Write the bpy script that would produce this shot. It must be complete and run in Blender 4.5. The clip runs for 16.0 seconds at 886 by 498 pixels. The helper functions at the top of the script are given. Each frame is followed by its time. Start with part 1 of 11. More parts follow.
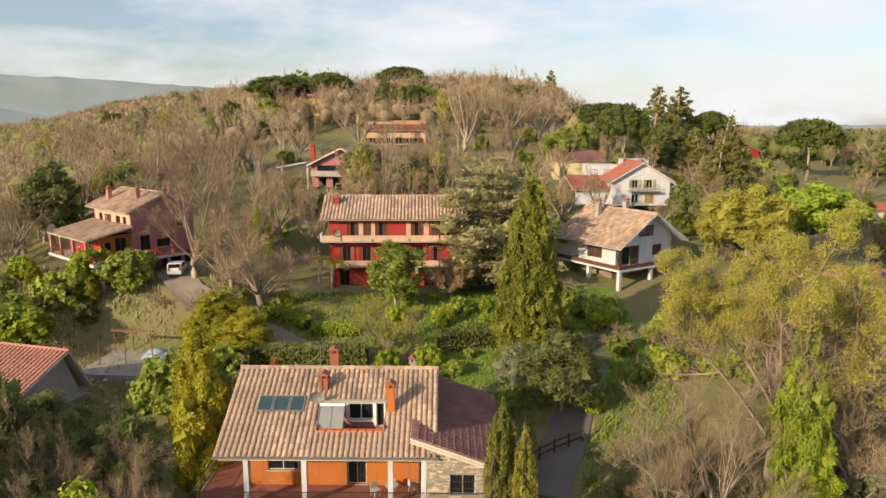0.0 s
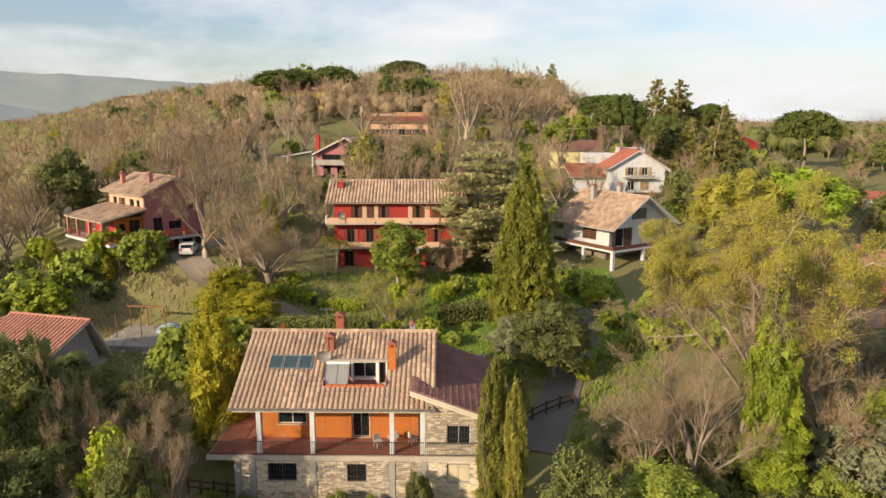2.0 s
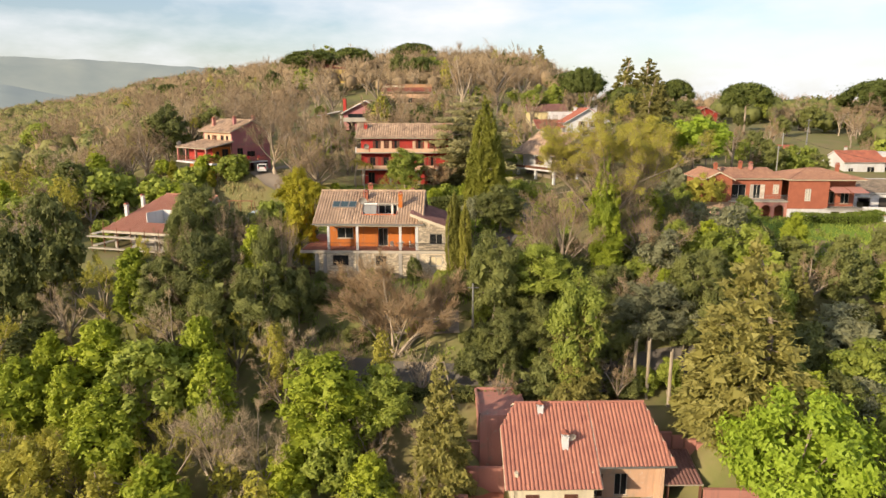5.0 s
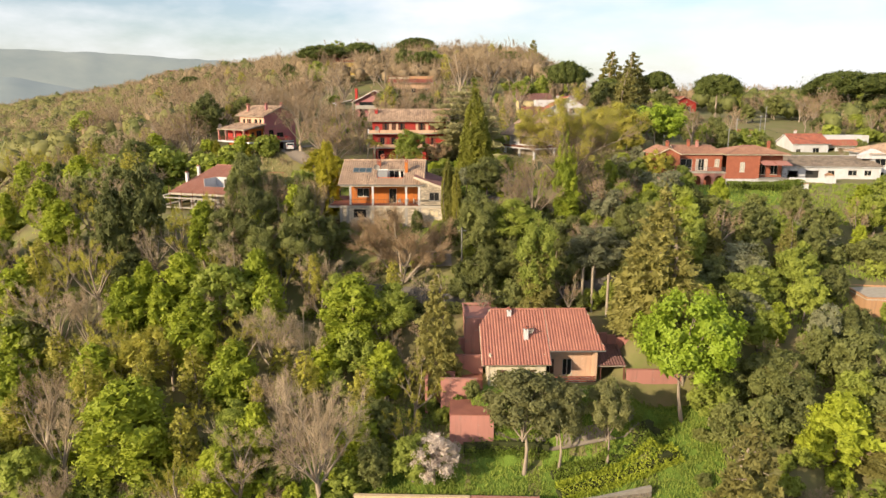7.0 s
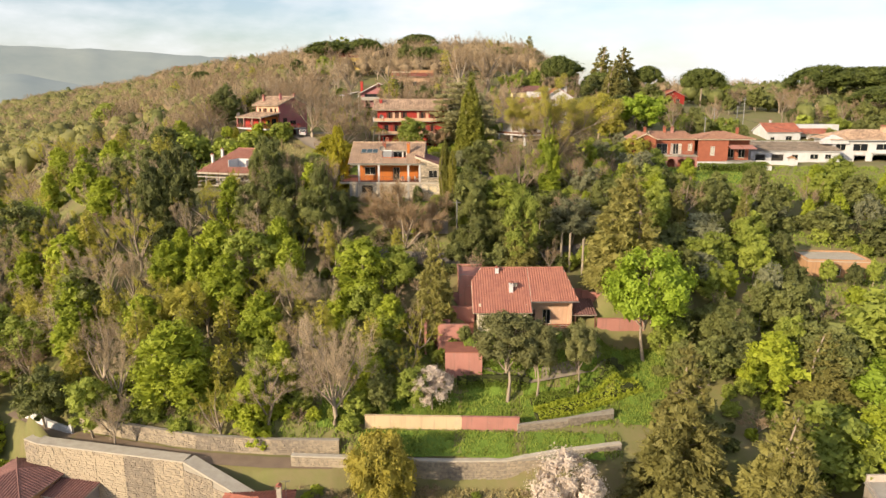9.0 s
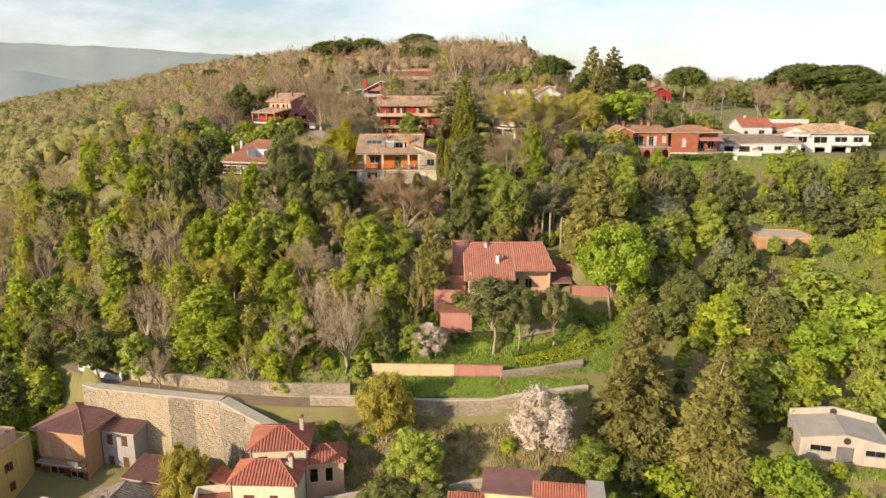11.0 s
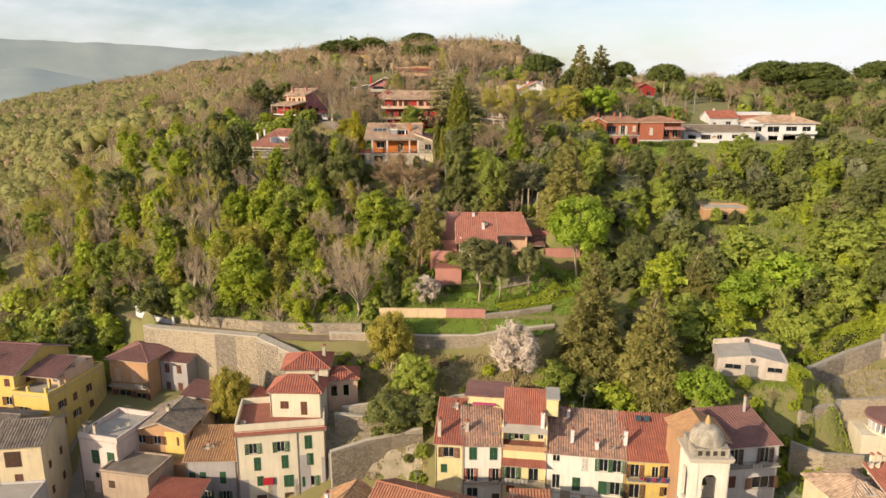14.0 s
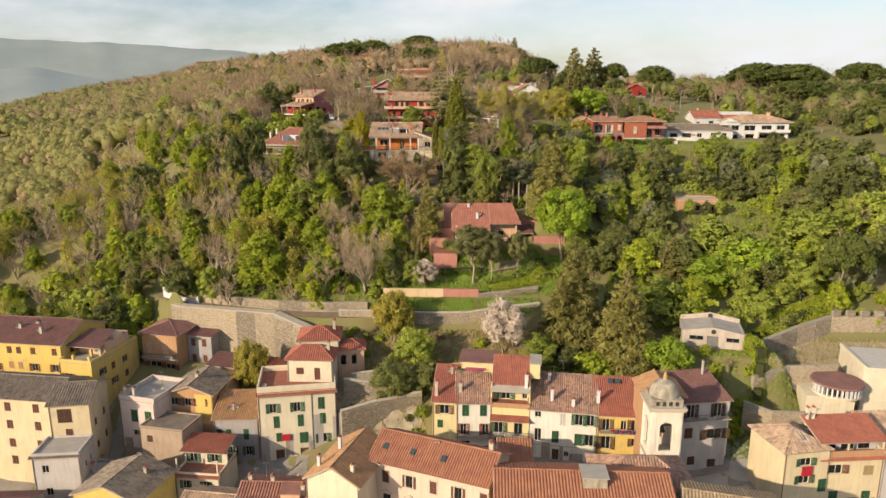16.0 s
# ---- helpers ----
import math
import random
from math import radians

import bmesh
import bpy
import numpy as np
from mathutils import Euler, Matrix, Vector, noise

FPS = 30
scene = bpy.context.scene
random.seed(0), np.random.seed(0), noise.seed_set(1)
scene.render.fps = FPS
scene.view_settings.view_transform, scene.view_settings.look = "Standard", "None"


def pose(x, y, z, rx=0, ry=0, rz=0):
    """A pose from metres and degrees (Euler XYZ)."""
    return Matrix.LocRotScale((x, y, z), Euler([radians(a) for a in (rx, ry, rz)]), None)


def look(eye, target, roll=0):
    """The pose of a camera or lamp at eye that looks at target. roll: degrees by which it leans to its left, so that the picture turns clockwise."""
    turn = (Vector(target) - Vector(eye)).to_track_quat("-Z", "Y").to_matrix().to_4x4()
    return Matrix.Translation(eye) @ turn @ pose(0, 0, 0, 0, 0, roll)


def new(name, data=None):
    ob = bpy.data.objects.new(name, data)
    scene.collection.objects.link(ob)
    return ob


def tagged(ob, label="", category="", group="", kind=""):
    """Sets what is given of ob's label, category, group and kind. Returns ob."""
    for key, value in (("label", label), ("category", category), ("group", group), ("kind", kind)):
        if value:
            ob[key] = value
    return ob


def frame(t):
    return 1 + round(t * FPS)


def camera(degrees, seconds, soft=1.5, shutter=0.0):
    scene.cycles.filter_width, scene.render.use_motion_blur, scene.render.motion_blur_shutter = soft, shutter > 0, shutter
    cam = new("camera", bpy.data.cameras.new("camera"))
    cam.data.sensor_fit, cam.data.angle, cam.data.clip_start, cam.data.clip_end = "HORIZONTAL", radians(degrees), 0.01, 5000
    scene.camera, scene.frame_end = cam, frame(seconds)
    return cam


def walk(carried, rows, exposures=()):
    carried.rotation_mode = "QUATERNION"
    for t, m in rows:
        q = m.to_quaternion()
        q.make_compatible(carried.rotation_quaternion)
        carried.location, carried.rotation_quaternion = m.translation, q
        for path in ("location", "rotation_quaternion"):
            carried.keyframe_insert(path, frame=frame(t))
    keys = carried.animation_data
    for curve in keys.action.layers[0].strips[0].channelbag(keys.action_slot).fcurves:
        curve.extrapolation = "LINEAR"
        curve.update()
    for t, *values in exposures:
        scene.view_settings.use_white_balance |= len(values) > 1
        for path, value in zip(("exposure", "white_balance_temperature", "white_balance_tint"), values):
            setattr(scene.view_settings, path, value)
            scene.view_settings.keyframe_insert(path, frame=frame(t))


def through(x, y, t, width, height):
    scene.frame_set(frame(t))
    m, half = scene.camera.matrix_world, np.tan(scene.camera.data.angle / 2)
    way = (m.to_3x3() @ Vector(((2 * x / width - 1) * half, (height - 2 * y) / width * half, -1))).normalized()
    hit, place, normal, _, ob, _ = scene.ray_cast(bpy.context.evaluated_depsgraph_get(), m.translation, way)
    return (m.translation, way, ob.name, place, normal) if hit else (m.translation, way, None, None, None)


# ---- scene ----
cam = camera(65.54, 16.0, soft=1.5)
PATH = [
    (0, (0.00, 0.00, 70.00), (-0.19, 98.41, 52.24), 0.25),
    (0.5, (0.18, -0.84, 69.79), (-0.27, 97.54, 51.87), 0.23),
    (1, (0.25, -1.71, 69.46), (-0.30, 96.65, 51.45), 0.21),
    (1.5, (0.34, -2.65, 69.16), (-0.31, 95.69, 51.03), 0.19),
    (2, (0.43, -3.64, 68.76), (-0.29, 94.68, 50.55), 0.17),
    (2.5, (0.52, -4.74, 68.36), (-0.29, 93.57, 50.08), 0.15),
    (3, (0.68, -6.03, 68.11), (-0.25, 92.25, 49.67), 0.13),
    (3.5, (1.20, -9.91, 66.91), (0.04, 88.37, 48.47), 0.13),
    (4, (2.14, -16.93, 63.12), (0.60, 81.33, 44.63), 0.12),
    (4.5, (2.86, -25.30, 63.54), (0.94, 72.90, 44.74), 0.12),
    (5, (3.94, -43.19, 64.25), (1.60, 54.73, 44.08), 0.12),
    (5.2, (4.12, -49.78, 64.47), (1.69, 48.10, 44.11), 0.11),
    (5.4, (4.49, -54.33, 64.20), (1.97, 43.49, 43.61), 0.11),
    (5.6, (4.70, -56.84, 64.05), (2.12, 40.96, 43.34), 0.10),
    (5.9, (4.92, -59.46, 63.89), (2.28, 38.31, 43.05), 0.09),
    (6.4, (5.23, -63.22, 63.66), (2.51, 34.51, 42.64), 0.08),
    (7, (5.59, -67.61, 63.40), (2.78, 30.07, 42.16), 0.06),
    (7.5, (5.89, -71.26, 63.18), (3.00, 26.37, 41.77), 0.04),
    (8, (6.09, -74.91, 62.82), (3.16, 22.70, 41.31), 0.03),
    (8.5, (6.44, -78.59, 62.42), (3.40, 19.00, 40.80), 0.03),
    (9, (6.75, -82.49, 62.04), (3.67, 15.08, 40.35), 0.02),
    (11.5, (8.50, -102.47, 62.12), (5.29, -5.02, 39.89), -0.00),
    (12, (8.95, -106.50, 61.90), (5.63, -9.08, 39.59), -0.01),
    (12.5, (9.27, -110.28, 61.31), (5.91, -12.87, 38.92), -0.01),
    (13, (9.62, -114.32, 61.35), (6.25, -16.93, 38.93), -0.02),
    (13.5, (9.97, -118.36, 61.59), (6.56, -20.99, 39.05), -0.02),
    (14, (10.28, -122.33, 61.77), (6.84, -24.98, 39.13), -0.03),
    (14.5, (10.67, -126.22, 61.94), (7.13, -28.92, 39.17), -0.03),
    (15, (11.03, -130.13, 62.16), (7.44, -32.83, 39.38), -0.04),
    (15.5, (11.34, -133.69, 62.35), (7.72, -36.39, 39.57), -0.04),
    (16, (11.59, -136.90, 62.48), (7.96, -39.59, 39.73), -0.05),
]
LIGHT_METER = [(0, 0.47), (3, 0.47), (4, 0.53), (5.5, 0.64), (9, 0.69), (12, 0.66), (14, 0.54), (16, 0.42)]
walk(cam, [(t, look(eye, target, roll)) for t, eye, target, roll in PATH], LIGHT_METER)
SUN_FROM = Vector((-0.70, -0.64, 0.355)).normalized()
world = bpy.data.worlds.new("sky")
scene.world = world
world.use_nodes = True
wn, wl = world.node_tree.nodes, world.node_tree.links
wn.clear()
sky = wn.new("ShaderNodeTexSky")
sky.sky_type, sky.sun_disc = "NISHITA", False
sky.sun_elevation = math.asin(SUN_FROM.z)
sky.sun_rotation = math.atan2(SUN_FROM.x, SUN_FROM.y)
sky.air_density, sky.dust_density = 1.0, 1.5
coord = wn.new("ShaderNodeTexCoord")
stretch = wn.new("ShaderNodeMapping")
stretch.inputs["Scale"].default_value = (1.6, 1.6, 5.0)
cloud = wn.new("ShaderNodeTexNoise")
cloud.inputs["Scale"].default_value, cloud.inputs["Detail"].default_value, cloud.inputs["Roughness"].default_value = 2.2, 6, 0.55
ramp = wn.new("ShaderNodeValToRGB")
ramp.color_ramp.elements[0].position, ramp.color_ramp.elements[1].position = 0.40, 0.66
blend = wn.new("ShaderNodeMixRGB")
lift = wn.new("ShaderNodeMixRGB")
lift.blend_type, lift.inputs[0].default_value = "MULTIPLY", 1.0
lift.inputs[2].default_value = (0.117, 0.112, 0.116, 1)
blend.inputs[2].default_value = (0.67, 0.672, 0.685, 1)
back = wn.new("ShaderNodeBackground")
wout = wn.new("ShaderNodeOutputWorld")
wl.new(coord.outputs["Generated"], stretch.inputs[0])
wl.new(stretch.outputs[0], cloud.inputs["Vector"])
wl.new(cloud.outputs["Fac"], ramp.inputs[0])
wl.new(ramp.outputs[0], blend.inputs[0])
wl.new(sky.outputs[0], lift.inputs[1])
wl.new(lift.outputs[0], blend.inputs[1])
wl.new(blend.outputs[0], back.inputs[0])
back.inputs[1].default_value = 1.0
wl.new(back.outputs[0], wout.inputs[0])

sun_data = bpy.data.lights.new("sun", "SUN")
sun_data.energy, sun_data.angle, sun_data.color = 4.8, radians(0.8), (1.0, 0.80, 0.55)
sun = new("sun", sun_data)
sun.matrix_world = look(SUN_FROM * 100, (0, 0, 0))
# ---- materials ----
def surf(name, light, dark, size=1.0, rough=0.85, bump=0.3, island=0.0, thing=0.0, fine=12.0, streak=1.0, metal=0.0, glow=0.0, through=0.0):
    """A weathered surface: two colours mixed by broad stains and fine grain (size in metres), with relief; island and thing vary
    the value from piece to piece and from thing to thing."""
    m = bpy.data.materials.new(name)
    m.use_nodes = True
    n, l = m.node_tree.nodes, m.node_tree.links
    b = n["Principled BSDF"]
    tc = n.new("ShaderNodeTexCoord")
    mp = n.new("ShaderNodeMapping")
    mp.inputs["Scale"].default_value = (1 / size, 1 / size, streak / size)
    l.new(tc.outputs["Object"], mp.inputs[0])
    broad, grain = n.new("ShaderNodeTexNoise"), n.new("ShaderNodeTexNoise")
    broad.inputs["Scale"].default_value, broad.inputs["Detail"].default_value = 1.0, 5
    grain.inputs["Scale"].default_value, grain.inputs["Detail"].default_value = fine, 3
    l.new(mp.outputs[0], broad.inputs["Vector"])
    l.new(tc.outputs["Object"], grain.inputs["Vector"])
    both = n.new("ShaderNodeMath")
    both.operation = "MULTIPLY_ADD"
    both.inputs[1].default_value = 0.45
    l.new(grain.outputs["Fac"], both.inputs[0])
    sub = n.new("ShaderNodeMath")
    sub.operation = "MULTIPLY_ADD"
    sub.inputs[1].default_value, sub.inputs[2].default_value = 1.5, -0.48
    l.new(broad.outputs["Fac"], sub.inputs[0])
    l.new(sub.outputs[0], both.inputs[2])
    total = both
    for amount, node, socket in ((island, "ShaderNodeNewGeometry", "Random Per Island"), (thing, "ShaderNodeObjectInfo", "Random")):
        if amount:
            r = n.new(node)
            a = n.new("ShaderNodeMath")
            a.operation = "MULTIPLY_ADD"
            a.inputs[1].default_value = amount
            l.new(r.outputs[socket], a.inputs[0])
            c = n.new("ShaderNodeMath")
            c.operation = "ADD"
            c.inputs[1].default_value = -amount / 2
            l.new(total.outputs[0], c.inputs[0])
            l.new(c.outputs[0], a.inputs[2])
            total = a
    mix = n.new("ShaderNodeMixRGB")
    mix.use_clamp = True
    mix.inputs[1].default_value, mix.inputs[2].default_value = (*light, 1), (*dark, 1)
    cl = n.new("ShaderNodeClamp")
    l.new(total.outputs[0], cl.inputs[0])
    l.new(cl.outputs[0], mix.inputs[0])
    l.new(mix.outputs[0], b.inputs["Base Color"])
    b.inputs["Roughness"].default_value, b.inputs["Metallic"].default_value = rough, metal
    b.inputs["Specular IOR Level"].default_value = 0.25
    if bump:
        bp = n.new("ShaderNodeBump")
        bp.inputs["Strength"].default_value, bp.inputs["Distance"].default_value = bump, 0.05
        l.new(grain.outputs["Fac"], bp.inputs["Height"])
        l.new(bp.outputs[0], b.inputs["Normal"])
    if through:
        tr = n.new("ShaderNodeBsdfTranslucent")
        l.new(mix.outputs[0], tr.inputs[0])
        mx = n.new("ShaderNodeMixShader")
        mx.inputs[0].default_value = through
        l.new(b.outputs[0], mx.inputs[1])
        l.new(tr.outputs[0], mx.inputs[2])
        l.new(mx.outputs[0], n["Material Output"].inputs[0])
    return m


def leafy(name, light, dark):
    return surf(name, light, dark, size=2.5, rough=0.6, bump=0, island=0.16, thing=0.7, fine=2.0, through=0.42)


BARK = surf("bark", (0.37, 0.31, 0.24), (0.17, 0.135, 0.105), 0.6, 0.95, 0.6, thing=0.4, streak=0.3)
TWIG = surf("bare_twigs", (0.34, 0.25, 0.155), (0.2, 0.15, 0.095), 3.0, 0.95, 0, island=0.5, thing=0.6)
TWIG_GREY = surf("grey_twigs", (0.463, 0.369, 0.244), (0.3, 0.237, 0.156), 3.0, 0.95, 0, island=0.5, thing=0.5)
# brown twig colour of the far woods, lightened to carry the hill's haze
TWIG_FAR = surf("haze_lifted_bare_canopy", (0.4, 0.305, 0.185), (0.265, 0.205, 0.13), 9.0, 0.95, 0, island=0.35, fine=0.8, through=0.35)
OLIVE = leafy("yellow_green_buds", (0.47, 0.44, 0.08), (0.3, 0.285, 0.055))
FRESH = leafy("fresh_leaves", (0.42, 0.475, 0.05), (0.245, 0.3, 0.032))
MID = leafy("mid_green_leaves", (0.365, 0.42, 0.075), (0.205, 0.25, 0.048))
HOLM = leafy("dark_evergreen_leaves", (0.24, 0.262, 0.08), (0.112, 0.128, 0.046))
SILVER = leafy("silver_olive_leaves", (0.3, 0.31, 0.18), (0.165, 0.175, 0.1))
NEEDLE = leafy("conifer_needles", (0.315, 0.295, 0.086), (0.165, 0.158, 0.052))
PINE = leafy("pine_needles", (0.18, 0.215, 0.05), (0.085, 0.11, 0.03))
CEDAR = leafy("cedar_needles", (0.44, 0.41, 0.2), (0.27, 0.26, 0.13))
CYPRESS = leafy("cypress_leaves", (0.312, 0.299, 0.0585), (0.156, 0.163, 0.0364))
YELLOW = leafy("mimosa_yellow_leaves", (0.43, 0.395, 0.035), (0.215, 0.215, 0.024))
BAY = leafy("bay_leaves", (0.3, 0.3, 0.114), (0.156, 0.162, 0.066))
BLOSSOM = leafy("white_blossom", (0.72, 0.64, 0.56), (0.46, 0.38, 0.32))
LEAF_OCHRE = leafy("ochre_green_leaves", (0.468, 0.403, 0.0715), (0.234, 0.215, 0.0455))
# olive leaf colour for far woods, with the distance haze mixed in
WOOD_FAR = leafy("haze_muted_far_leaves", (0.285, 0.28, 0.1), (0.21, 0.208, 0.075))
RUST = leafy("dry_rust_leaves", (0.52, 0.385, 0.235), (0.33, 0.24, 0.145))
IVY = leafy("ivy_leaves", (0.4, 0.46, 0.045), (0.2, 0.26, 0.03))
LIME_NEEDLE = leafy("light_conifer_sprays", (0.3, 0.305, 0.045), (0.15, 0.165, 0.03))
SPRING = leafy("vivid_spring_leaves", (0.33, 0.44, 0.045), (0.19, 0.27, 0.03))
HEDGE = leafy("hedge_leaves", (0.22, 0.29, 0.045), (0.09, 0.13, 0.022))
GROUND = surf("grass_and_leaf_litter", (0.131, 0.156, 0.0438), (0.206, 0.16, 0.09), 5.0, 1.0, 0.8, fine=1.6)
LAWN = surf("lawn_grass", (0.14, 0.22, 0.03), (0.09, 0.14, 0.025), 3.0, 1.0, 0.6, fine=8)
def wallpaint(name, c, dirt=0.72, size=2.2):
    """Old painted plaster: blotches, rain streaks below eaves and sills, and worn patches of grey render."""
    m = surf(name, c, tuple(v * dirt for v in c), size, 0.9, 0.25, thing=0.15, fine=7, streak=0.45)
    n, l = m.node_tree.nodes, m.node_tree.links
    b = n["Principled BSDF"]
    paint = b.inputs["Base Color"].links[0].from_socket
    tc = n.new("ShaderNodeTexCoord")
    grey = sum(c) / 3
    for scale, lo, hi, amount, tone in (((2.6, 2.6, 0.22), 0.52, 0.74, 0.42, (grey * 0.42, grey * 0.38, grey * 0.32)), ((0.55, 0.55, 0.55), 0.56, 0.66, 0.50, (grey * 0.74, grey * 0.68, grey * 0.58)), ((1.7, 1.7, 1.7), 0.60, 0.68, 0.35, (grey * 1.25, grey * 1.2, grey * 1.1))):
        mp, ns, rp, mx = n.new("ShaderNodeMapping"), n.new("ShaderNodeTexNoise"), n.new("ShaderNodeMapRange"), n.new("ShaderNodeMixRGB")
        mp.inputs["Scale"].default_value = scale
        ns.inputs["Scale"].default_value, ns.inputs["Detail"].default_value, ns.inputs["Roughness"].default_value = 1.0, 6, 0.65
        rp.inputs["From Min"].default_value, rp.inputs["From Max"].default_value, rp.inputs["To Max"].default_value = lo, hi, amount
        l.new(tc.outputs["Object"], mp.inputs[0])
        l.new(mp.outputs[0], ns.inputs["Vector"])
        l.new(ns.outputs["Fac"], rp.inputs[0])
        l.new(rp.outputs[0], mx.inputs[0])
        l.new(paint, mx.inputs[1])
        mx.inputs[2].default_value = (*tone, 1)
        paint = mx.outputs[0]
    l.new(paint, b.inputs["Base Color"])
    return m


OCHRE_ORANGE = wallpaint("orange_plaster", (0.459, 0.148, 0.0333), 0.75)
RED_PLASTER = wallpaint("red_plaster", (0.37, 0.0407, 0.0333), 0.72)
PINK_PLASTER = wallpaint("dusty_pink_plaster", (0.40, 0.165, 0.175), 0.76)
SALMON = wallpaint("salmon_plaster", (0.426, 0.2, 0.167), 0.76)
PEACH = wallpaint("peach_plaster", (0.562, 0.373, 0.26), 0.76)
CREAM = wallpaint("cream_plaster", (0.631, 0.569, 0.442), 0.70)
PALE_YELLOW = wallpaint("pale_yellow_plaster", (0.648, 0.551, 0.301), 0.76)
YELLOW_WALL = wallpaint("yellow_plaster", (0.6, 0.44, 0.13), 0.76)
APRICOT = wallpaint("apricot_plaster", (0.441, 0.259, 0.142), 0.72)
WHITE_WALL = wallpaint("white_plaster", (0.559, 0.566, 0.59), 0.76)
GREY_WALL = wallpaint("grey_render", (0.355, 0.333, 0.334), 0.66)
PLASTER_EDGE = surf("pale_eaves", (0.459, 0.407, 0.34), (0.326, 0.281, 0.229), 1.5, 0.9, 0.2)
BRICK = surf("brick_red_wall", (0.34, 0.118, 0.0703), (0.244, 0.0814, 0.0518), 0.8, 0.92, 0.6, fine=16)
STONE = surf("rubble_stone_face", (0.311, 0.266, 0.207), (0.163, 0.141, 0.115), 0.5, 0.95, 0.9, island=0.7, fine=6)
STONE_PIECE = surf("wall_stones", (0.37, 0.311, 0.229), (0.185, 0.159, 0.13), 0.4, 0.95, 0.7, thing=1.0, island=0.5, fine=9)
MORTAR = surf("mortar", (0.296, 0.274, 0.237), (0.222, 0.2, 0.17), 0.6, 0.95, 0.5)
CONCRETE = surf("concrete", (0.355, 0.333, 0.303), (0.244, 0.229, 0.207), 1.5, 0.93, 0.4)
STONE_TRIM = surf("travertine", (0.444, 0.407, 0.34), (0.333, 0.296, 0.244), 0.7, 0.85, 0.3)
TILE_RED = surf("red_roof_tiles", (0.37, 0.135, 0.09), (0.22, 0.085, 0.065), 1.6, 0.9, 0.3, island=0.45, fine=9)
TILE_TAN = surf("weathered_tan_tiles", (0.52, 0.375, 0.265), (0.24, 0.17, 0.125), 2.2, 0.92, 0.4, island=0.75, fine=9)
TILE_MIX = surf("mixed_terracotta_tiles", (0.42, 0.255, 0.18), (0.2, 0.135, 0.11), 1.8, 0.92, 0.4, island=0.9, fine=9)
TILE_BROWN = surf("brown_roof_tiles", (0.245, 0.125, 0.11), (0.145, 0.08, 0.075), 1.8, 0.9, 0.3, island=0.4, fine=9)
TILE_GREY = surf("grey_lichen_tiles", (0.252, 0.207, 0.163), (0.126, 0.107, 0.0925), 1.5, 0.95, 0.5, island=0.8, fine=9)
TILE_ORANGE = surf("orange_roof_tiles", (0.3882, 0.2366, 0.1193), (0.2537, 0.1447, 0.0896), 1.4, 0.9, 0.3, island=0.6, fine=9)
PAVING_RED = surf("terracotta_paving", (0.296, 0.118, 0.0814), (0.207, 0.0814, 0.0592), 1.2, 0.85, 0.3, fine=10)
GLASS = surf("window_glass", (0.0185, 0.0222, 0.0259), (0.00888, 0.0104, 0.0126), 1.5, 0.08, 0)
SKY_GLASS = surf("rooflight_glass", (0.0444, 0.074, 0.0888), (0.0296, 0.0518, 0.0629), 1.0, 0.04, 0)
WHITE_WOOD = surf("white_painted_wood", (0.548, 0.533, 0.488), (0.444, 0.422, 0.37), 0.8, 0.6, 0.1)
WOOD_DARK = surf("dark_stained_wood", (0.0962, 0.0555, 0.037), (0.0592, 0.0333, 0.0222), 0.5, 0.7, 0.3, thing=0.4)
BROWN_WOOD = surf("brown_shutters", (0.148, 0.0666, 0.0444), (0.0888, 0.0407, 0.0296), 0.5, 0.75, 0.2, thing=0.5)
GREEN_WOOD = surf("green_shutters", (0.037, 0.104, 0.0518), (0.0222, 0.0629, 0.0333), 0.5, 0.7, 0.2, thing=0.5)
RED_WOOD = surf("reddish_shutters", (0.266, 0.0814, 0.0592), (0.185, 0.0555, 0.0407), 0.5, 0.75, 0.2, thing=0.4)
IRON = surf("dark_iron", (0.0518, 0.0481, 0.0444), (0.0296, 0.0259, 0.0222), 0.5, 0.6, 0.1)
WHITE_METAL = surf("pale_painted_metal", (0.488, 0.474, 0.444), (0.37, 0.355, 0.333), 0.6, 0.5, 0.05)
GREY_METAL = surf("galvanised_metal", (0.311, 0.311, 0.311), (0.207, 0.207, 0.207), 0.6, 0.45, 0.05, metal=0.6)
GRAVEL = surf("pale_gravel_drive", (0.266, 0.229, 0.185), (0.178, 0.148, 0.118), 2.5, 0.97, 0.6)
CLOTH_RED = surf("red_cloth", (0.407, 0.0222, 0.037), (0.281, 0.0148, 0.0259), 0.5, 0.9, 0.2)
CLOTH_WHITE = surf("white_cloth", (0.555, 0.54, 0.518), (0.444, 0.429, 0.407), 0.5, 0.9, 0.2)
CLOTH_BLUE = surf("blue_cloth", (0.074, 0.118, 0.281), (0.0518, 0.0814, 0.192), 0.5, 0.9, 0.2)
CLOTH_PINK = surf("pink_cloth", (0.459, 0.0888, 0.185), (0.333, 0.0592, 0.133), 0.5, 0.9, 0.2)
CAR_WHITE = surf("white_car_paint", (0.555, 0.555, 0.555), (0.503, 0.503, 0.503), 3, 0.25, 0)
RUBBER = surf("rubber", (0.0222, 0.0222, 0.0222), (0.0148, 0.0148, 0.0148), 0.5, 0.9, 0.1)
MARL = surf("pale_plastered_stone", (0.459, 0.422, 0.355), (0.326, 0.289, 0.237), 1.0, 0.95, 0.7, fine=5)
PALE_SHUT = surf("ochre_shutters", (0.37, 0.281, 0.148), (0.266, 0.192, 0.104), 0.5, 0.75, 0.2)
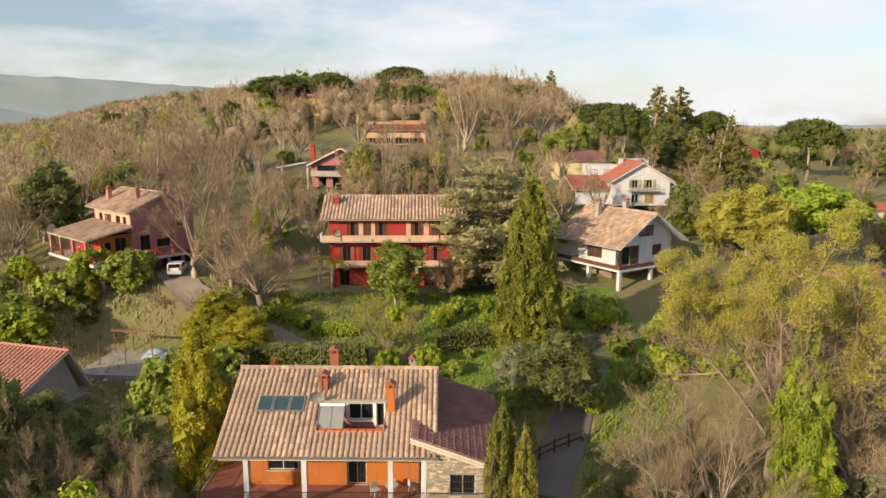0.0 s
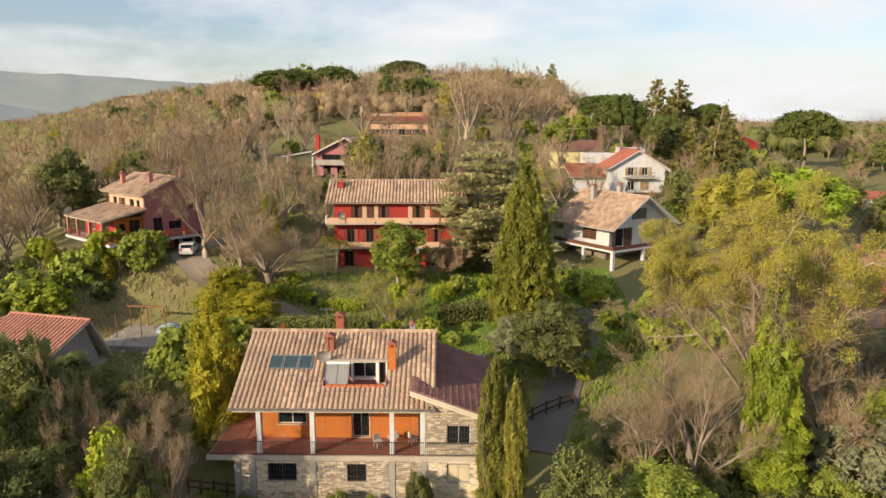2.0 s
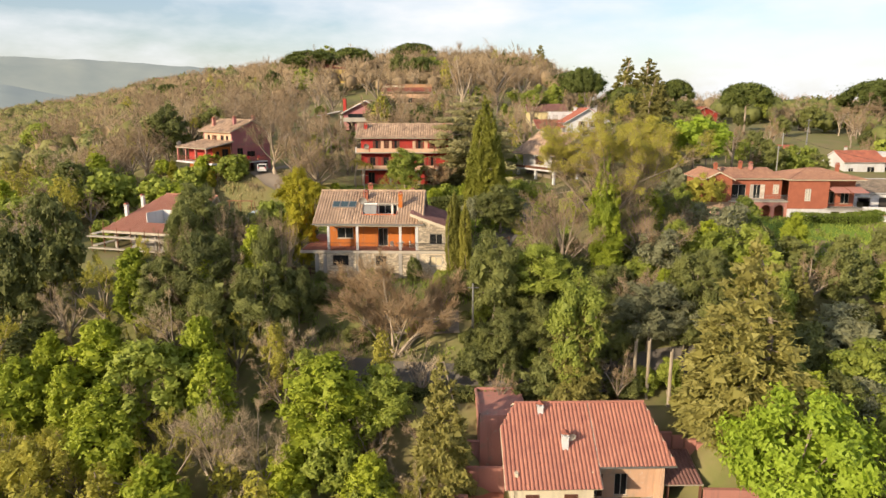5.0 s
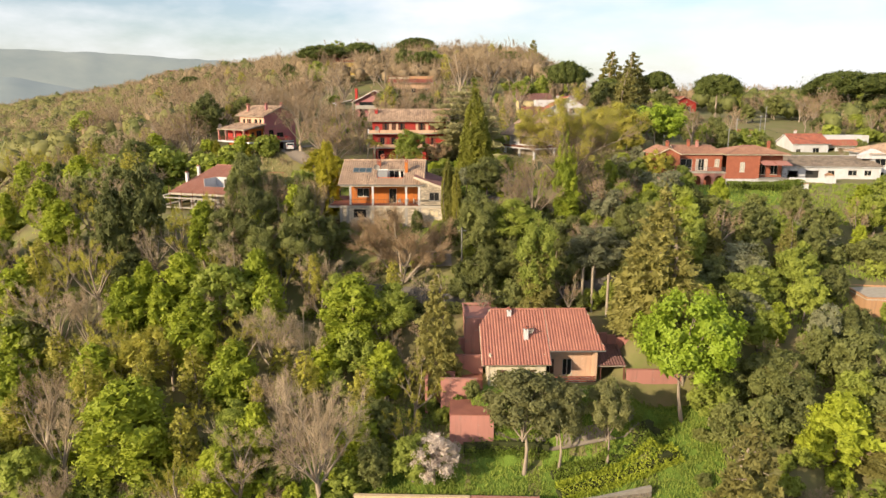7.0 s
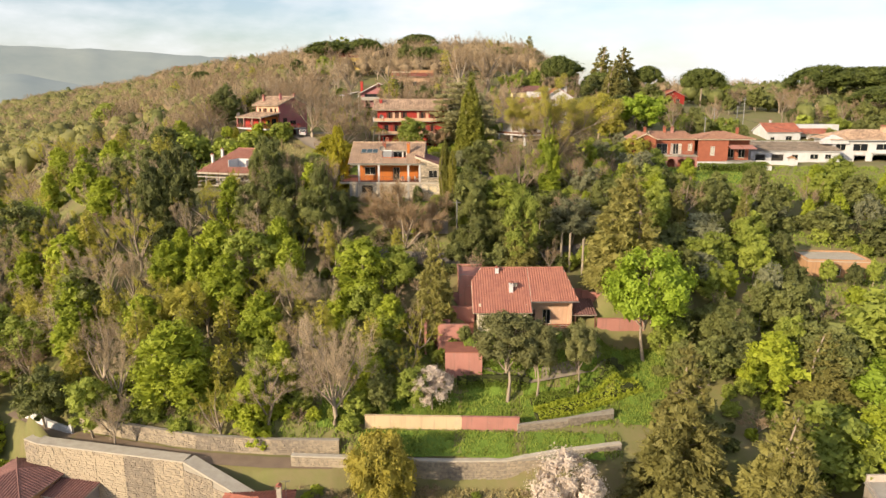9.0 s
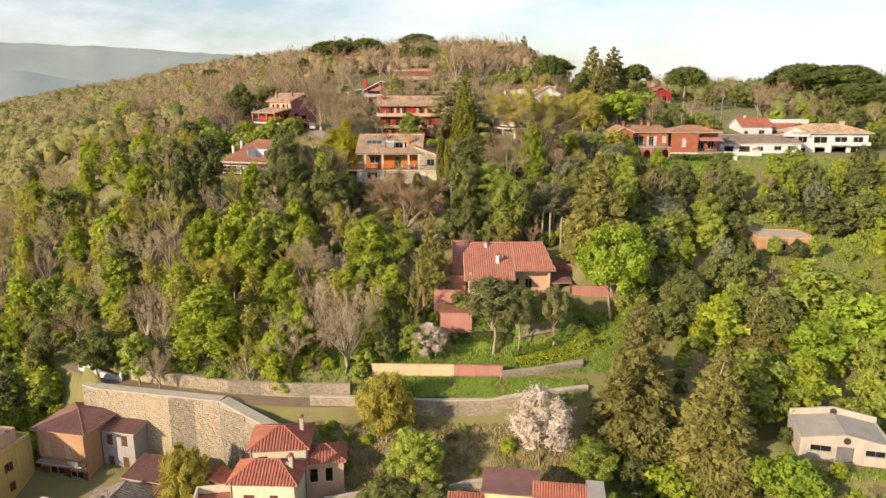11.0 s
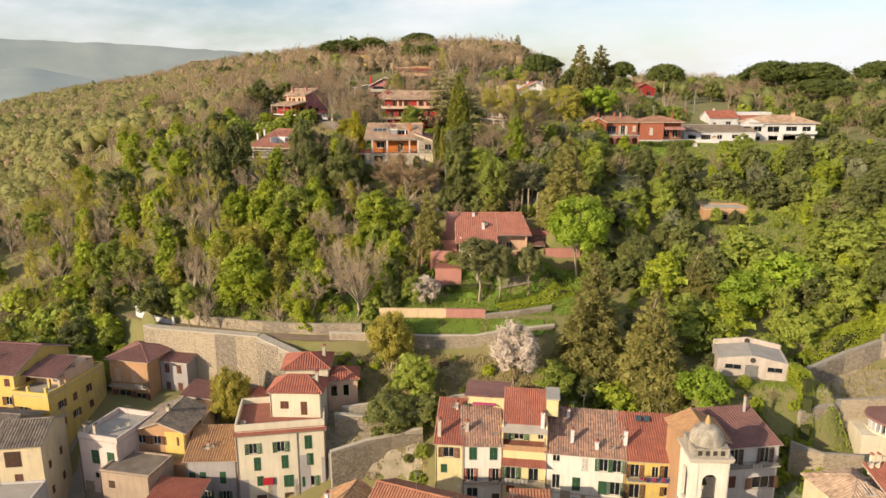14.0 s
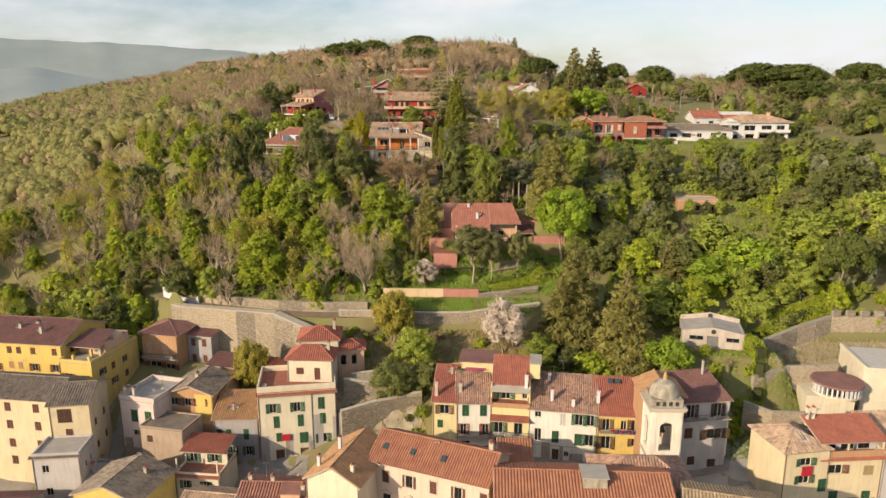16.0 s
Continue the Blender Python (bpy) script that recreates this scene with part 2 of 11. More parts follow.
TILE_ORANGE_RED = surf("terracotta_roof_tiles", (0.3529, 0.206, 0.1374), (0.2327, 0.1236, 0.0955), 1.6, 0.9, 0.3, island=0.5, fine=9)
TILE_VILLA = surf("red_barrel_tiles", (0.3996, 0.18, 0.1311), (0.27, 0.114, 0.0911), 1.6, 0.9, 0.3, island=0.35, fine=9)
CREAM_WARM = wallpaint("warm_cream_plaster", (0.614, 0.515, 0.342), 0.74)
GREY_WALL_PALE = wallpaint("pale_grey_render", (0.494, 0.47, 0.461), 0.68)
WHITE_WARM = wallpaint("warm_white_plaster", (0.665, 0.64, 0.582), 0.74)
MARL_WHITE = surf("whitewashed_stucco", (0.7, 0.66, 0.58), (0.46, 0.42, 0.35), 1.6, 0.9, 0.4, fine=5, streak=0.5)
STONE_OLD = surf("weathered_dome_stone", (0.44, 0.40, 0.33), (0.10, 0.09, 0.075), 0.7, 0.95, 0.6, fine=5, streak=0.35)
OCHRE_STONE = surf("ochre_stone", (0.407, 0.296, 0.133), (0.296, 0.207, 0.0888), 0.5, 0.9, 0.4)
BRONZE = surf("bronze", (0.074, 0.0592, 0.037), (0.037, 0.0333, 0.0222), 0.5, 0.4, 0.1, metal=0.8)
TILE_BARREL = surf("bright_red_barrel_tiles", (0.3673, 0.1754, 0.1015), (0.2404, 0.103, 0.0717), 1.4, 0.9, 0.3, island=0.4, fine=9)
TILE_STRAW = surf("straw_tiles", (0.385, 0.296, 0.185), (0.222, 0.163, 0.111), 1.4, 0.9, 0.3, island=0.6, fine=9)
TILE_RED_OLD = surf("old_red_tiles", (0.34, 0.16, 0.115), (0.2, 0.1, 0.08), 1.4, 0.9, 0.3, island=0.6, fine=9)
PEACH_PALE = wallpaint("pale_peach_plaster", (0.596, 0.462, 0.382), 0.8)
STONE_PALE = surf("whitish_stones", (0.459, 0.414, 0.34), (0.266, 0.229, 0.185), 0.4, 0.95, 0.6, thing=0.8, island=0.6, fine=9)
ASPHALT_PALE = surf("worn_asphalt", (0.163, 0.148, 0.133), (0.111, 0.0999, 0.0888), 3.0, 0.95, 0.4)
# aerial haze is painted in: washed-out colours plus a pale blue emission
FAR_HILL = surf("far_woods_haze_glow", (0.2, 0.215, 0.185), (0.1, 0.125, 0.12), 160, 1.0, 0, fine=0.02)
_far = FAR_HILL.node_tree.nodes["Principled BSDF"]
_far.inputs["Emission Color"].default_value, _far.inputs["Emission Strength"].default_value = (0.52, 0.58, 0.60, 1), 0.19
TRUNK_PALE = surf("pale_bark", (0.34, 0.296, 0.229), (0.207, 0.17, 0.133), 0.5, 0.95, 0.5, streak=0.3)
COBBLE = surf("grey_stone_setts", (0.27, 0.245, 0.215), (0.17, 0.155, 0.14), 1.6, 0.95, 0.6, fine=5)
TILE_PINK = surf("pale_red_roof_tiles", (0.43, 0.215, 0.155), (0.33, 0.155, 0.115), 1.6, 0.9, 0.3, island=0.3, fine=9)
RUSTY = surf("rusty_scaffold_tube", (0.26, 0.13, 0.07), (0.14, 0.07, 0.04), 0.5, 0.8, 0.3)
GARDEN_CREAM = wallpaint("apricot_cream_plaster", (0.60, 0.455, 0.29), 0.8)
PIPE_BROWN = surf("brown_painted_pipe", (0.19, 0.11, 0.08), (0.12, 0.075, 0.055), 0.8, 0.6, 0.1)
TARP = surf("blue_tarpaulin", (0.30, 0.38, 0.46), (0.20, 0.27, 0.34), 0.8, 0.5, 0.3)
PALE_MAUVE = wallpaint("pale_mauve_plaster", (0.56, 0.47, 0.44), 0.74)
BROWN_RENDER = wallpaint("brown_stone_render", (0.40, 0.31, 0.235), 0.62, 1.2)
WHITE_FRAME = surf("white_window_frames", (0.78, 0.77, 0.74), (0.66, 0.65, 0.62), 0.6, 0.5, 0.05)
TERRACOTTA = surf("bright_terracotta", (0.56, 0.17, 0.07), (0.40, 0.12, 0.055), 0.5, 0.85, 0.3)
SCREEN_GREY = surf("grey_screen_panel", (0.25, 0.25, 0.245), (0.19, 0.19, 0.187), 0.8, 0.35, 0.05)
STONE_LIGHT = surf("pale_coursed_stones", (0.68, 0.585, 0.44), (0.27, 0.232, 0.18), 0.4, 0.95, 0.7, thing=1.0, island=0.9, fine=9)
WORN_WHITE = wallpaint("worn_whitewash", (0.47, 0.41, 0.36), 0.62, 1.2)
# ---- the hill ----
def bend(v, knots):
    """Smooth line through (place, value) knots."""
    if v <= knots[0][0]:
        return knots[0][1]
    for (a, p), (b, q) in zip(knots, knots[1:]):
        if v <= b:
            u = (v - a) / (b - a)
            return p + (q - p) * u
    return knots[-1][1]


def ease(v, a, b):
    u = min(1.0, max(0.0, (v - a) / (b - a)))
    return u * u * (3 - 2 * u)


SLOPE_MIDDLE = ((-260, -20), (-120, -9), (-70, -6), (-44, 1.5), (-30, 4.5), (-20, 9), (-10, 15), (-7.6, 16), (-7, 19.6), (-3.2, 21.0), (0, 21.8), (14, 27), (20, 33.5), (26, 35.5), (33, 41.5), (38, 43.5), (52, 46), (84, 52), (110, 55.5), (140, 61), (174, 66), (220, 74), (262, 80), (330, 82), (430, 60), (600, 20), (900, -10))
SLOPE_RIGHT = ((-260, -20), (-120, -9), (-70, -4), (-45, 3), (-34, 6), (-26, 8.5), (-21, 12), (-12, 14.5), (-9, 16), (-7.5, 19), (0, 22.5), (20, 33), (40, 40), (66, 46.5), (100, 48.5), (150, 54), (220, 58.5), (300, 61), (430, 55), (600, 20), (900, -10))
SHELVES = (  # x, y, half width, half depth, level, how far it fades
    (-6, 43, 9, 6, 43.8, 5),
    (-7, 89, 12, 9, 50.5, 8),
    (-38, 86, 10, 9, 53.0, 7),
    (22, 19.5, 16, 2.5, 34.6, 4),
    (16, 12.5, 8, 4.5, 29.0, 5),
    (50, 73, 10, 6, 46.8, 8),
    (98, 84, 26, 12, 47.5, 10),
    (-40, 52, 9, 9, 45.0, 6),
    (57, -18, 8, 4.5, 17.2, 4),
    (-30.5, 63.5, 5, 5, 46.6, 4),
)


TOWN_FALL = ((-260, -20), (-120, -9), (-70, -6), (-44, -5.6), (-36, -4), (-30, -2), (-24, 2), (-18, 5.2), (-10, 8.5), (0, 9.5))


def wall_line(x):
    """Where the tall retaining wall stands, along x."""
    return bend(x, ((-80, 7), (-56, 0), (-47, -4.4), (-27, -8), (-16, -15.4)))


def lane_line(x):
    """The middle of the walled lane."""
    return bend(x, ((-60, 8), (-53, 4), (-46, -0.6), (-38, -2.8), (-27, -5.7), (-17, -6.6), (-9, -6.7)))


def height(x, y):
    """Level of the ground."""
    left = 1.1 * min(max(0.0, -x - 45), 215) * ease(y, -4, 90)
    mid, side = bend(y - left, SLOPE_MIDDLE), bend(y, SLOPE_RIGHT)
    k = ease(x, 24, 75)
    z = mid + (side - mid) * k
    z -= bend(-x, ((60, 0), (122, 1.5), (180, 3.5), (235, 7), (300, 15), (420, 38), (700, 75), (1500, 95))) * ease(y, 60, 200)
    edge = wall_line(x)
    edge += 1.0 * ease(x, -16, -20)
    fade = 0.3 + 14 * ease(x, -49.5, -60)
    if x < -16 and y < edge + fade:
        town = bend(y, TOWN_FALL)
        z += (town - z) * ease(x, -16, -19) * ease(y, edge + fade, edge - fade * 0.5)
    if y < -24 and -19 < x < 6:
        z += (bend(y, TOWN_FALL) - z) * ease(x, 5, 0) * ease(y, -24, -28)
    if y > -2:
        z += 1.2 * math.sin(x * 0.061 + 1.3) * math.sin(y * 0.047) * ease(y, 20, 120)
    if -80 < x < -8:
        off = y - lane_line(x)
        if off > -3:
            z = min(z, 18.4 + 0.8 * max(off - 1.5, 0))
        z += (18.2 - z) * ease(x, -64, -57) * ease(abs(off), 3.4 if off > 0 else 1.7, 2.5 if off > 0 else 1.3)
    for cx, cy, hx, hy, level, soft in SHELVES:
        w = ease(max(abs(x - cx) - hx, abs(y - cy) - hy), soft, 0)
        z += (level - z) * w
    return z
# ---- mesh ----
def mesh_of(name, verts, faces, mat, smooth=False):
    """A mesh from arrays; faces: rows of three or four corners."""
    me = bpy.data.meshes.new(name)
    verts, groups = np.asarray(verts, float), [np.asarray(f, int) for f in faces if len(f)]
    count = sum(len(g) for g in groups)
    corners = np.concatenate([g.ravel() for g in groups])
    sizes = np.concatenate([np.full(len(g), g.shape[1]) for g in groups])
    me.vertices.add(len(verts))
    me.vertices.foreach_set("co", verts.ravel())
    me.loops.add(len(corners))
    me.loops.foreach_set("vertex_index", corners)
    me.polygons.add(count)
    me.polygons.foreach_set("loop_start", np.r_[0, np.cumsum(sizes)[:-1]])
    me.polygons.foreach_set("use_smooth", np.full(count, smooth))
    me.materials.append(mat)
    me.update(calc_edges=True)
    me.validate()
    return me


def spread(*runs):
    """Grid lines: (from, to, step) runs."""
    out = []
    for a, b, step in runs:
        out += list(np.arange(a, b, step))
    return out + [runs[-1][1]]


def grid_faces(nx, ny):
    i = np.arange(nx - 1)[:, None] * ny + np.arange(ny - 1)[None]
    i = i.ravel()
    return np.stack([i, i + ny, i + ny + 1, i + 1], 1)


gx = spread((-3600, -900, 300), (-900, -300, 40), (-300, -90, 7), (-90, 110, 1.3), (110, 300, 7), (300, 900, 40), (900, 3600, 300))
gy = spread((-900, -300, 60), (-300, -80, 12), (-80, -24, 2), (-24, 60, 0.8), (60, 120, 2), (120, 420, 6), (420, 1000, 25), (1000, 4600, 300))
land = mesh_of("ground", [(x, y, height(x, y) + 0.12 * noise.noise((x * 0.35, y * 0.35, 0))) for x in gx for y in gy], [grid_faces(len(gx), len(gy))], GROUND, True)
tagged(new("ground", land), "steep grassy hillside with leaf litter under trees", "ground", kind="structure")


def mountain(name, label, far, a0, a1, crest, seed, mat):
    """A distant ridge: an arc of land at that distance, between two bearings (degrees left of ahead)."""
    vs, n, rows = [], 90, 8
    for i in range(n):
        a = radians(a0 + (a1 - a0) * i / (n - 1))
        top = bend(i / (n - 1), crest) + 9 * noise.noise((i * 0.13, seed, 0)) + 4 * noise.noise((i * 0.6, seed, 3))
        for j in range(rows):
            u = j / (rows - 1)
            r = far + 900 * u - 450
            z = -30 + (top + 30) * math.sin(math.pi * u) ** 0.8 + 10 * noise.noise((i * 0.3, j * 0.9, seed))
            vs.append((-r * math.sin(a), r * math.cos(a), z))
    return tagged(new(name, mesh_of(name, vs, [grid_faces(n, rows)], mat, True)), label, "mountain", kind="structure")


# the haze over these ridges is the glow of their material
mountain("backdrop_ridge", "blue-green wooded mountain ridge far away, haze put in as glow", 2900, 58, -4, ((0, 190), (0.25, 232), (0.45, 238), (0.62, 215), (0.8, 150), (1, 60)), 2, FAR_HILL)
mountain("backdrop_ridge", "paler foothill in the valley, mist put in as glow", 1900, 66, 12, ((0, 60), (0.3, 95), (0.6, 110), (0.8, 60), (1, 0)), 7, FAR_HILL)
mountain("backdrop_ridge", "low ridge beyond the plateau, bluish haze put in as glow", 3300, -8, -60, ((0, 20), (0.3, 70), (0.6, 90), (1, 60)), 5, FAR_HILL)
def ball(level):
    """A unit icosphere as arrays."""
    bm = bmesh.new()
    bmesh.ops.create_icosphere(bm, subdivisions=level, radius=1.0)
    bm.verts.index_update()
    v, f = np.array([x.co[:] for x in bm.verts]), np.array([[x.index for x in face.verts] for face in bm.faces])
    bm.free()
    return v, f


BALL_V, BALL_F = ball(1)
FAR_V, FAR_F = ball(2)


# ---- building with parts ----
def thing(name, x, y, z, yaw, label, category, group=""):
    base = new(name)
    base.matrix_world = pose(x, y, z, 0, 0, yaw)
    return tagged(base, label, category, group)


def part(name, bm, mat, parent, label="", smooth=False):
    """A bmesh, or a finished mesh, as one mesh object under a thing or a part."""
    if isinstance(bm, bpy.types.Mesh):
        me = bm
    else:
        me = bpy.data.meshes.new(name)
        bm.to_mesh(me)
        bm.free()
        me.materials.append(mat)
        if smooth:
            me.polygons.foreach_set("use_smooth", [True] * len(me.polygons))
    ob = new(name, me)
    ob.parent = parent
    return tagged(ob, label)


def block(bm, x0, y0, z0, x1, y1, z1, m=None):
    co = [Vector((x, y, z)) for x in (x0, x1) for y in (y0, y1) for z in (z0, z1)]
    v = [bm.verts.new(m @ c if m else c) for c in co]
    for f in ((0, 1, 3, 2), (4, 6, 7, 5), (0, 4, 5, 1), (2, 3, 7, 6), (0, 2, 6, 4), (1, 5, 7, 3)):
        bm.faces.new([v[i] for i in f])
    return bm


def blocks(*boxes, m=None):
    bm = bmesh.new()
    for b in boxes:
        block(bm, *b, m=m)
    return bm


def prism(bm, outline, thick, m):
    """A plate: an outline in the local xz plane, pushed to +y by thick."""
    a = [bm.verts.new(m @ Vector((x, 0, z))) for x, z in outline]
    b = [bm.verts.new(m @ Vector((x, thick, z))) for x, z in outline]
    bm.faces.new(a), bm.faces.new(b[::-1])
    for i in range(len(a)):
        j = (i + 1) % len(a)
        bm.faces.new((a[i], b[i], b[j], a[j]))
    return bm


def cylinder(bm, x, y, z0, z1, r0, r1, sides=10):
    a = [bm.verts.new((x + r0 * math.cos(6.28319 * k / sides), y + r0 * math.sin(6.28319 * k / sides), z0)) for k in range(sides)]
    b = [bm.verts.new((x + r1 * math.cos(6.28319 * k / sides), y + r1 * math.sin(6.28319 * k / sides), z1)) for k in range(sides)]
    for k in range(sides):
        j = (k + 1) % sides
        bm.faces.new((a[k], a[j], b[j], b[k]))
    bm.faces.new(a[::-1]), bm.faces.new(b)
    return bm


SHARED = {}


def shutter_mesh(w, h, mat):
    """A louvred shutter leaf, hinge edge at x = 0, front face at y = 0."""
    key = ("shutter", round(w, 2), round(h, 2), mat.name)
    if key not in SHARED:
        bm = blocks((0, -0.045, 0, 0.07, 0, h), (w - 0.07, -0.045, 0, w, 0, h), (0.07, -0.045, 0, w - 0.07, 0, 0.08), (0.07, -0.045, h - 0.08, w - 0.07, 0, h))
        rows = max(4, int(h / 0.14))
        for k in range(rows):
            z = 0.08 + (h - 0.16) * k / rows
            block(bm, 0.07, -0.035, z, w - 0.07, -0.008, z + (h - 0.16) / rows * 0.72)
        me = bpy.data.meshes.new("shutter")
        bm.to_mesh(me), bm.free()
        me.materials.append(mat)
        SHARED[key] = me
    return SHARED[key]


def opening_set(parent, m, u, v, w, h, kind, mats):
    """What stands in an opening: frame, panes, shutters, sill. m: the wall's frame, outer face at y = 0, outside towards -y."""
    trim, leaf = mats
    at = m @ Matrix.Translation((u, 0, v))
    door = kind in ("door", "garage")
    fr = blocks((0, 0.10, 0, 0.06, 0.17, h), (w - 0.06, 0.10, 0, w, 0.17, h), (0.06, 0.10, h - 0.06, w - 0.06, 0.17, h), (0.06, 0.10, 0, w - 0.06, 0.17, 0.06))
    if w > 0.75 and kind not in ("door", "garage", "hole"):
        block(fr, w / 2 - 0.03, 0.10, 0.06, w / 2 + 0.03, 0.17, h - 0.06)
    bmesh.ops.transform(fr, matrix=at, verts=fr.verts)
    frame_ob = part("door" if door else "window", fr, WOOD_DARK if door else trim, parent)
    if kind == "bars":
        n = max(3, int(w / 0.18))
        for k in range(1, n):
            part("bar", blocks((w * k / n - 0.012, 0.02, 0, w * k / n + 0.012, 0.045, h), m=at), IRON, frame_ob)
        for z in (h * 0.3, h * 0.65):
            part("bar", blocks((0, 0.016, z - 0.012, w, 0.05, z + 0.012), m=at), IRON, frame_ob)
    if kind == "garage":
        part("door_leaf", blocks((0.06, 0.13, 0.06, w - 0.06, 0.16, h - 0.06), m=at), leaf, frame_ob)
    elif kind == "door":
        part("door_leaf", blocks((0.06, 0.13, 0.06, w / 2 - 0.01, 0.16, h - 0.06), (w / 2 + 0.01, 0.13, 0.06, w - 0.06, 0.16, h - 0.06), m=at), leaf, frame_ob)
    elif kind != "hole":
        part("pane", blocks((0.05, 0.135, 0.05, w - 0.05, 0.147, h - 0.05), m=at), GLASS, frame_ob)
    if kind in ("shut", "open", "half"):
        for side in (0, 1):
            swing = 0 if kind == "shut" or (kind == "half" and side) else 168
            hinge = at @ Matrix.Translation((w * side, -0.005, 0)) @ Matrix.Rotation(radians(swing if side else -swing), 4, "Z")
            hinge = hinge @ Matrix.Diagonal((-1 if side else 1, 1, 1, 1))
            sh = new("shutter", shutter_mesh(w / 2 - 0.005, h, leaf))
            sh.parent = frame_ob
            sh.matrix_local = hinge
    if kind != "hole" and not door:
        part("sill", blocks((-0.08, -0.07, -0.07, w + 0.08, 0.1, -0.004), m=at), STONE_TRIM, frame_ob)
    return frame_ob


def wall(parent, mat, x, y, z, turn, length, tall, holes=(), trim=None, leaf=None, thick=0.3, gable=0.0, label="", name="wall"):
    """A wall whose outer face starts at x, y, z and runs along turn (degrees), outside on its right hand; holes are
    (along, up, width, height, kind[, shutter material]). gable: rise of a gable on top."""
    m = pose(x, y, z, 0, 0, turn)
    cut_u = sorted({0.0, length, *(v for h in holes for v in (h[0], h[0] + h[2]))})
    cut_v = sorted({0.0, tall, *(v for h in holes for v in (h[1], h[1] + h[3]))})
    bm = bmesh.new()
    for a, b in zip(cut_u, cut_u[1:]):
        start = None
        for c, d in list(zip(cut_v, cut_v[1:])) + [(tall, None)]:
            solid = d is not None and not any(h[0] < (a + b) / 2 < h[0] + h[2] and h[1] < (c + d) / 2 < h[1] + h[3] for h in holes)
            if solid and start is None:
                start = c
            if not solid and start is not None:
                block(bm, a, 0, start, b, thick, c, m)
                start = None
    if gable:
        prism(bm, [(0, tall), (length, tall), (length / 2, tall + gable)], thick, m)
    bmesh.ops.remove_doubles(bm, verts=bm.verts, dist=0.001)
    w = part(name, bm, mat, parent, label)
    for h in holes:
        opening_set(parent, m, h[0], h[1], h[2], h[3], h[4], (trim or WHITE_WOOD, h[5] if len(h) > 5 else leaf or GREEN_WOOD))
    return w


def inside(poly, u):
    """Where the line at u crosses a convex outline."""
    vs = []
    for (a, p), (b, q) in zip(poly, poly[1:] + poly[:1]):
        if abs(b - a) > 1e-9 and min(a, b) - 1e-9 <= u <= max(a, b) + 1e-9:
            vs.append(p + (q - p) * (u - a) / (b - a))
    return (min(vs), max(vs)) if vs else (0, 0)


def roof_plane(parent, mat, origin, udir, vdir, poly, pitch=0.34, course=0.48, tiles=True, thick=0.14, under=None, singles=0, fat=0.42):
    """A sloped roof plane with an outline in (along eave, up slope), covered in barrel tiles that each stand proud."""
    o, ud, vd = Vector(origin), Vector(udir).normalized(), Vector(vdir).normalized()
    nd = ud.cross(vd)
    if nd.z < 0:
        nd = -nd
    bm = bmesh.new()
    top = [bm.verts.new(o + ud * u + vd * v) for u, v in poly]
    low = [bm.verts.new(o + ud * u + vd * v - nd * thick) for u, v in poly]
    bm.faces.new(top), bm.faces.new(low[::-1])
    for i in range(len(poly)):
        j = (i + 1) % len(poly)
        bm.faces.new((top[i], low[i], low[j], top[j]))
    bmesh.ops.recalc_face_normals(bm, faces=bm.faces)
    roof = part("roof", bm, under or PLASTER_EDGE, parent)
    if not tiles:
        return roof
    u0, u1 = min(p[0] for p in poly), max(p[0] for p in poly)
    n = max(1, int((u1 - u0) / pitch))
    step = (u1 - u0) / n
    rise = step * fat * 0.75
    prof = ((-fat * step, 0.004), (-fat * step * 0.62, rise * 0.8), (0, rise), (fat * step * 0.62, rise * 0.8), (fat * step, 0.004))
    vs, fs, flat = [], [], []
    rng = np.random.default_rng(int(abs(o.x * 31 + o.y * 17 + o.z * 7)) + 5)
    made = 0
    for k in range(n):
        u = u0 + (k + 0.5) * step
        va, vb = inside(poly, u)
        rows = int(round((vb - va) / course))
        if rows < 1:
            continue
        d = (vb - va) / rows
        for r in range(rows):
            a, b = va + r * d - (0.05 if r == 0 else 0), va + (r + 1) * d + 0.03
            jig, lifted = rng.normal() * 0.008, 0.035 + rng.normal() * 0.006
            ring = [o + ud * (u + p + jig) + vd * a + nd * (q + lifted) for p, q in prof] + [o + ud * (u + p * 0.86 + jig) + vd * b + nd * (q * 0.86 + 0.004) for p, q in prof]
            if made < singles:
                made += 1
                me = mesh_of("roof_tile", ring, [[(i, i + 1, i + 6, i + 5) for i in range(4)] + [(0, 1, 2, 3)], [(0, 3, 4)]], mat)
                t = new("roof_tile", me)
                t.parent = roof
                continue
            i0 = len(vs)
            vs += ring
            fs += [(i0 + i, i0 + i + 1, i0 + i + 6, i0 + i + 5) for i in range(4)] + [(i0, i0 + 1, i0 + 2, i0 + 3)]
        # the channel between two rows of barrels
        e = u + step / 2
        if k < n - 1:
            vc, ve = inside(poly, e)
            i0 = len(vs)
            vs += [o + ud * (e - step * 0.2) + vd * vc + nd * 0.012, o + ud * (e + step * 0.2) + vd * vc + nd * 0.012, o + ud * (e + step * 0.2) + vd * ve + nd * 0.012, o + ud * (e - step * 0.2) + vd * ve + nd * 0.012]
            fs.append((i0, i0 + 1, i0 + 2, i0 + 3))
    if fs:
        t = new("tiles", mesh_of("tiles", vs, [fs], mat))
        t.parent = roof
        tagged(t, kind="stuff")
    return roof


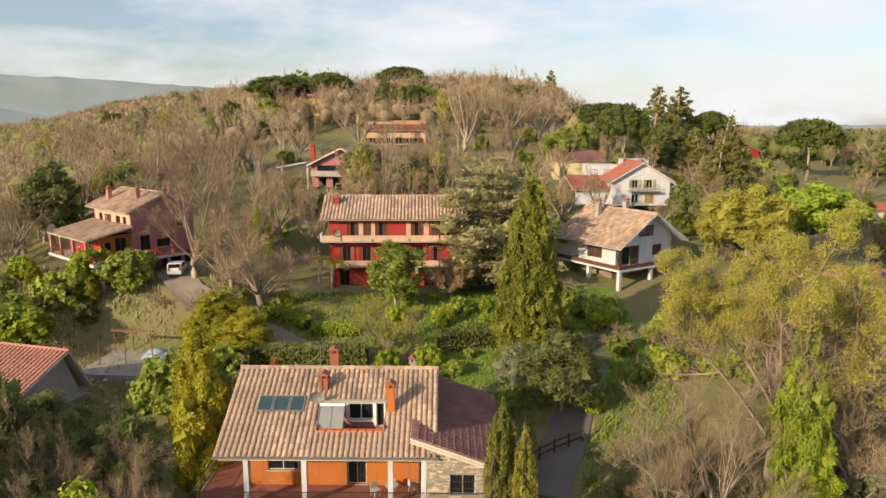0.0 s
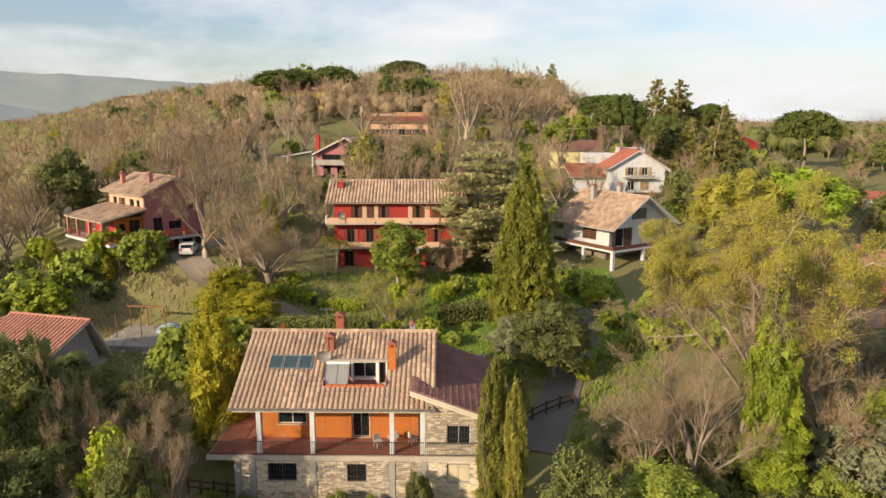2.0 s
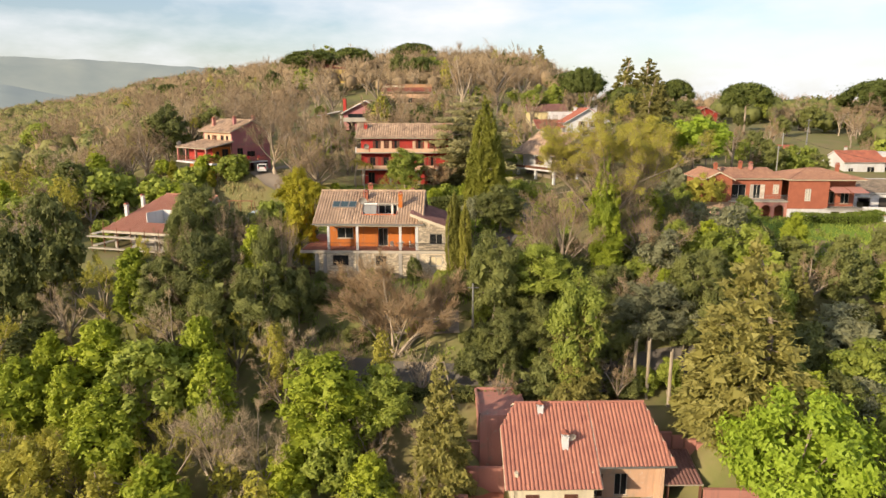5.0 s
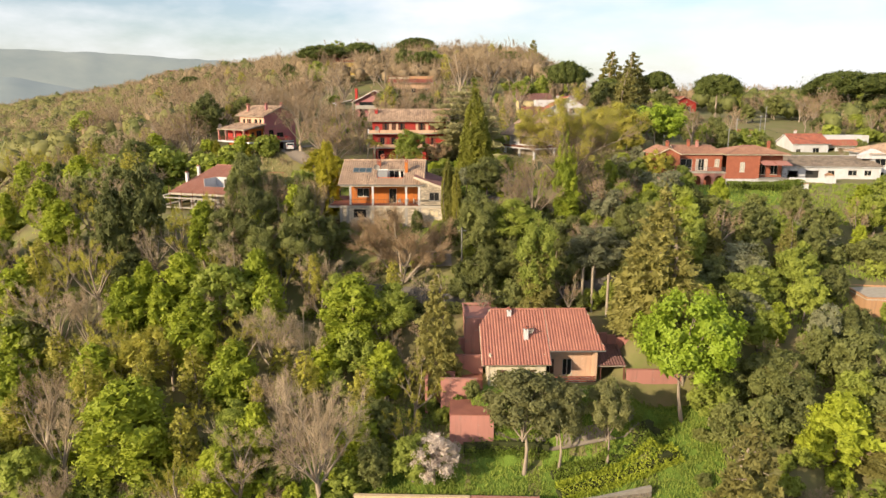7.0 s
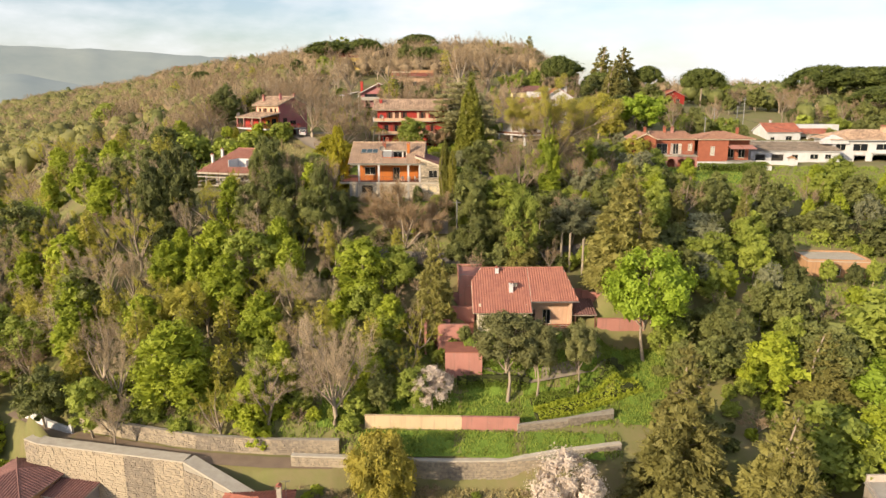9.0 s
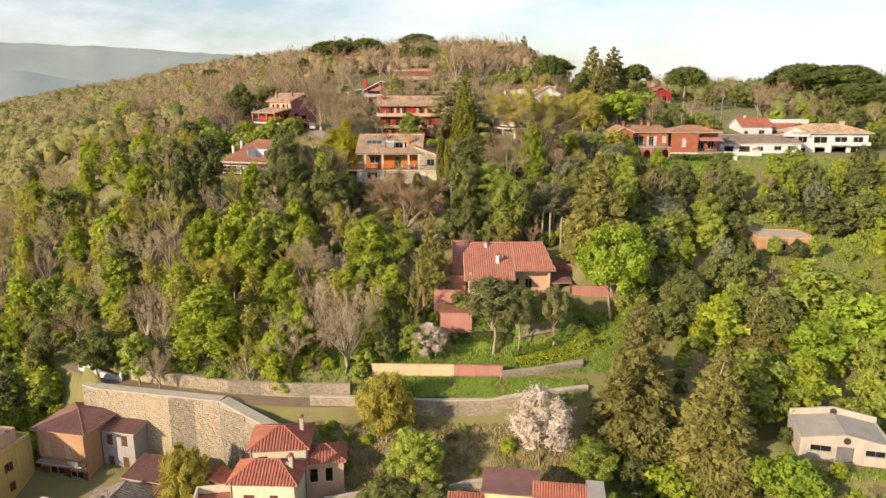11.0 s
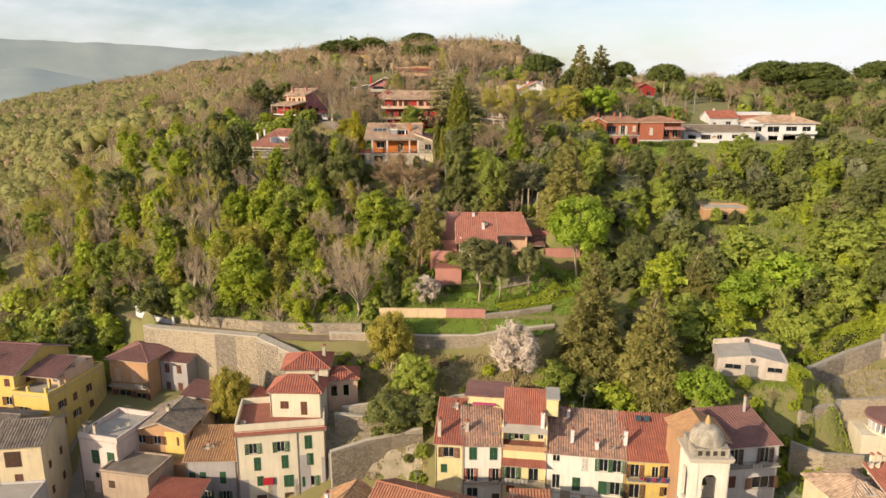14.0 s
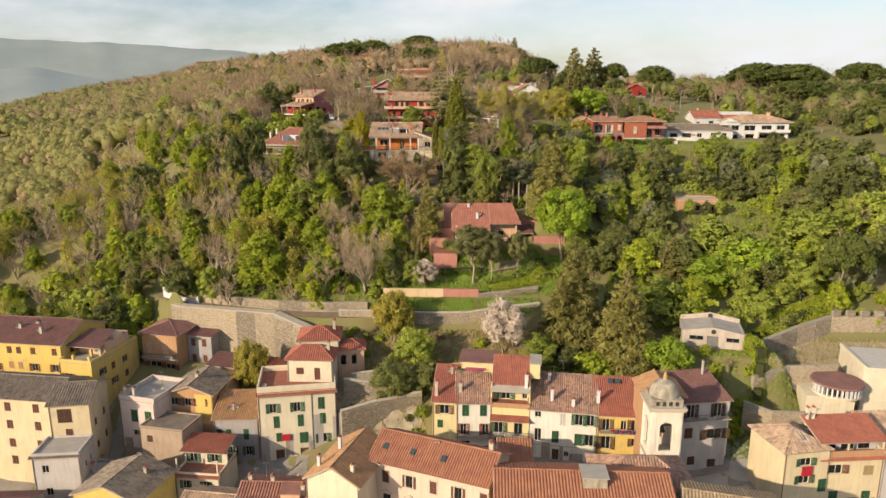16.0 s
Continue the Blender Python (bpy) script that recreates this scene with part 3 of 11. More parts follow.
def ridge_cap(parent, mat, a, b, r=0.13):
    a, b = Vector(a), Vector(b)
    n = max(2, int((b - a).length / 0.45))
    paths = []
    for k in range(n):
        p, q = a.lerp(b, k / n), a.lerp(b, (k + 1.04) / n)
        paths.append([(tuple(p), r * 1.1), (tuple(q), r * 0.92)])
    v, f = tubes(paths, 6)
    t = new("ridge_tiles", mesh_of("ridge_tiles", v, [f], mat))
    t.parent = parent
    return t


def gable_roof(parent, mat, x0, x1, y0, y1, z, rise, axis="x", over=0.45, wallmat=None, **kw):
    """Two planes over the rectangle; the ridge runs along axis. The gable walls below are closed with wallmat."""
    if axis == "x":
        half = (y1 - y0) / 2
        sl = math.hypot(half, rise) / half
        drop = rise / half * over
        L = x1 - x0 + 2 * over
        S = (half + over) * sl
        roof_plane(parent, mat, (x0 - over, y0 - over, z - drop), (1, 0, 0), (0, half, rise), [(0, 0), (L, 0), (L, S), (0, S)], **kw)
        kw.pop("singles", None)
        roof_plane(parent, mat, (x0 - over, y1 + over, z - drop), (1, 0, 0), (0, -half, rise), [(0, 0), (L, 0), (L, S), (0, S)], **kw)
        ridge_cap(parent, mat, (x0 - over, y0 + half, z + rise + 0.04), (x1 + over, y0 + half, z + rise + 0.04))
        if wallmat:
            for gx_ in (x0, x1 - 0.3):
                bm = bmesh.new()
                prism(bm, [(0, 0), (y1 - y0, 0), (half, rise - 0.14)], 0.3, pose(gx_ + 0.3, y0, z - 0.01, 0, 0, 90))
                part("gable", bm, wallmat, parent)
    else:
        half = (x1 - x0) / 2
        sl = math.hypot(half, rise) / half
        drop = rise / half * over
        L = y1 - y0 + 2 * over
        S = (half + over) * sl
        roof_plane(parent, mat, (x0 - over, y0 - over, z - drop), (0, 1, 0), (half, 0, rise), [(0, 0), (L, 0), (L, S), (0, S)], **kw)
        kw.pop("singles", None)
        roof_plane(parent, mat, (x1 + over, y0 - over, z - drop), (0, 1, 0), (-half, 0, rise), [(0, 0), (L, 0), (L, S), (0, S)], **kw)
        ridge_cap(parent, mat, (x0 + half, y0 - over, z + rise + 0.04), (x0 + half, y1 + over, z + rise + 0.04))
        if wallmat:
            for gy_ in (y0, y1 - 0.3):
                bm = bmesh.new()
                prism(bm, [(0, 0), (x1 - x0, 0), (half, rise - 0.14)], 0.3, pose(x0, gy_, z - 0.01))
                part("gable", bm, wallmat, parent)


def hip_roof(parent, mat, x0, x1, y0, y1, z, rise, over=0.45, **kw):
    x0, x1, y0, y1 = x0 - over, x1 + over, y0 - over, y1 + over
    w, d = x1 - x0, y1 - y0
    half = min(w, d) / 2
    sl = math.hypot(half, rise)
    ends = (max(0.0, w / 2 - half), max(0.0, d / 2 - half))
    for o, ud, vd, L in (((x0, y0), (1, 0, 0), (0, half, rise), w), ((x1, y1), (-1, 0, 0), (0, -half, rise), w), ((x1, y0), (0, 1, 0), (-half, 0, rise), d), ((x0, y1), (0, -1, 0), (half, 0, rise), d)):
        poly = [(0, 0), (L, 0), (L - half, sl), (half, sl)] if L > 2 * half + 0.05 else [(0, 0), (L, 0), (L / 2, sl)]
        roof_plane(parent, mat, (*o, z), ud, vd, poly, **kw)
    cx, cy = (x0 + x1) / 2, (y0 + y1) / 2
    a, b = Vector((cx - ends[0], cy - ends[1], z + rise + 0.03)), Vector((cx + ends[0], cy + ends[1], z + rise + 0.03))
    if (b - a).length > 0.3:
        ridge_cap(parent, mat, a, b)
    for c in ((x0, y0), (x0, y1), (x1, y0), (x1, y1)):
        e = min((a, b), key=lambda q: (q.x - c[0]) ** 2 + (q.y - c[1]) ** 2)
        ridge_cap(parent, mat, (*c, z + 0.04), e)


def shed_roof(parent, mat, x0, x1, y0, y1, z_front, z_back, over=0.4, **kw):
    d = y1 - y0
    k = (z_back - z_front) / d
    S = math.hypot(d + 2 * over, k * (d + 2 * over))
    L = x1 - x0 + 2 * over
    return roof_plane(parent, mat, (x0 - over, y0 - over, z_front - k * over), (1, 0, 0), (0, 1, k), [(0, 0), (L, 0), (L, S), (0, S)], **kw)


def chimney(parent, x, y, z, tall, mat, w=0.5, capmat=None):
    bm = blocks((x - w / 2, y - w / 2, z, x + w / 2, y + w / 2, z + tall), (x - w * 0.62, y - w * 0.62, z + tall, x + w * 0.62, y + w * 0.62, z + tall + 0.08))
    for sx in (-1, 1):
        for sy in (-1, 1):
            cx, cy = x + sx * w * 0.36, y + sy * w * 0.36
            block(bm, cx - 0.05, cy - 0.05, z + tall + 0.08, cx + 0.05, cy + 0.05, z + tall + 0.3)
    c = part("chimney", bm, mat, parent)
    cap = bmesh.new()
    m = Matrix.Translation((x, y, z + tall + 0.3))
    prism(cap, [(-w * 0.7, 0), (w * 0.7, 0), (0, 0.22)], w * 1.3, m @ Matrix.Translation((0, -w * 0.65, 0)))
    part("cap", cap, capmat or TILE_RED, c)
    if parent.matrix_world.translation.z < 12:  # old town roofs carry aerials and dishes
        turn = int(abs(x * 7 + y * 13 + z * 3 + tall * 10)) % 5
        if turn in (0, 3):
            aerial(parent, x + 0.7, y + 0.25, z - 0.3, 2.8)
        if turn in (1, 3):
            dish(parent, x - w * 0.5 - 0.25, y - 0.2, z + tall * 0.7, 0.4, 190)
    return c


def dish(parent, x, y, z, r=0.4, aim=200):
    bm = bmesh.new()
    rings, sides = 3, 12
    grid = []
    for i in range(rings + 1):
        q = i / rings
        grid.append([bm.verts.new((r * q * math.cos(6.28319 * k / sides), 0.3 * r * q * q, r * q * math.sin(6.28319 * k / sides))) for k in range(sides)])
    for i in range(rings):
        for k in range(sides):
            bm.faces.new((grid[i][k], grid[i][(k + 1) % sides], grid[i + 1][(k + 1) % sides], grid[i + 1][k]))
    bmesh.ops.solidify(bm, geom=bm.faces[:], thickness=0.02)
    block(bm, -0.02, -0.02, -r * 1.4, 0.02, 0.02, 0)
    block(bm, -0.015, -r * 0.9, -r * 0.6, 0.015, 0, -r * 0.55)
    bmesh.ops.transform(bm, matrix=pose(x, y, z, -20, 0, aim), verts=bm.verts)
    return part("satellite_dish", bm, WHITE_METAL, parent, "pale round satellite dish")


def aerial(parent, x, y, z, tall=2.2):
    bm = blocks((x - 0.02, y - 0.02, z, x + 0.02, y + 0.02, z + tall), (x - 0.5, y - 0.015, z + tall - 0.1, x + 0.5, y + 0.015, z + tall - 0.07))
    for k in range(7):
        block(bm, x - 0.48 + 0.16 * k, y - 0.3, z + tall - 0.1, x - 0.465 + 0.16 * k, y + 0.3, z + tall - 0.08)
    return part("aerial", bm, GREY_METAL, parent, "thin metal television aerial")


def railing(parent, x0, y0, x1, y1, z, tall=0.95, mat=None, gap=0.14):
    d = Vector((x1 - x0, y1 - y0, 0))
    L = d.length
    m = pose(x0, y0, z, 0, 0, math.degrees(math.atan2(d.y, d.x)))
    bm = blocks((0, -0.02, tall - 0.04, L, 0.02, tall), (0, -0.015, 0.06, L, 0.015, 0.09), m=m)
    for k in range(int(L / gap) + 1):
        block(bm, k * gap - 0.009, -0.009, 0.0, k * gap + 0.009, 0.009, tall - 0.04, m)
    return part("railing", bm, mat or IRON, parent)


def four_walls(h, mat, w, d, tall, front=(), right=(), back=(), left=(), **kw):
    wall(h, mat, 0, 0, 0, 0, w, tall, front, **kw)
    wall(h, mat, w, 0.302, 0, 90, d - 0.604, tall, right, **kw)
    wall(h, mat, w, d, 0, 180, w, tall, back, **kw)
    wall(h, mat, 0, d - 0.302, 0, 270, d - 0.604, tall, left, **kw)
    part("ceiling_slab", blocks((0.3, 0.3, tall - 0.2, w - 0.3, d - 0.3, tall - 0.02)), PLASTER_EDGE, h)
# ---- trees ----
def tubes(paths, sides=5):
    """Tapered tubes along paths of (point, radius)."""
    vs, fs = [], []
    for path in paths:
        base = len(vs)
        for k, (p, r) in enumerate(path):
            d = (Vector(path[min(k + 1, len(path) - 1)][0]) - Vector(path[max(k - 1, 0)][0]))
            q = d.to_track_quat("Z", "X") if d.length > 1e-6 else Euler((0, 0, 0)).to_quaternion()
            for s in range(sides):
                a = 2 * math.pi * s / sides
                vs.append(Vector(p) + q @ Vector((r * math.cos(a), r * math.sin(a), 0)))
        for k in range(len(path) - 1):
            for s in range(sides):
                fs.append((base + k * sides + s, base + k * sides + (s + 1) % sides, base + (k + 1) * sides + (s + 1) % sides, base + (k + 1) * sides + s))
    return vs, fs


def cards(rng, centres, lengths, widths, along, face=None, corners=4):
    """Small leaf-shaped faces (kites or triangles) at centres; along: the direction each one grows in; face: where it looks."""
    n = len(centres)
    along = along / (np.linalg.norm(along, axis=1, keepdims=True) + 1e-9)
    if face is None:
        face = rng.normal(size=(n, 3))
    else:
        face = face / (np.linalg.norm(face, axis=1, keepdims=True) + 1e-9) + rng.normal(size=(n, 3)) * 0.42
    side = np.cross(face, along)
    side /= np.linalg.norm(side, axis=1, keepdims=True) + 1e-9
    L, W = lengths[:, None] / 2, widths[:, None] / 2
    if corners == 3:
        v = np.stack([centres - along * L * 0.8 + side * W, centres + along * L * 1.1, centres - along * L * 0.8 - side * W], 1)
    else:
        v = np.stack([centres - along * L, centres + side * W - along * L * 0.1, centres + along * L, centres - side * W - along * L * 0.1], 1)
    return v.reshape(-1, 3), np.arange(corners * n).reshape(n, corners)


def limb(a, b, r0, r1, sag, rng, steps=4):
    a, b = np.asarray(a, float), np.asarray(b, float)
    mid = rng.normal(size=3) * 0.06 * np.linalg.norm(b - a)
    out = []
    for k in range(steps + 1):
        u = k / steps
        p = a + (b - a) * u + mid * math.sin(math.pi * u)
        p[2] += sag * math.sin(math.pi * u) * np.linalg.norm(b - a)
        out.append((tuple(p), r0 + (r1 - r0) * u))
    return out


def branching(rng, tall, low, rad, counts, twiggy=True):
    """A branching frame: limbs, boughs and branchlets in tapered paths, stretched to the height and radius; and its tips with their ways."""
    fork = tall * (0.10 + 0.45 * low)
    paths = [limb((0, 0, -0.6), (0.1, 0.1, fork * 1.25), 0.20, 0.15, 0, rng, 5)]
    tips = []
    na, nb, nc = counts
    for i in range(na):
        az, lift = i * 2.4 + rng.normal() * 0.3, rng.uniform(0.55, 1.5) if i else 2.6
        d = np.array([math.cos(az), math.sin(az), lift])
        d /= np.linalg.norm(d)
        start = np.array([0.05, 0.05, fork * rng.uniform(0.75, 1.2)])
        ln = tall * rng.uniform(0.42, 0.62)
        main = limb(start, start + d * ln, 0.10, 0.03, 0.06, rng, 5)
        paths.append(main)
        for j in range(nb):
            u = 0.28 + 0.72 * (j + rng.uniform(0, 0.8)) / nb
            p = np.array(main[min(5, int(u * 5.99))][0])
            e = d * 0.85 + rng.normal(size=3) * 0.55 + (0, 0, 0.22)
            e /= np.linalg.norm(e)
            lb = ln * (0.52 - 0.22 * u) * rng.uniform(0.75, 1.3)
            bough = limb(p, p + e * lb, 0.026, 0.009, 0.05, rng, 3)
            paths.append(bough)
            for _ in range(nc):
                q = np.array(bough[rng.integers(1, 4)][0])
                h = e * 0.8 + rng.normal(size=3) * 0.55 + (0, 0, 0.25)
                h *= lb * rng.uniform(0.3, 0.6) / np.linalg.norm(h)
                if twiggy:
                    paths.append([(tuple(q), 0.009), (tuple(q + h), 0.003)])
                tips.append((q + h, h))
    t = np.array([p for p, _ in tips])
    sx, sz = rad / np.percentile(np.hypot(t[:, 0], t[:, 1]), 95), tall * 0.985 / t[:, 2].max()
    paths = [[((p[0] * sx, p[1] * sx, p[2] * sz if p[2] > 0 else p[2]), r) for p, r in path] for path in paths]
    return paths, [(p * (sx, sx, sz), d * (sx, sx, sz)) for p, d in tips]




def reach_at(shape, u, rad):
    """How far a conifer's boughs reach at a share u of its crown's height."""
    if shape == "fir":
        return rad * ((1 - u) ** 0.74 + 0.03)
    if shape == "spire":
        return rad * ((1 - u) ** 0.62 * (0.72 + 0.28 * min(1, u * 4)) + 0.02)
    if shape == "column":
        return rad * (0.42 + 0.70 * math.sin(math.pi * min(1, 0.15 + u * 0.80))) * (1 if u < 0.82 else (1 - u) / 0.18 + 0.12)
    return rad * ((1 - u) ** 0.45 + 0.05)


def crown_lobes(rng, shape, H, low, rad):
    """Boughs of a crown as lobes: their middles and half sizes; the first ones are inner."""
    inner, outer = [], []
    span = H * (1 - low)
    if shape == "round":
        zc, hz, n = H * (1 + low) / 2, span / 2, 46
        inner.append(((0, 0, zc), (0.60 * rad, 0.60 * rad, 0.64 * hz)))
        for i in range(n):
            dz = 1 - 2 * (i + 0.5) / n
            if dz < -0.8 or rng.uniform() < 0.06:
                continue
            a, k = i * 2.4 + rng.normal() * 0.3, 0.76 * rng.uniform(0.74, 1.12)
            d = math.sqrt(1 - dz * dz)
            r = 0.255 * rad * rng.uniform(0.65, 1.25)
            outer.append(((rad * k * d * math.cos(a), rad * k * d * math.sin(a), zc + hz * k * dz), (r, r, r * 0.82)))
    elif shape == "tall":
        n = 56
        for i in range(n):
            u = (i + 0.5) / n
            edge = 0.30 + 0.70 * math.sin(math.pi * min(1, u * 0.80 + 0.22))
            a, r = i * 2.4 + rng.normal() * 0.3, rad * (0.14 + 0.17 * edge) * rng.uniform(0.65, 1.3)
            k = rad * 0.70 * edge * rng.uniform(0.6, 1.2)
            outer.append(((k * math.cos(a), k * math.sin(a), H * low + span * (0.06 + 0.88 * u)), (r, r, r * 1.05)))
            if i % 9 == 4:
                inner.append(((0, 0, H * low + span * u), (rad * 0.5 * edge, rad * 0.5 * edge, span * 0.12)))
    elif shape == "flat":
        inner.append(((0, 0, H * low + span * 0.42), (0.80 * rad, 0.80 * rad, span * 0.40)))
        n = 64
        for i in range(n):
            dz = (i + 0.5) / n
            a, d = i * 2.4 + rng.normal() * 0.2, math.sqrt(1 - dz * dz)
            k, r = 0.85 * rng.uniform(0.90, 1.05), 0.17 * rad * rng.uniform(0.75, 1.2)
            outer.append(((rad * k * d * math.cos(a), rad * k * d * math.sin(a), H * low + span * (0.16 + 0.66 * dz)), (r, r, r * 0.75)))
    else:
        n = {"fir": 170, "spire": 240, "column": 150, "wide": 84}[shape]
        for i in range(n):
            t = (i + rng.uniform(0.2, 0.8)) / n
            u = 1 - (1 - t) ** 0.55 if shape in ("fir", "spire") else t
            reach, a = reach_at(shape, u, rad), i * 2.4 + rng.normal() * 0.3
            if shape == "wide":
                u = round(u * 11) / 11
            z = H * low + span * u
            if shape == "fir":
                k, r = reach * rng.uniform(0.60, 0.88), (0.17 * reach + 0.12) * rng.uniform(0.7, 1.3)
                size = (r * 1.15, r * 1.15, r * 0.6)
            elif shape == "spire":
                k, r = reach * rng.uniform(0.66, 0.90), (0.13 * reach + 0.10) * rng.uniform(0.7, 1.3)
                size = (r, r, r * 1.7)
            elif shape == "column":
                k, r = reach * rng.uniform(0.62, 0.80), reach * 0.24 * rng.uniform(0.7, 1.3)
                size = (r, r, r * 2.6)
            else:
                k, r = reach * rng.uniform(0.35, 0.85), reach * 0.27 * rng.uniform(0.8, 1.2)
                size = (r, r, 0.06 * reach + 0.10)
            outer.append(((k * math.cos(a), k * math.sin(a), z - (0.10 * reach if shape == "fir" else 0)), size))
        for k in range(7):
            u = (k + 0.3) / 7
            r = reach_at(shape, u, rad) * (0.22 if shape == "wide" else 0.74 if shape in ("spire", "column") else 0.60)
            inner.append(((0, 0, H * low + span * u), (r, r, span * 0.11)))
    return inner, outer


def foliage(rng, inner, outer, count, size, aspect, grow, hang, core):
    """A crown's leaves: small faces on the outer side of every lobe, in tufts, over a dense leafy inside."""
    vs, fs, n = [], [], 0
    every = inner + outer
    mids, halves = np.array([c for c, _ in every]), np.array([h for _, h in every])
    axis_z = mids[:, 2].min()
    area = np.array([h[0] * h[0] + h[0] * h[2] for _, h in every])
    area[: len(inner)] *= 0.35
    for i, (c, h) in enumerate(every):
        c, h = np.array(c), np.array(h)
        if core:
            k = 15 if i >= len(inner) else 44
            d = rng.normal(size=(k, 3))
            d /= np.linalg.norm(d, axis=1, keepdims=True)
            wide = h.mean() * (1.15 if i >= len(inner) else 0.62) * rng.uniform(0.7, 1.2, k)
            v, f = cards(rng, c + d * h * core * rng.uniform(0.35, 0.82, (k, 1)), wide, wide * 0.85, rng.normal(size=(k, 3)), d + rng.normal(size=(k, 3)) * 0.25 + (0, 0, 0.2), 3)
            vs.append(v), fs.append(f + n)
            n += len(v)
        m = int(count * area[i] / area.sum() * 1.35)
        if m < 2:
            continue
        tufts = rng.normal(size=(6 if i >= len(inner) else 14, 3)) + (0, 0, 0.25)
        tufts /= np.linalg.norm(tufts, axis=1, keepdims=True)
        off = rng.normal(size=(m, 3))
        off /= np.linalg.norm(off, axis=1, keepdims=True)
        t = tufts[rng.integers(0, len(tufts), m)]
        q = t * 0.74 + off * 0.56 * rng.uniform(0.4, 1.3, (m, 1))
        p = c + q * h
        gap = ((p[:, None] - mids[None]) / halves[None])
        gap = (gap ** 2).sum(2)
        gap[:, i] = 9
        p_ok = gap.min(1) > 0.5
        p, q, t, off = p[p_ok], q[p_ok], t[p_ok], off[p_ok]
        m = len(p)
        if not m:
            continue
        face = (t * 0.9 + off * 0.8) / h * h.mean()
        out = p - (0, 0, axis_z)
        out[:, 2] *= 0.3
        out /= np.linalg.norm(out, axis=1, keepdims=True) + 1e-6
        face = face + out * 0.6 + (0, 0, 0.25) + rng.normal(size=(m, 3)) * 0.3
        fn = face / np.linalg.norm(face, axis=1, keepdims=True)
        g = rng.normal(size=(m, 3))
        g -= fn * (g * fn).sum(1, keepdims=True) * 0.75
        g = g * grow + out * hang[0] + np.array((0, 0, hang[1]))
        v, f = cards(rng, p, size * rng.uniform(0.6, 1.45, m), size * aspect * rng.uniform(0.6, 1.3, m), g, face, 3)
        vs.append(v), fs.append(f + n)
        n += len(v)
    return vs, fs


AIRY = {"poplar": 0.0, "cherry_tree": 0.35, "oak": 0.5, "olive_tree": 0.6, "cedar": 0.5, "maple": 0.65}
SPECIES = {}


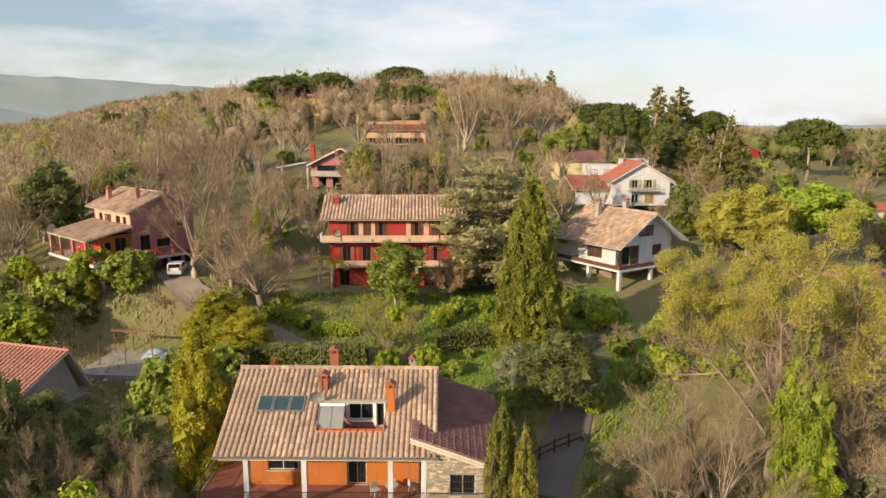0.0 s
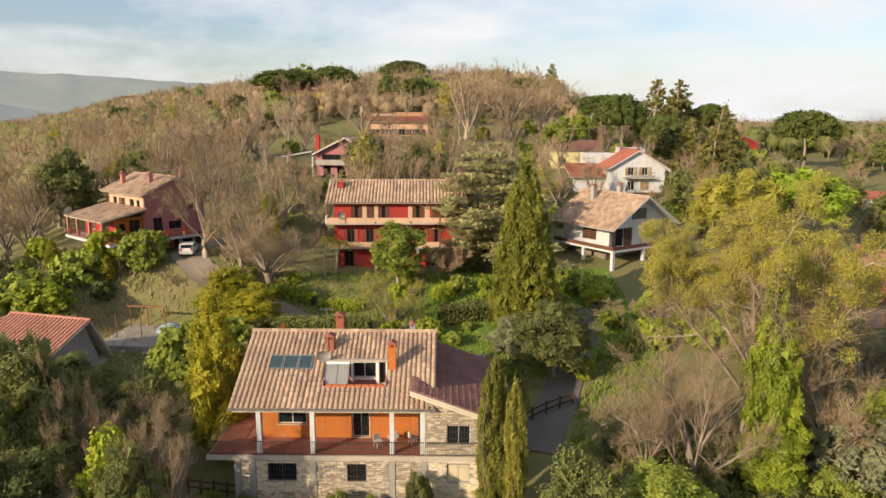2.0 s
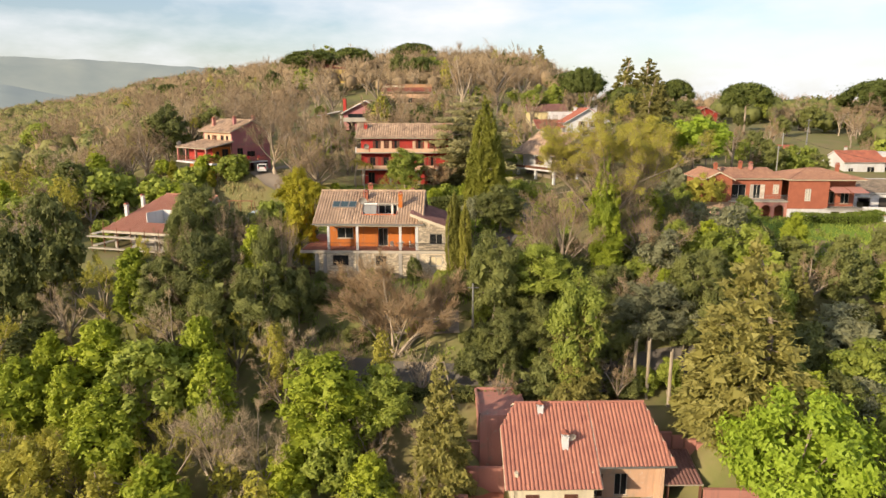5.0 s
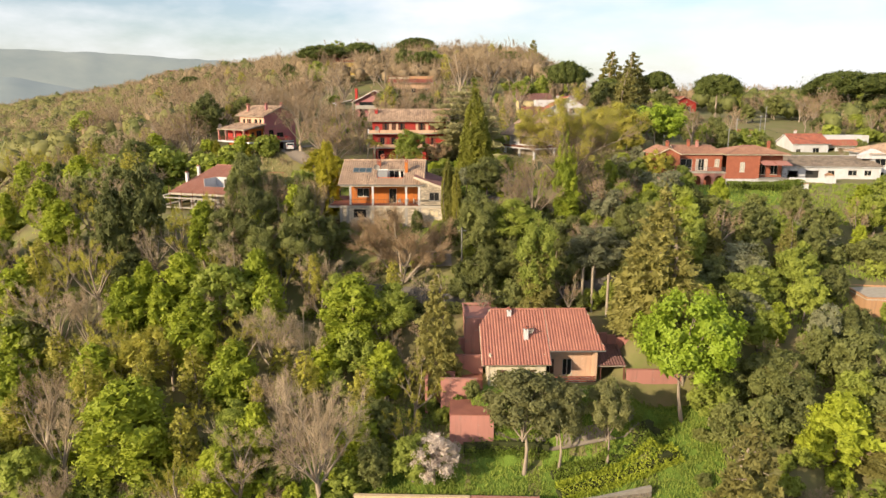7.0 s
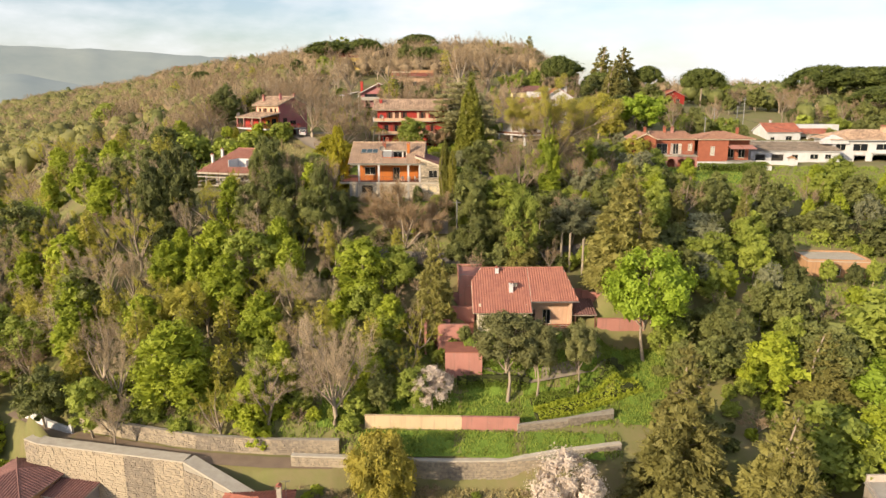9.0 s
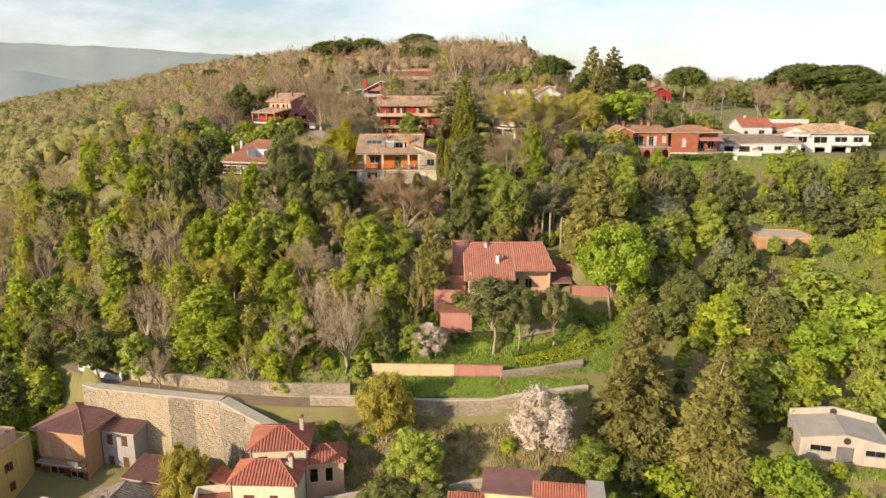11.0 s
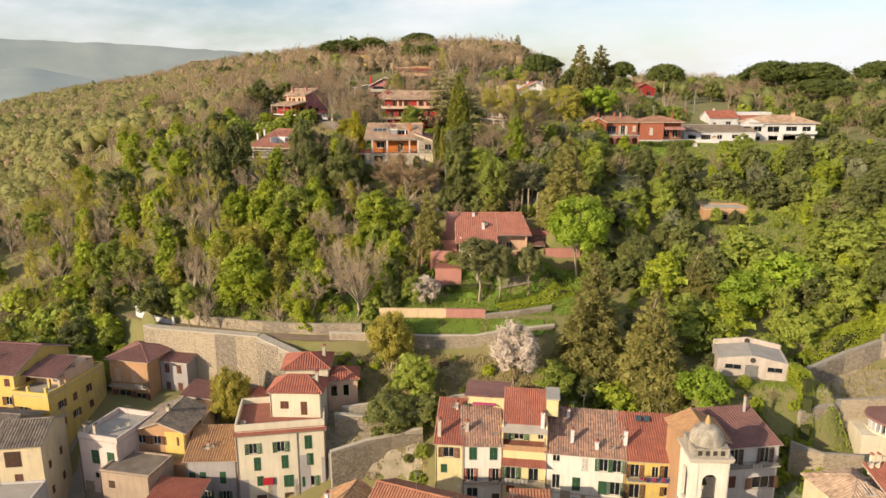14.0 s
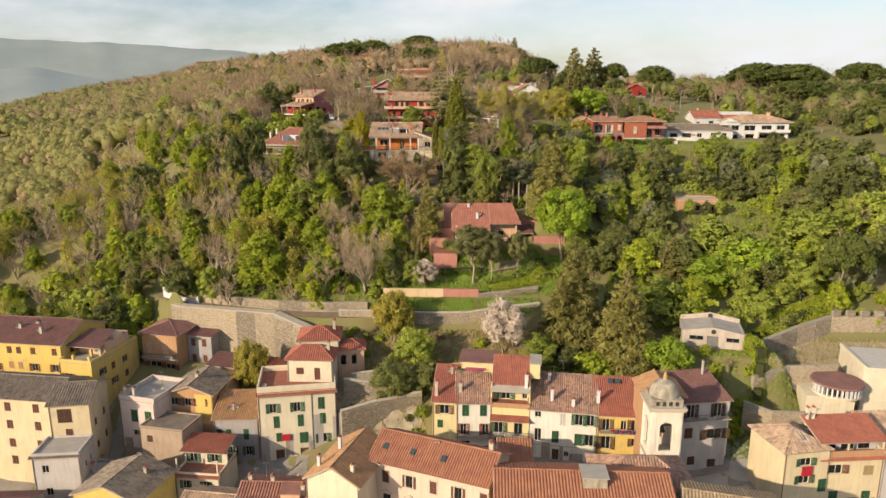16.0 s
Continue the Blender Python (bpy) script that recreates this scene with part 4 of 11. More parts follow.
def species(kind, seed, fine=True):
    """Trunk, limb and crown meshes, for a tree 10 m tall standing at the origin; fine: with smaller and more leaves."""
    if (kind, seed, fine) in SPECIES:
        return SPECIES[kind, seed, fine]
    rng = np.random.default_rng(seed * 77 + sum(map(ord, kind)))
    mat, shape, low, rad, clumps, per, size, blob, spine = KINDS[kind]
    H = 10.0
    lean = rng.normal(size=2) * (0.25 if shape not in ("column", "spire") else 0.02)
    top = H * (0.55 if shape in ("round", "flat") else 0.93)
    trunk = limb((0, 0, -0.6), (lean[0], lean[1], top), 0.20, 0.05 if shape != "flat" else 0.12, 0, rng, 6)
    paths = [trunk]
    at = lambda z: np.array([lean[0] * z / top, lean[1] * z / top, z])  # noqa: E731
    vs, fs, n = [], [], 0
    twigs = None
    if kind == "great_oak":
        paths, tips = branching(rng, H, low, rad, (11, 9, 8))
        tv_, tf_, nt = [], [], 0
        for p, d in tips:
            v, f = cards(rng, p + rng.normal(size=(24, 3)) * 0.2 - d * rng.uniform(0, 0.9, (24, 1)), rng.uniform(0.2, 0.55, 24), np.full(24, 0.013), d / np.linalg.norm(d) + rng.normal(size=(24, 3)) * 0.5, None, 3)
            tv_.append(v), tf_.append(f + nt)
            nt += len(v)
            leaf = p[2] / H + 0.35 * noise.noise(tuple(p * 0.35)) + 0.02 * (math.hypot(p[0], p[1]) - 3)
            if leaf < 0.60:
                continue
            m = int(per * min(1.0, (leaf - 0.55) * 5.0))
            off = rng.normal(size=(m, 3))
            off *= blob * rng.uniform(0.55, 1.1, (m, 1)) / np.linalg.norm(off, axis=1, keepdims=True)
            v, f = cards(rng, p + off * (1, 1, 0.75) - d * rng.uniform(0, 0.5), size * rng.uniform(0.6, 1.4, m), size * 0.9 * rng.uniform(0.6, 1.3, m), rng.normal(size=(m, 3)) + (0, 0, 0.5), p / H * 0.8 + off / blob * 0.8, 3)
            vs.append(v), fs.append(f + n)
            n += len(v)
        twigs = mesh_of("twigs", np.concatenate(tv_), [np.concatenate(tf_)], TWIG)
    elif shape == "bare":
        if fine == 2:
            per, blob = int(per * 1.05), blob * 0.7
        elif not fine:
            per, blob = int(per * 1.6), blob * 1.25
        paths, tips = branching(rng, H, low, rad, (8, 7, 6) if fine else (6, 4, 4), fine)
        paths = [[(p, r * (1.25 if fine else 1.5)) for p, r in path] for path in paths]
        c, g = [], []
        for p, d in tips:
            for _ in range(per):
                c.append(p - d * rng.uniform(0, 0.9) + rng.normal(size=3) * 0.10)
                g.append(d / (np.linalg.norm(d) + 1e-6) + rng.normal(size=3) * 0.45 + (0, 0, 0.30))
        c, g = np.array(c), np.array(g)
        g /= np.linalg.norm(g, axis=1, keepdims=True)
        L = size * rng.uniform(0.4, 1.5, len(c))
        v, f = cards(rng, c + g * L[:, None] / 2, L, np.full(len(c), blob), g, None, 3)
        vs.append(v), fs.append(f)
    else:
        inner, outer = crown_lobes(rng, shape, H, low, rad)
        count = clumps * per
        if spine:
            count = clumps * per * spine // 2
        share, grain = {2: (1.8, 0.68), 1: (1.0, 1.0), 0: (0.34, 1.5)}[int(fine)]
        if not fine and (spine or shape == "flat"):
            share, grain = (0.55, 1.25) if spine else (1.0, 0.9)
        hang = {"fir": (0.9, -0.55), "spire": (0.5, 1.1), "column": (0.15, 1.5), "wide": (1.0, 0.0), "flat": (0.2, 0.5)}.get(shape, (0.1, 0.1))
        vs, fs = foliage(rng, inner, outer, int(count * share), size * grain, blob if spine else 0.85, 0.45 if spine else 1.0, hang, AIRY.get(kind, 0.74))
        if not spine:
            for p, r in outer[:: 2 if shape != "flat" else 3]:
                z0 = top * rng.uniform(0.5, 0.98) if shape == "round" else top * rng.uniform(0.82, 1) if shape == "flat" else max(1.2, p[2] - rng.uniform(0.8, 1.8))
                paths.append(limb(at(min(z0, top)), p, 0.075, 0.012, 0.10, rng))
        elif shape in ("fir", "wide"):
            for p, r in outer[::3]:
                z0 = min(p[2] + 0.1, top)
                paths.append([(tuple(at(z0)), 0.04), (tuple(p), 0.01)])
    joined = shape == "bare" and not fine
    if shape in ("column", "spire"):
        paths = [[(q, r * 0.5) for q, r in paths[0]]]
    tv, tf = tubes(paths if joined else paths[:1], 5 if joined else 7)
    lv, lf = ([], []) if joined else tubes(paths[1:], 3 if shape == "bare" or not fine or kind == "great_oak" else 5)
    SPECIES[kind, seed, fine] = mesh_of(kind + "_trunk", tv, [tf], BARK, True), mesh_of(kind + "_limbs", lv or tv, [lf or tf], BARK, True), mesh_of(kind + "_crown", np.concatenate(vs), [np.concatenate(fs)], mat, True), twigs
    return SPECIES[kind, seed, fine]


# material, shape, crown foot, radius, clumps, leaves a clump, leaf size, clump radius or width, branches a whorl
KINDS = {
    "great_oak": (OLIVE, "round", 0.42, 4.3, 0, 360, 0.047, 0.30, 0),
    "oak": (OLIVE, "round", 0.22, 4.9, 130, 70, 0.15, 0.95, 0),
    "broadleaf": (FRESH, "tall", 0.08, 3.0, 100, 64, 0.23, 0.80, 0),
    "green_tree": (MID, "round", 0.06, 3.6, 105, 64, 0.25, 0.85, 0),
    "holm_oak": (HOLM, "round", 0.04, 3.9, 105, 64, 0.25, 0.9, 0),
    "olive_tree": (SILVER, "round", 0.10, 4.2, 80, 60, 0.24, 0.9, 0),
    "maple": (SPRING, "round", 0.30, 3.9, 105, 64, 0.25, 0.85, 0),
    "laurel": (YELLOW, "tall", 0.02, 2.6, 100, 64, 0.23, 0.75, 0),
    "ball_tree": (BAY, "round", 0.34, 3.0, 100, 70, 0.2, 0.7, 0),
    "cherry_tree": (BLOSSOM, "round", 0.16, 4.4, 110, 44, 0.21, 0.8, 0),
    "medlar_tree": (LEAF_OCHRE, "round", 0.04, 5.2, 110, 60, 0.3, 0.95, 0),
    "ivy_column": (IVY, "tall", 0.0, 1.55, 150, 56, 0.20, 0.62, 0),
    "shrub": (MID, "round", -0.25, 6.5, 60, 40, 0.75, 1.7, 0),
    "bright_shrub": (FRESH, "round", -0.25, 6.5, 60, 40, 0.75, 1.7, 0),
    "dark_shrub": (HOLM, "round", -0.25, 6.5, 60, 40, 0.75, 1.7, 0),
    "dry_shrub": (TWIG, "bare", 0.0, 6.5, 50, 12, 1.5, 0.06, 0),
    "bare_tree": (TWIG, "bare", 0.16, 3.6, 0, 19, 0.62, 0.022, 0),
    "slender_bare_tree": (TWIG, "bare", 0.34, 2.9, 0, 19, 0.62, 0.022, 0),
    "grey_bare_tree": (TWIG_GREY, "bare", 0.10, 3.8, 0, 20, 0.62, 0.022, 0),
    "rust_tree": (RUST, "bare", 0.04, 4.4, 0, 58, 0.5, 0.05, 0),
    "poplar": (OLIVE, "tall", 0.16, 1.9, 80, 44, 0.25, 0.65, 0),
    "umbrella_pine": (PINE, "flat", 0.48, 4.6, 120, 60, 0.26, 0.7, 0),
    "thuja": (LIME_NEEDLE, "spire", 0.0, 2.3, 60, 60, 0.22, 0.42, 9),
    "budding_tree": (OLIVE, "bare", 0.10, 4.2, 0, 34, 0.26, 0.05, 0),
    "fir": (NEEDLE, "fir", 0.04, 3.0, 44, 44, 0.30, 0.42, 9),
    "cedar": (CEDAR, "wide", 0.06, 4.2, 40, 70, 0.26, 0.5, 9),
    "cypress": (CYPRESS, "column", 0.0, 1.05, 62, 44, 0.22, 0.42, 9),
}
TREE_WORDS = {
    "great_oak": ("huge oak with bare lower boughs and yellow-green buds", "oak"),
    "ivy_column": ("tall trunk wrapped in bright green ivy", "ivy"),
    "shrub": ("rounded green shrub in the undergrowth", "shrub"),
    "bright_shrub": ("fresh bright green shrub in the undergrowth", "shrub"),
    "dark_shrub": ("dark evergreen shrub on the shaded slope", "shrub"),
    "dry_shrub": ("leafless brown brushwood on the slope", "shrub"),
    "oak": ("large oak with yellow-green spring buds on the slope", "oak"),
    "broadleaf": ("slender broadleaf tree in fresh bright green leaf", "tree"),
    "green_tree": ("mid-green leafy tree in the hillside wood", "tree"),
    "holm_oak": ("dense dark evergreen holm oak on the slope", "holm oak"),
    "olive_tree": ("silvery grey-green olive tree on the hillside", "olive tree"),
    "maple": ("round bright green tree with pale leaning trunk", "tree"),
    "laurel": ("yellow-flowering bushy evergreen tree in the garden", "tree"),
    "ball_tree": ("clipped round dark evergreen tree on the lawn", "tree"),
    "cherry_tree": ("white-blossoming cherry tree in the terraced garden", "cherry tree"),
    "medlar_tree": ("broad ochre-green leafy tree beside the stone wall", "tree"),
    "bare_tree": ("leafless brown deciduous tree with fine twigs", "bare tree"),
    "slender_bare_tree": ("tall slender leafless tree with a high crown", "bare tree"),
    "grey_bare_tree": ("leafless pale grey tree with dense twigs", "bare tree"),
    "rust_tree": ("leafless spreading tree with reddish-brown twigs", "bare tree"),
    "poplar": ("narrow budding tree with yellow-green haze of leaves", "tree"),
    "umbrella_pine": ("tall umbrella pine with flat dark green crown", "umbrella pine"),
    "thuja": ("tall cone-shaped conifer in fresh yellowish green", "conifer"),
    "budding_tree": ("spreading small tree with yellow-green spring buds", "tree"),
    "fir": ("tall dark conifer with drooping branches", "conifer"),
    "cedar": ("broad grey-green cedar with layered branches", "cedar"),
    "cypress": ("slim dark green columnar cypress", "cypress"),
}


def tree(kind, x, y, tall, wide=1.0, seed=0, turn=0.0, group="", sink=0.0, label="", fine=True):
    """One tree at x, y on the ground: its height in metres, and its breadth against its kind's usual."""
    fine = (2 if -34 < x < 36 and 24 < y < 68 else 1) if fine and -38 < x < 46 and -36 < y < 92 else 0
    if -32 < x < 34 and 24 < y < 47 and kind in ("holm_oak", "bare_tree", "dark_shrub", "shrub", "green_tree"):
        fine = 2
    if wide > 1.45 and KINDS[kind][1] == "round" and "shrub" not in kind:
        k = min(1.7, wide / 1.45)
        tall, wide, sink = tall * k, wide / k, sink + tall * (k - 1)
    trunk, limbs, crown, twigs = species(kind, seed, fine)
    words, category = TREE_WORDS[kind]
    base = new(kind)
    tagged(base, label or words, category, group)
    base.matrix_world = Matrix.Translation((x, y, height(x, y) - sink)) @ Matrix.Rotation(turn, 4, "Z") @ Matrix.Diagonal((tall / 10 * wide, tall / 10 * wide, tall / 10, 1))
    for name, me in (("trunk", trunk), ("branchwork", limbs), ("crown", crown), ("twig_work", twigs)):
        if not me or (name == "trunk" and "shrub" in kind and (fine or kind != "dry_shrub")):
            continue
        if name == "branchwork" and not fine:
            continue
        ob = new(name, me)
        ob.parent = base
        if name in ("branchwork", "twig_work"):
            ob["kind"] = "stuff"
    return base
# ---- houses on the hill ----
def stone_face(parent, mat, m, length, tall, holes=(), low=0.14, high=0.26, seed=3, proud=0.05, singles=0, wide=(0.22, 0.62)):
    """Rubble in rough courses laid against a wall face (m: outer face at y = 0), each stone proud of the mortar."""
    rng = random.Random(seed)
    vs, fs, z, made = [], [], 0.0, 0
    quad = [(0, 1, 3, 2), (4, 6, 7, 5), (0, 4, 5, 1), (2, 3, 7, 6), (0, 2, 6, 4), (1, 5, 7, 3)]
    while z < tall - 0.05:
        h = min(rng.uniform(low, high), tall - z)
        x = -rng.uniform(0, 0.2)
        while x < length:
            w = rng.uniform(*wide) * (h / low) ** 0.4
            a, b = max(0.0, x) + 0.012, min(length, x + w) - 0.012
            if b - a > 0.06 and not any(q[0] - 0.02 < (a + b) / 2 < q[0] + q[2] + 0.02 and q[1] - 0.05 < z + h / 2 < q[1] + q[3] + 0.05 for q in holes):
                for q in holes:
                    if q[1] - h < z < q[1] + q[3]:
                        if a < q[0] < b:
                            b = q[0] - 0.01
                        if a < q[0] + q[2] < b:
                            a = q[0] + q[2] + 0.01
                p = proud * rng.uniform(0.35, 1.3)
                j = lambda s=0.014: rng.uniform(-s, s)  # noqa: E731
                ring = [m @ Vector((u + (j() if y < 0 else 0), y, t + (j() if y < 0 else 0))) for u in (a, b) for y in (-p, 0.02) for t in (z + 0.012, z + h - 0.012)]
                if made < singles:
                    made += 1
                    s = new("stone", mesh_of("stone", ring, [quad], mat))
                    s.parent = parent
                else:
                    i = len(vs)
                    vs += ring
                    fs += [tuple(i + k for k in f) for f in quad]
            x += w
        z += h
    if fs:
        tagged(part("stonework", mesh_of("stonework", vs, [fs], mat), None, parent), kind="stuff")


def plastic_chair(x, y, z, yaw):
    c = thing("garden_chair", x, y, z, yaw, "white plastic garden chair on the terrace", "chair", "terrace chairs")
    part("seat", blocks((-0.24, -0.24, 0.42, 0.24, 0.24, 0.46)), WHITE_METAL, c)
    part("backrest", blocks((-0.24, 0.20, 0.46, 0.24, 0.25, 0.86)), WHITE_METAL, c)
    for sx in (-0.2, 0.2):
        for sy in (-0.2, 0.2):
            part("leg", blocks((sx - 0.025, sy - 0.025, 0, sx + 0.025, sy + 0.025, 0.42)), WHITE_METAL, c)


def orange_house():
    h = thing("orange_house", -13.6, 38.3, 43.4, 0, "two-storey house, rubble stone below and orange plaster above, tan tiled roof", "house")
    low = [(2.2, 1.95, 1.9, 1.25, "bars"), (7.45, 1.9, 1.25, 1.25, "bars")]
    wall(h, MORTAR, 0, 0, 0, 0, 12.6, 3.5, low, trim=WOOD_DARK, label="lower wall of coursed rubble")
    for a, b, s in ((0.45, 1.0, 1), (1.45, 5.0, 2), (5.45, 10.2, 3), (10.65, 12.4, 4)):
        m = pose(a, -0.002, 0.35)
        stone_face(h, STONE_LIGHT, m, b - a, 3.13, [(q[0] - a, q[1] - 0.35, q[2], q[3]) for q in low], low=0.075, high=0.16, wide=(0.15, 0.46), seed=s, singles=60)
    for x in (0.22, 1.22, 5.22, 10.42, 12.52):
        part("pilaster", blocks((x - 0.2, -0.10, 0, x + 0.2, 0.0, 3.5)), CONCRETE, h)
    part("plinth", blocks((-0.1, -0.16, -1.4, 17.1, 0.0, 0.33)), CONCRETE, h)
    wall(h, MORTAR, 0, 11.7, 0, 270, 11.4, 3.5, label="side wall of rubble")
    stone_face(h, STONE_LIGHT, pose(0, 11.7, 0.3, 0, 0, 270), 11.4, 3.18, seed=8)
    wall(h, MORTAR, 17.0, 12, 0, 180, 17.0, 6.6)
    wall(h, MORTAR, 17.0, 0.302, 0, 90, 11.4, 6.4)
    stone_face(h, STONE_LIGHT, pose(17.0, 0.302, 0.3, 0, 0, 90), 11.4, 6.0, seed=9)
    # stone wing with its sloping top
    up = [(1.4, 1.95, 1.5, 1.2, "win"), (1.4, 4.6, 1.55, 1.3, "bars")]
    wall(h, MORTAR, 12.6, 0.0, 0, 0, 4.4, 6.35, up, trim=WHITE_WOOD)
    part("blind", blocks((14.08, 0.112, 2.02, 14.7, 0.128, 3.08), (14.8, 0.112, 2.02, 15.42, 0.128, 3.08)), CREAM_WARM, h, "drawn warm cream blind behind the lower window")
    bm = bmesh.new()
    prism(bm, [(0, 6.35), (4.4, 6.35), (0.0, 7.85)], 0.3, pose(12.6, 0, 0))
    part("gable", bm, MORTAR, h)
    stone_face(h, STONE_LIGHT, pose(12.62, -0.002, 0.34), 4.36, 3.16, [(q[0], q[1] - 0.34, q[2], q[3]) for q in up], low=0.075, high=0.16, wide=(0.15, 0.46), seed=5, singles=40)
    stone_face(h, STONE_LIGHT, pose(12.62, -0.002, 3.9), 4.36, 2.5, [(q[0], q[1] - 3.9, q[2], q[3]) for q in up], low=0.075, high=0.16, wide=(0.15, 0.46), seed=6, singles=60)
    for k in range(6):
        stone_face(h, STONE_LIGHT, pose(12.62, -0.002, 6.38 + 0.22 * k), 4.3 - 0.66 * (k + 0.9), 0.22, low=0.1, high=0.12, wide=(0.15, 0.46), seed=20 + k)
    part("wing_side", blocks((12.6, 0.3, 3.85, 12.9, 2.6, 7.3)), MORTAR, h)
    # terrace
    part("terrace_slab", blocks((-1.75, -0.22, 3.5, 17.2, 11.0, 3.82)), STONE_TRIM, h, "pale concrete slab edge")
    part("paving", blocks((-1.6, -0.08, 3.82, 12.6, 2.6, 3.85), (-1.6, 2.6, 3.82, 1.3, 10.8, 3.85)), PAVING_RED, h, "terracotta terrace paving")
    railing(h, -1.65, -0.14, 12.5, -0.14, 3.85, 0.95)
    railing(h, -1.65, 10.6, -1.65, -0.1, 3.85, 0.95)
    railing(h, 12.75, -0.18, 17.1, -0.18, 3.85, 0.95)
    for x in (1.72, 5.22, 10.42, 12.42):
        part("column", blocks((x - 0.15, 0.0, 3.85, x + 0.15, 0.3, 6.78)), WHITE_WALL, h, "square white column")
    part("beam", blocks((0.1, -0.06, 6.78, 12.9, 0.34, 7.0)), CREAM, h)
    wall(h, OCHRE_ORANGE, 1.3, 2.45, 3.85, 0, 11.3, 3.5, [(1.1, 1.0, 1.95, 1.35, "win"), (6.2, 0.05, 1.2, 2.25, "bars"), (10.75, 0.05, 0.5, 2.2, "win")], trim=WHITE_WOOD, label="bright orange plastered wall")
    wall(h, OCHRE_ORANGE, 1.3, 11.7, 3.85, 270, 8.9, 3.3)
    # the roof: a front plane in pieces round the sunk terrace, and a back plane
    k = 0.5
    sl = math.hypot(1, k)
    rz = lambda y: 7.1 + (y + 0.2) * k  # noqa: E731

    def piece(u0, u1, ya, yb, singles=0):
        roof_plane(h, TILE_TAN, (u0, ya, rz(ya)), (1, 0, 0), (0, 1, k), [(0, 0), (u1 - u0, 0), (u1 - u0, (yb - ya) * sl), (0, (yb - ya) * sl)], pitch=0.33, course=0.46, singles=singles)

    piece(-0.15, 5.65, -0.2, 6.2, 150)
    piece(9.95, 13.25, -0.2, 6.2, 70)
    piece(5.65, 9.95, -0.2, 1.45, 60)
    piece(5.65, 9.95, 3.75, 6.2, 20)
    roof_plane(h, TILE_TAN, (-0.15, 12.4, rz(0.0)), (1, 0, 0), (0, -6.2, 3.1), [(0, 0), (13.4, 0), (13.4, 6.93), (0, 6.93)], pitch=0.33)
    ridge_cap(h, TILE_TAN, (-0.15, 6.2, 10.36), (13.25, 6.2, 10.36), 0.15)
    roof_plane(h, TILE_BROWN, (17.35, -0.35, 6.35), (0, 1, 0), (-5.7, 0, 2.05), [(0, 0), (11.6, 0), (11.6, 6.05), (0, 6.05)], pitch=0.33, under=CREAM)
    part("verge", blocks((0, -0.06, -0.28, 6.0, 0.06, -0.14), m=pose(17.35, -0.37, 6.35) @ Matrix.Rotation(radians(-160.2), 4, "Y") @ Matrix.Diagonal((1, 1, -1, 1))), CREAM, h)
    part("gable", prism(bmesh.new(), [(0, 0), (9.2, 0), (6.2, 3.0), (3.9, 1.9)], 0.3, pose(1.6, 2.46, 7.2, 0, 0, 90)), OCHRE_ORANGE, h)
    part("gutter", blocks((-0.2, -0.34, 6.98, 13.3, -0.22, 7.08)), GREY_METAL, h)
    # sunk roof terrace
    part("roof_terrace_floor", blocks((5.65, 1.45, 7.15, 9.95, 3.75, 7.25)), PAVING_RED, h)
    part("roof_terrace_cheek", blocks((5.65, 1.45, 7.25, 5.75, 3.75, 8.3)), SALMON, h)
    part("roof_terrace_cheek", blocks((9.85, 1.45, 7.25, 9.95, 3.75, 8.3)), SALMON, h)
    wall(h, SALMON, 5.75, 3.7, 7.25, 0, 4.1, 1.78, [(1.7, 0.5, 1.62, 1.12, "win"), (3.5, 0.02, 0.52, 1.62, "win")], trim=WHITE_WOOD, thick=0.2)
    part("window_surround", blocks((7.33, 3.6, 7.63, 7.45, 3.7, 8.99), (9.07, 3.6, 7.27, 9.25, 3.7, 8.99), (9.77, 3.6, 7.27, 9.85, 3.7, 8.99), (7.45, 3.6, 8.87, 9.07, 3.7, 8.99), (9.25, 3.6, 8.89, 9.77, 3.7, 8.99), (7.45, 3.6, 7.63, 9.07, 3.7, 7.75)), WHITE_FRAME, h, "broad white frame round the dormer window")
    part("dormer_eave", blocks((5.6, 3.35, 9.03, 10.0, 3.8, 9.13)), STONE_TRIM, h)
    part("parapet", blocks((5.75, 1.45, 7.25, 9.85, 1.55, 7.9)), SALMON, h)
    for i in range(8):
        part("coping_brick", blocks((5.9 + 0.49 * i, 1.38, 7.9, 6.32 + 0.49 * i, 1.66, 8.06)), TERRACOTTA, h, "bright terracotta coping brick")
    lean = pose(5.8, 1.7, 8.02, 42)
    screen = part("screen", blocks((0, 0, 0, 1.5, 1.5, 0.04), m=lean), SCREEN_GREY, h, "pale grey translucent terrace screen")
    part("screen_head", blocks((-0.04, 1.5, -0.03, 1.54, 1.66, 0.08), m=lean), WHITE_FRAME, screen)
    part("screen_bar", blocks((-0.05, 0, -0.02, 0, 1.5, 0.07), (0.73, 0, 0.04, 0.77, 1.5, 0.07), (1.5, 0, -0.02, 1.55, 1.5, 0.07), m=lean), GREY_METAL, screen)
    # rooflights
    for a, b in ((1.75, 2.7), (2.75, 3.75), (3.8, 4.72)):
        m = Matrix.Translation((a, 2.7, rz(2.7) + 0.16)) @ Matrix.Rotation(math.atan(k), 4, "X")
        r = part("rooflight", blocks((0, 0, -0.12, b - a, 0.08, 0.05), (0, 1.22, -0.12, b - a, 1.3, 0.05), (0, 0.08, -0.12, 0.07, 1.22, 0.05), (b - a - 0.07, 0.08, -0.12, b - a, 1.22, 0.05), m=m), GREY_METAL, h)
        part("pane", blocks((0.06, 0.06, -0.02, b - a - 0.06, 1.24, 0.02), m=m), SKY_GLASS, r)
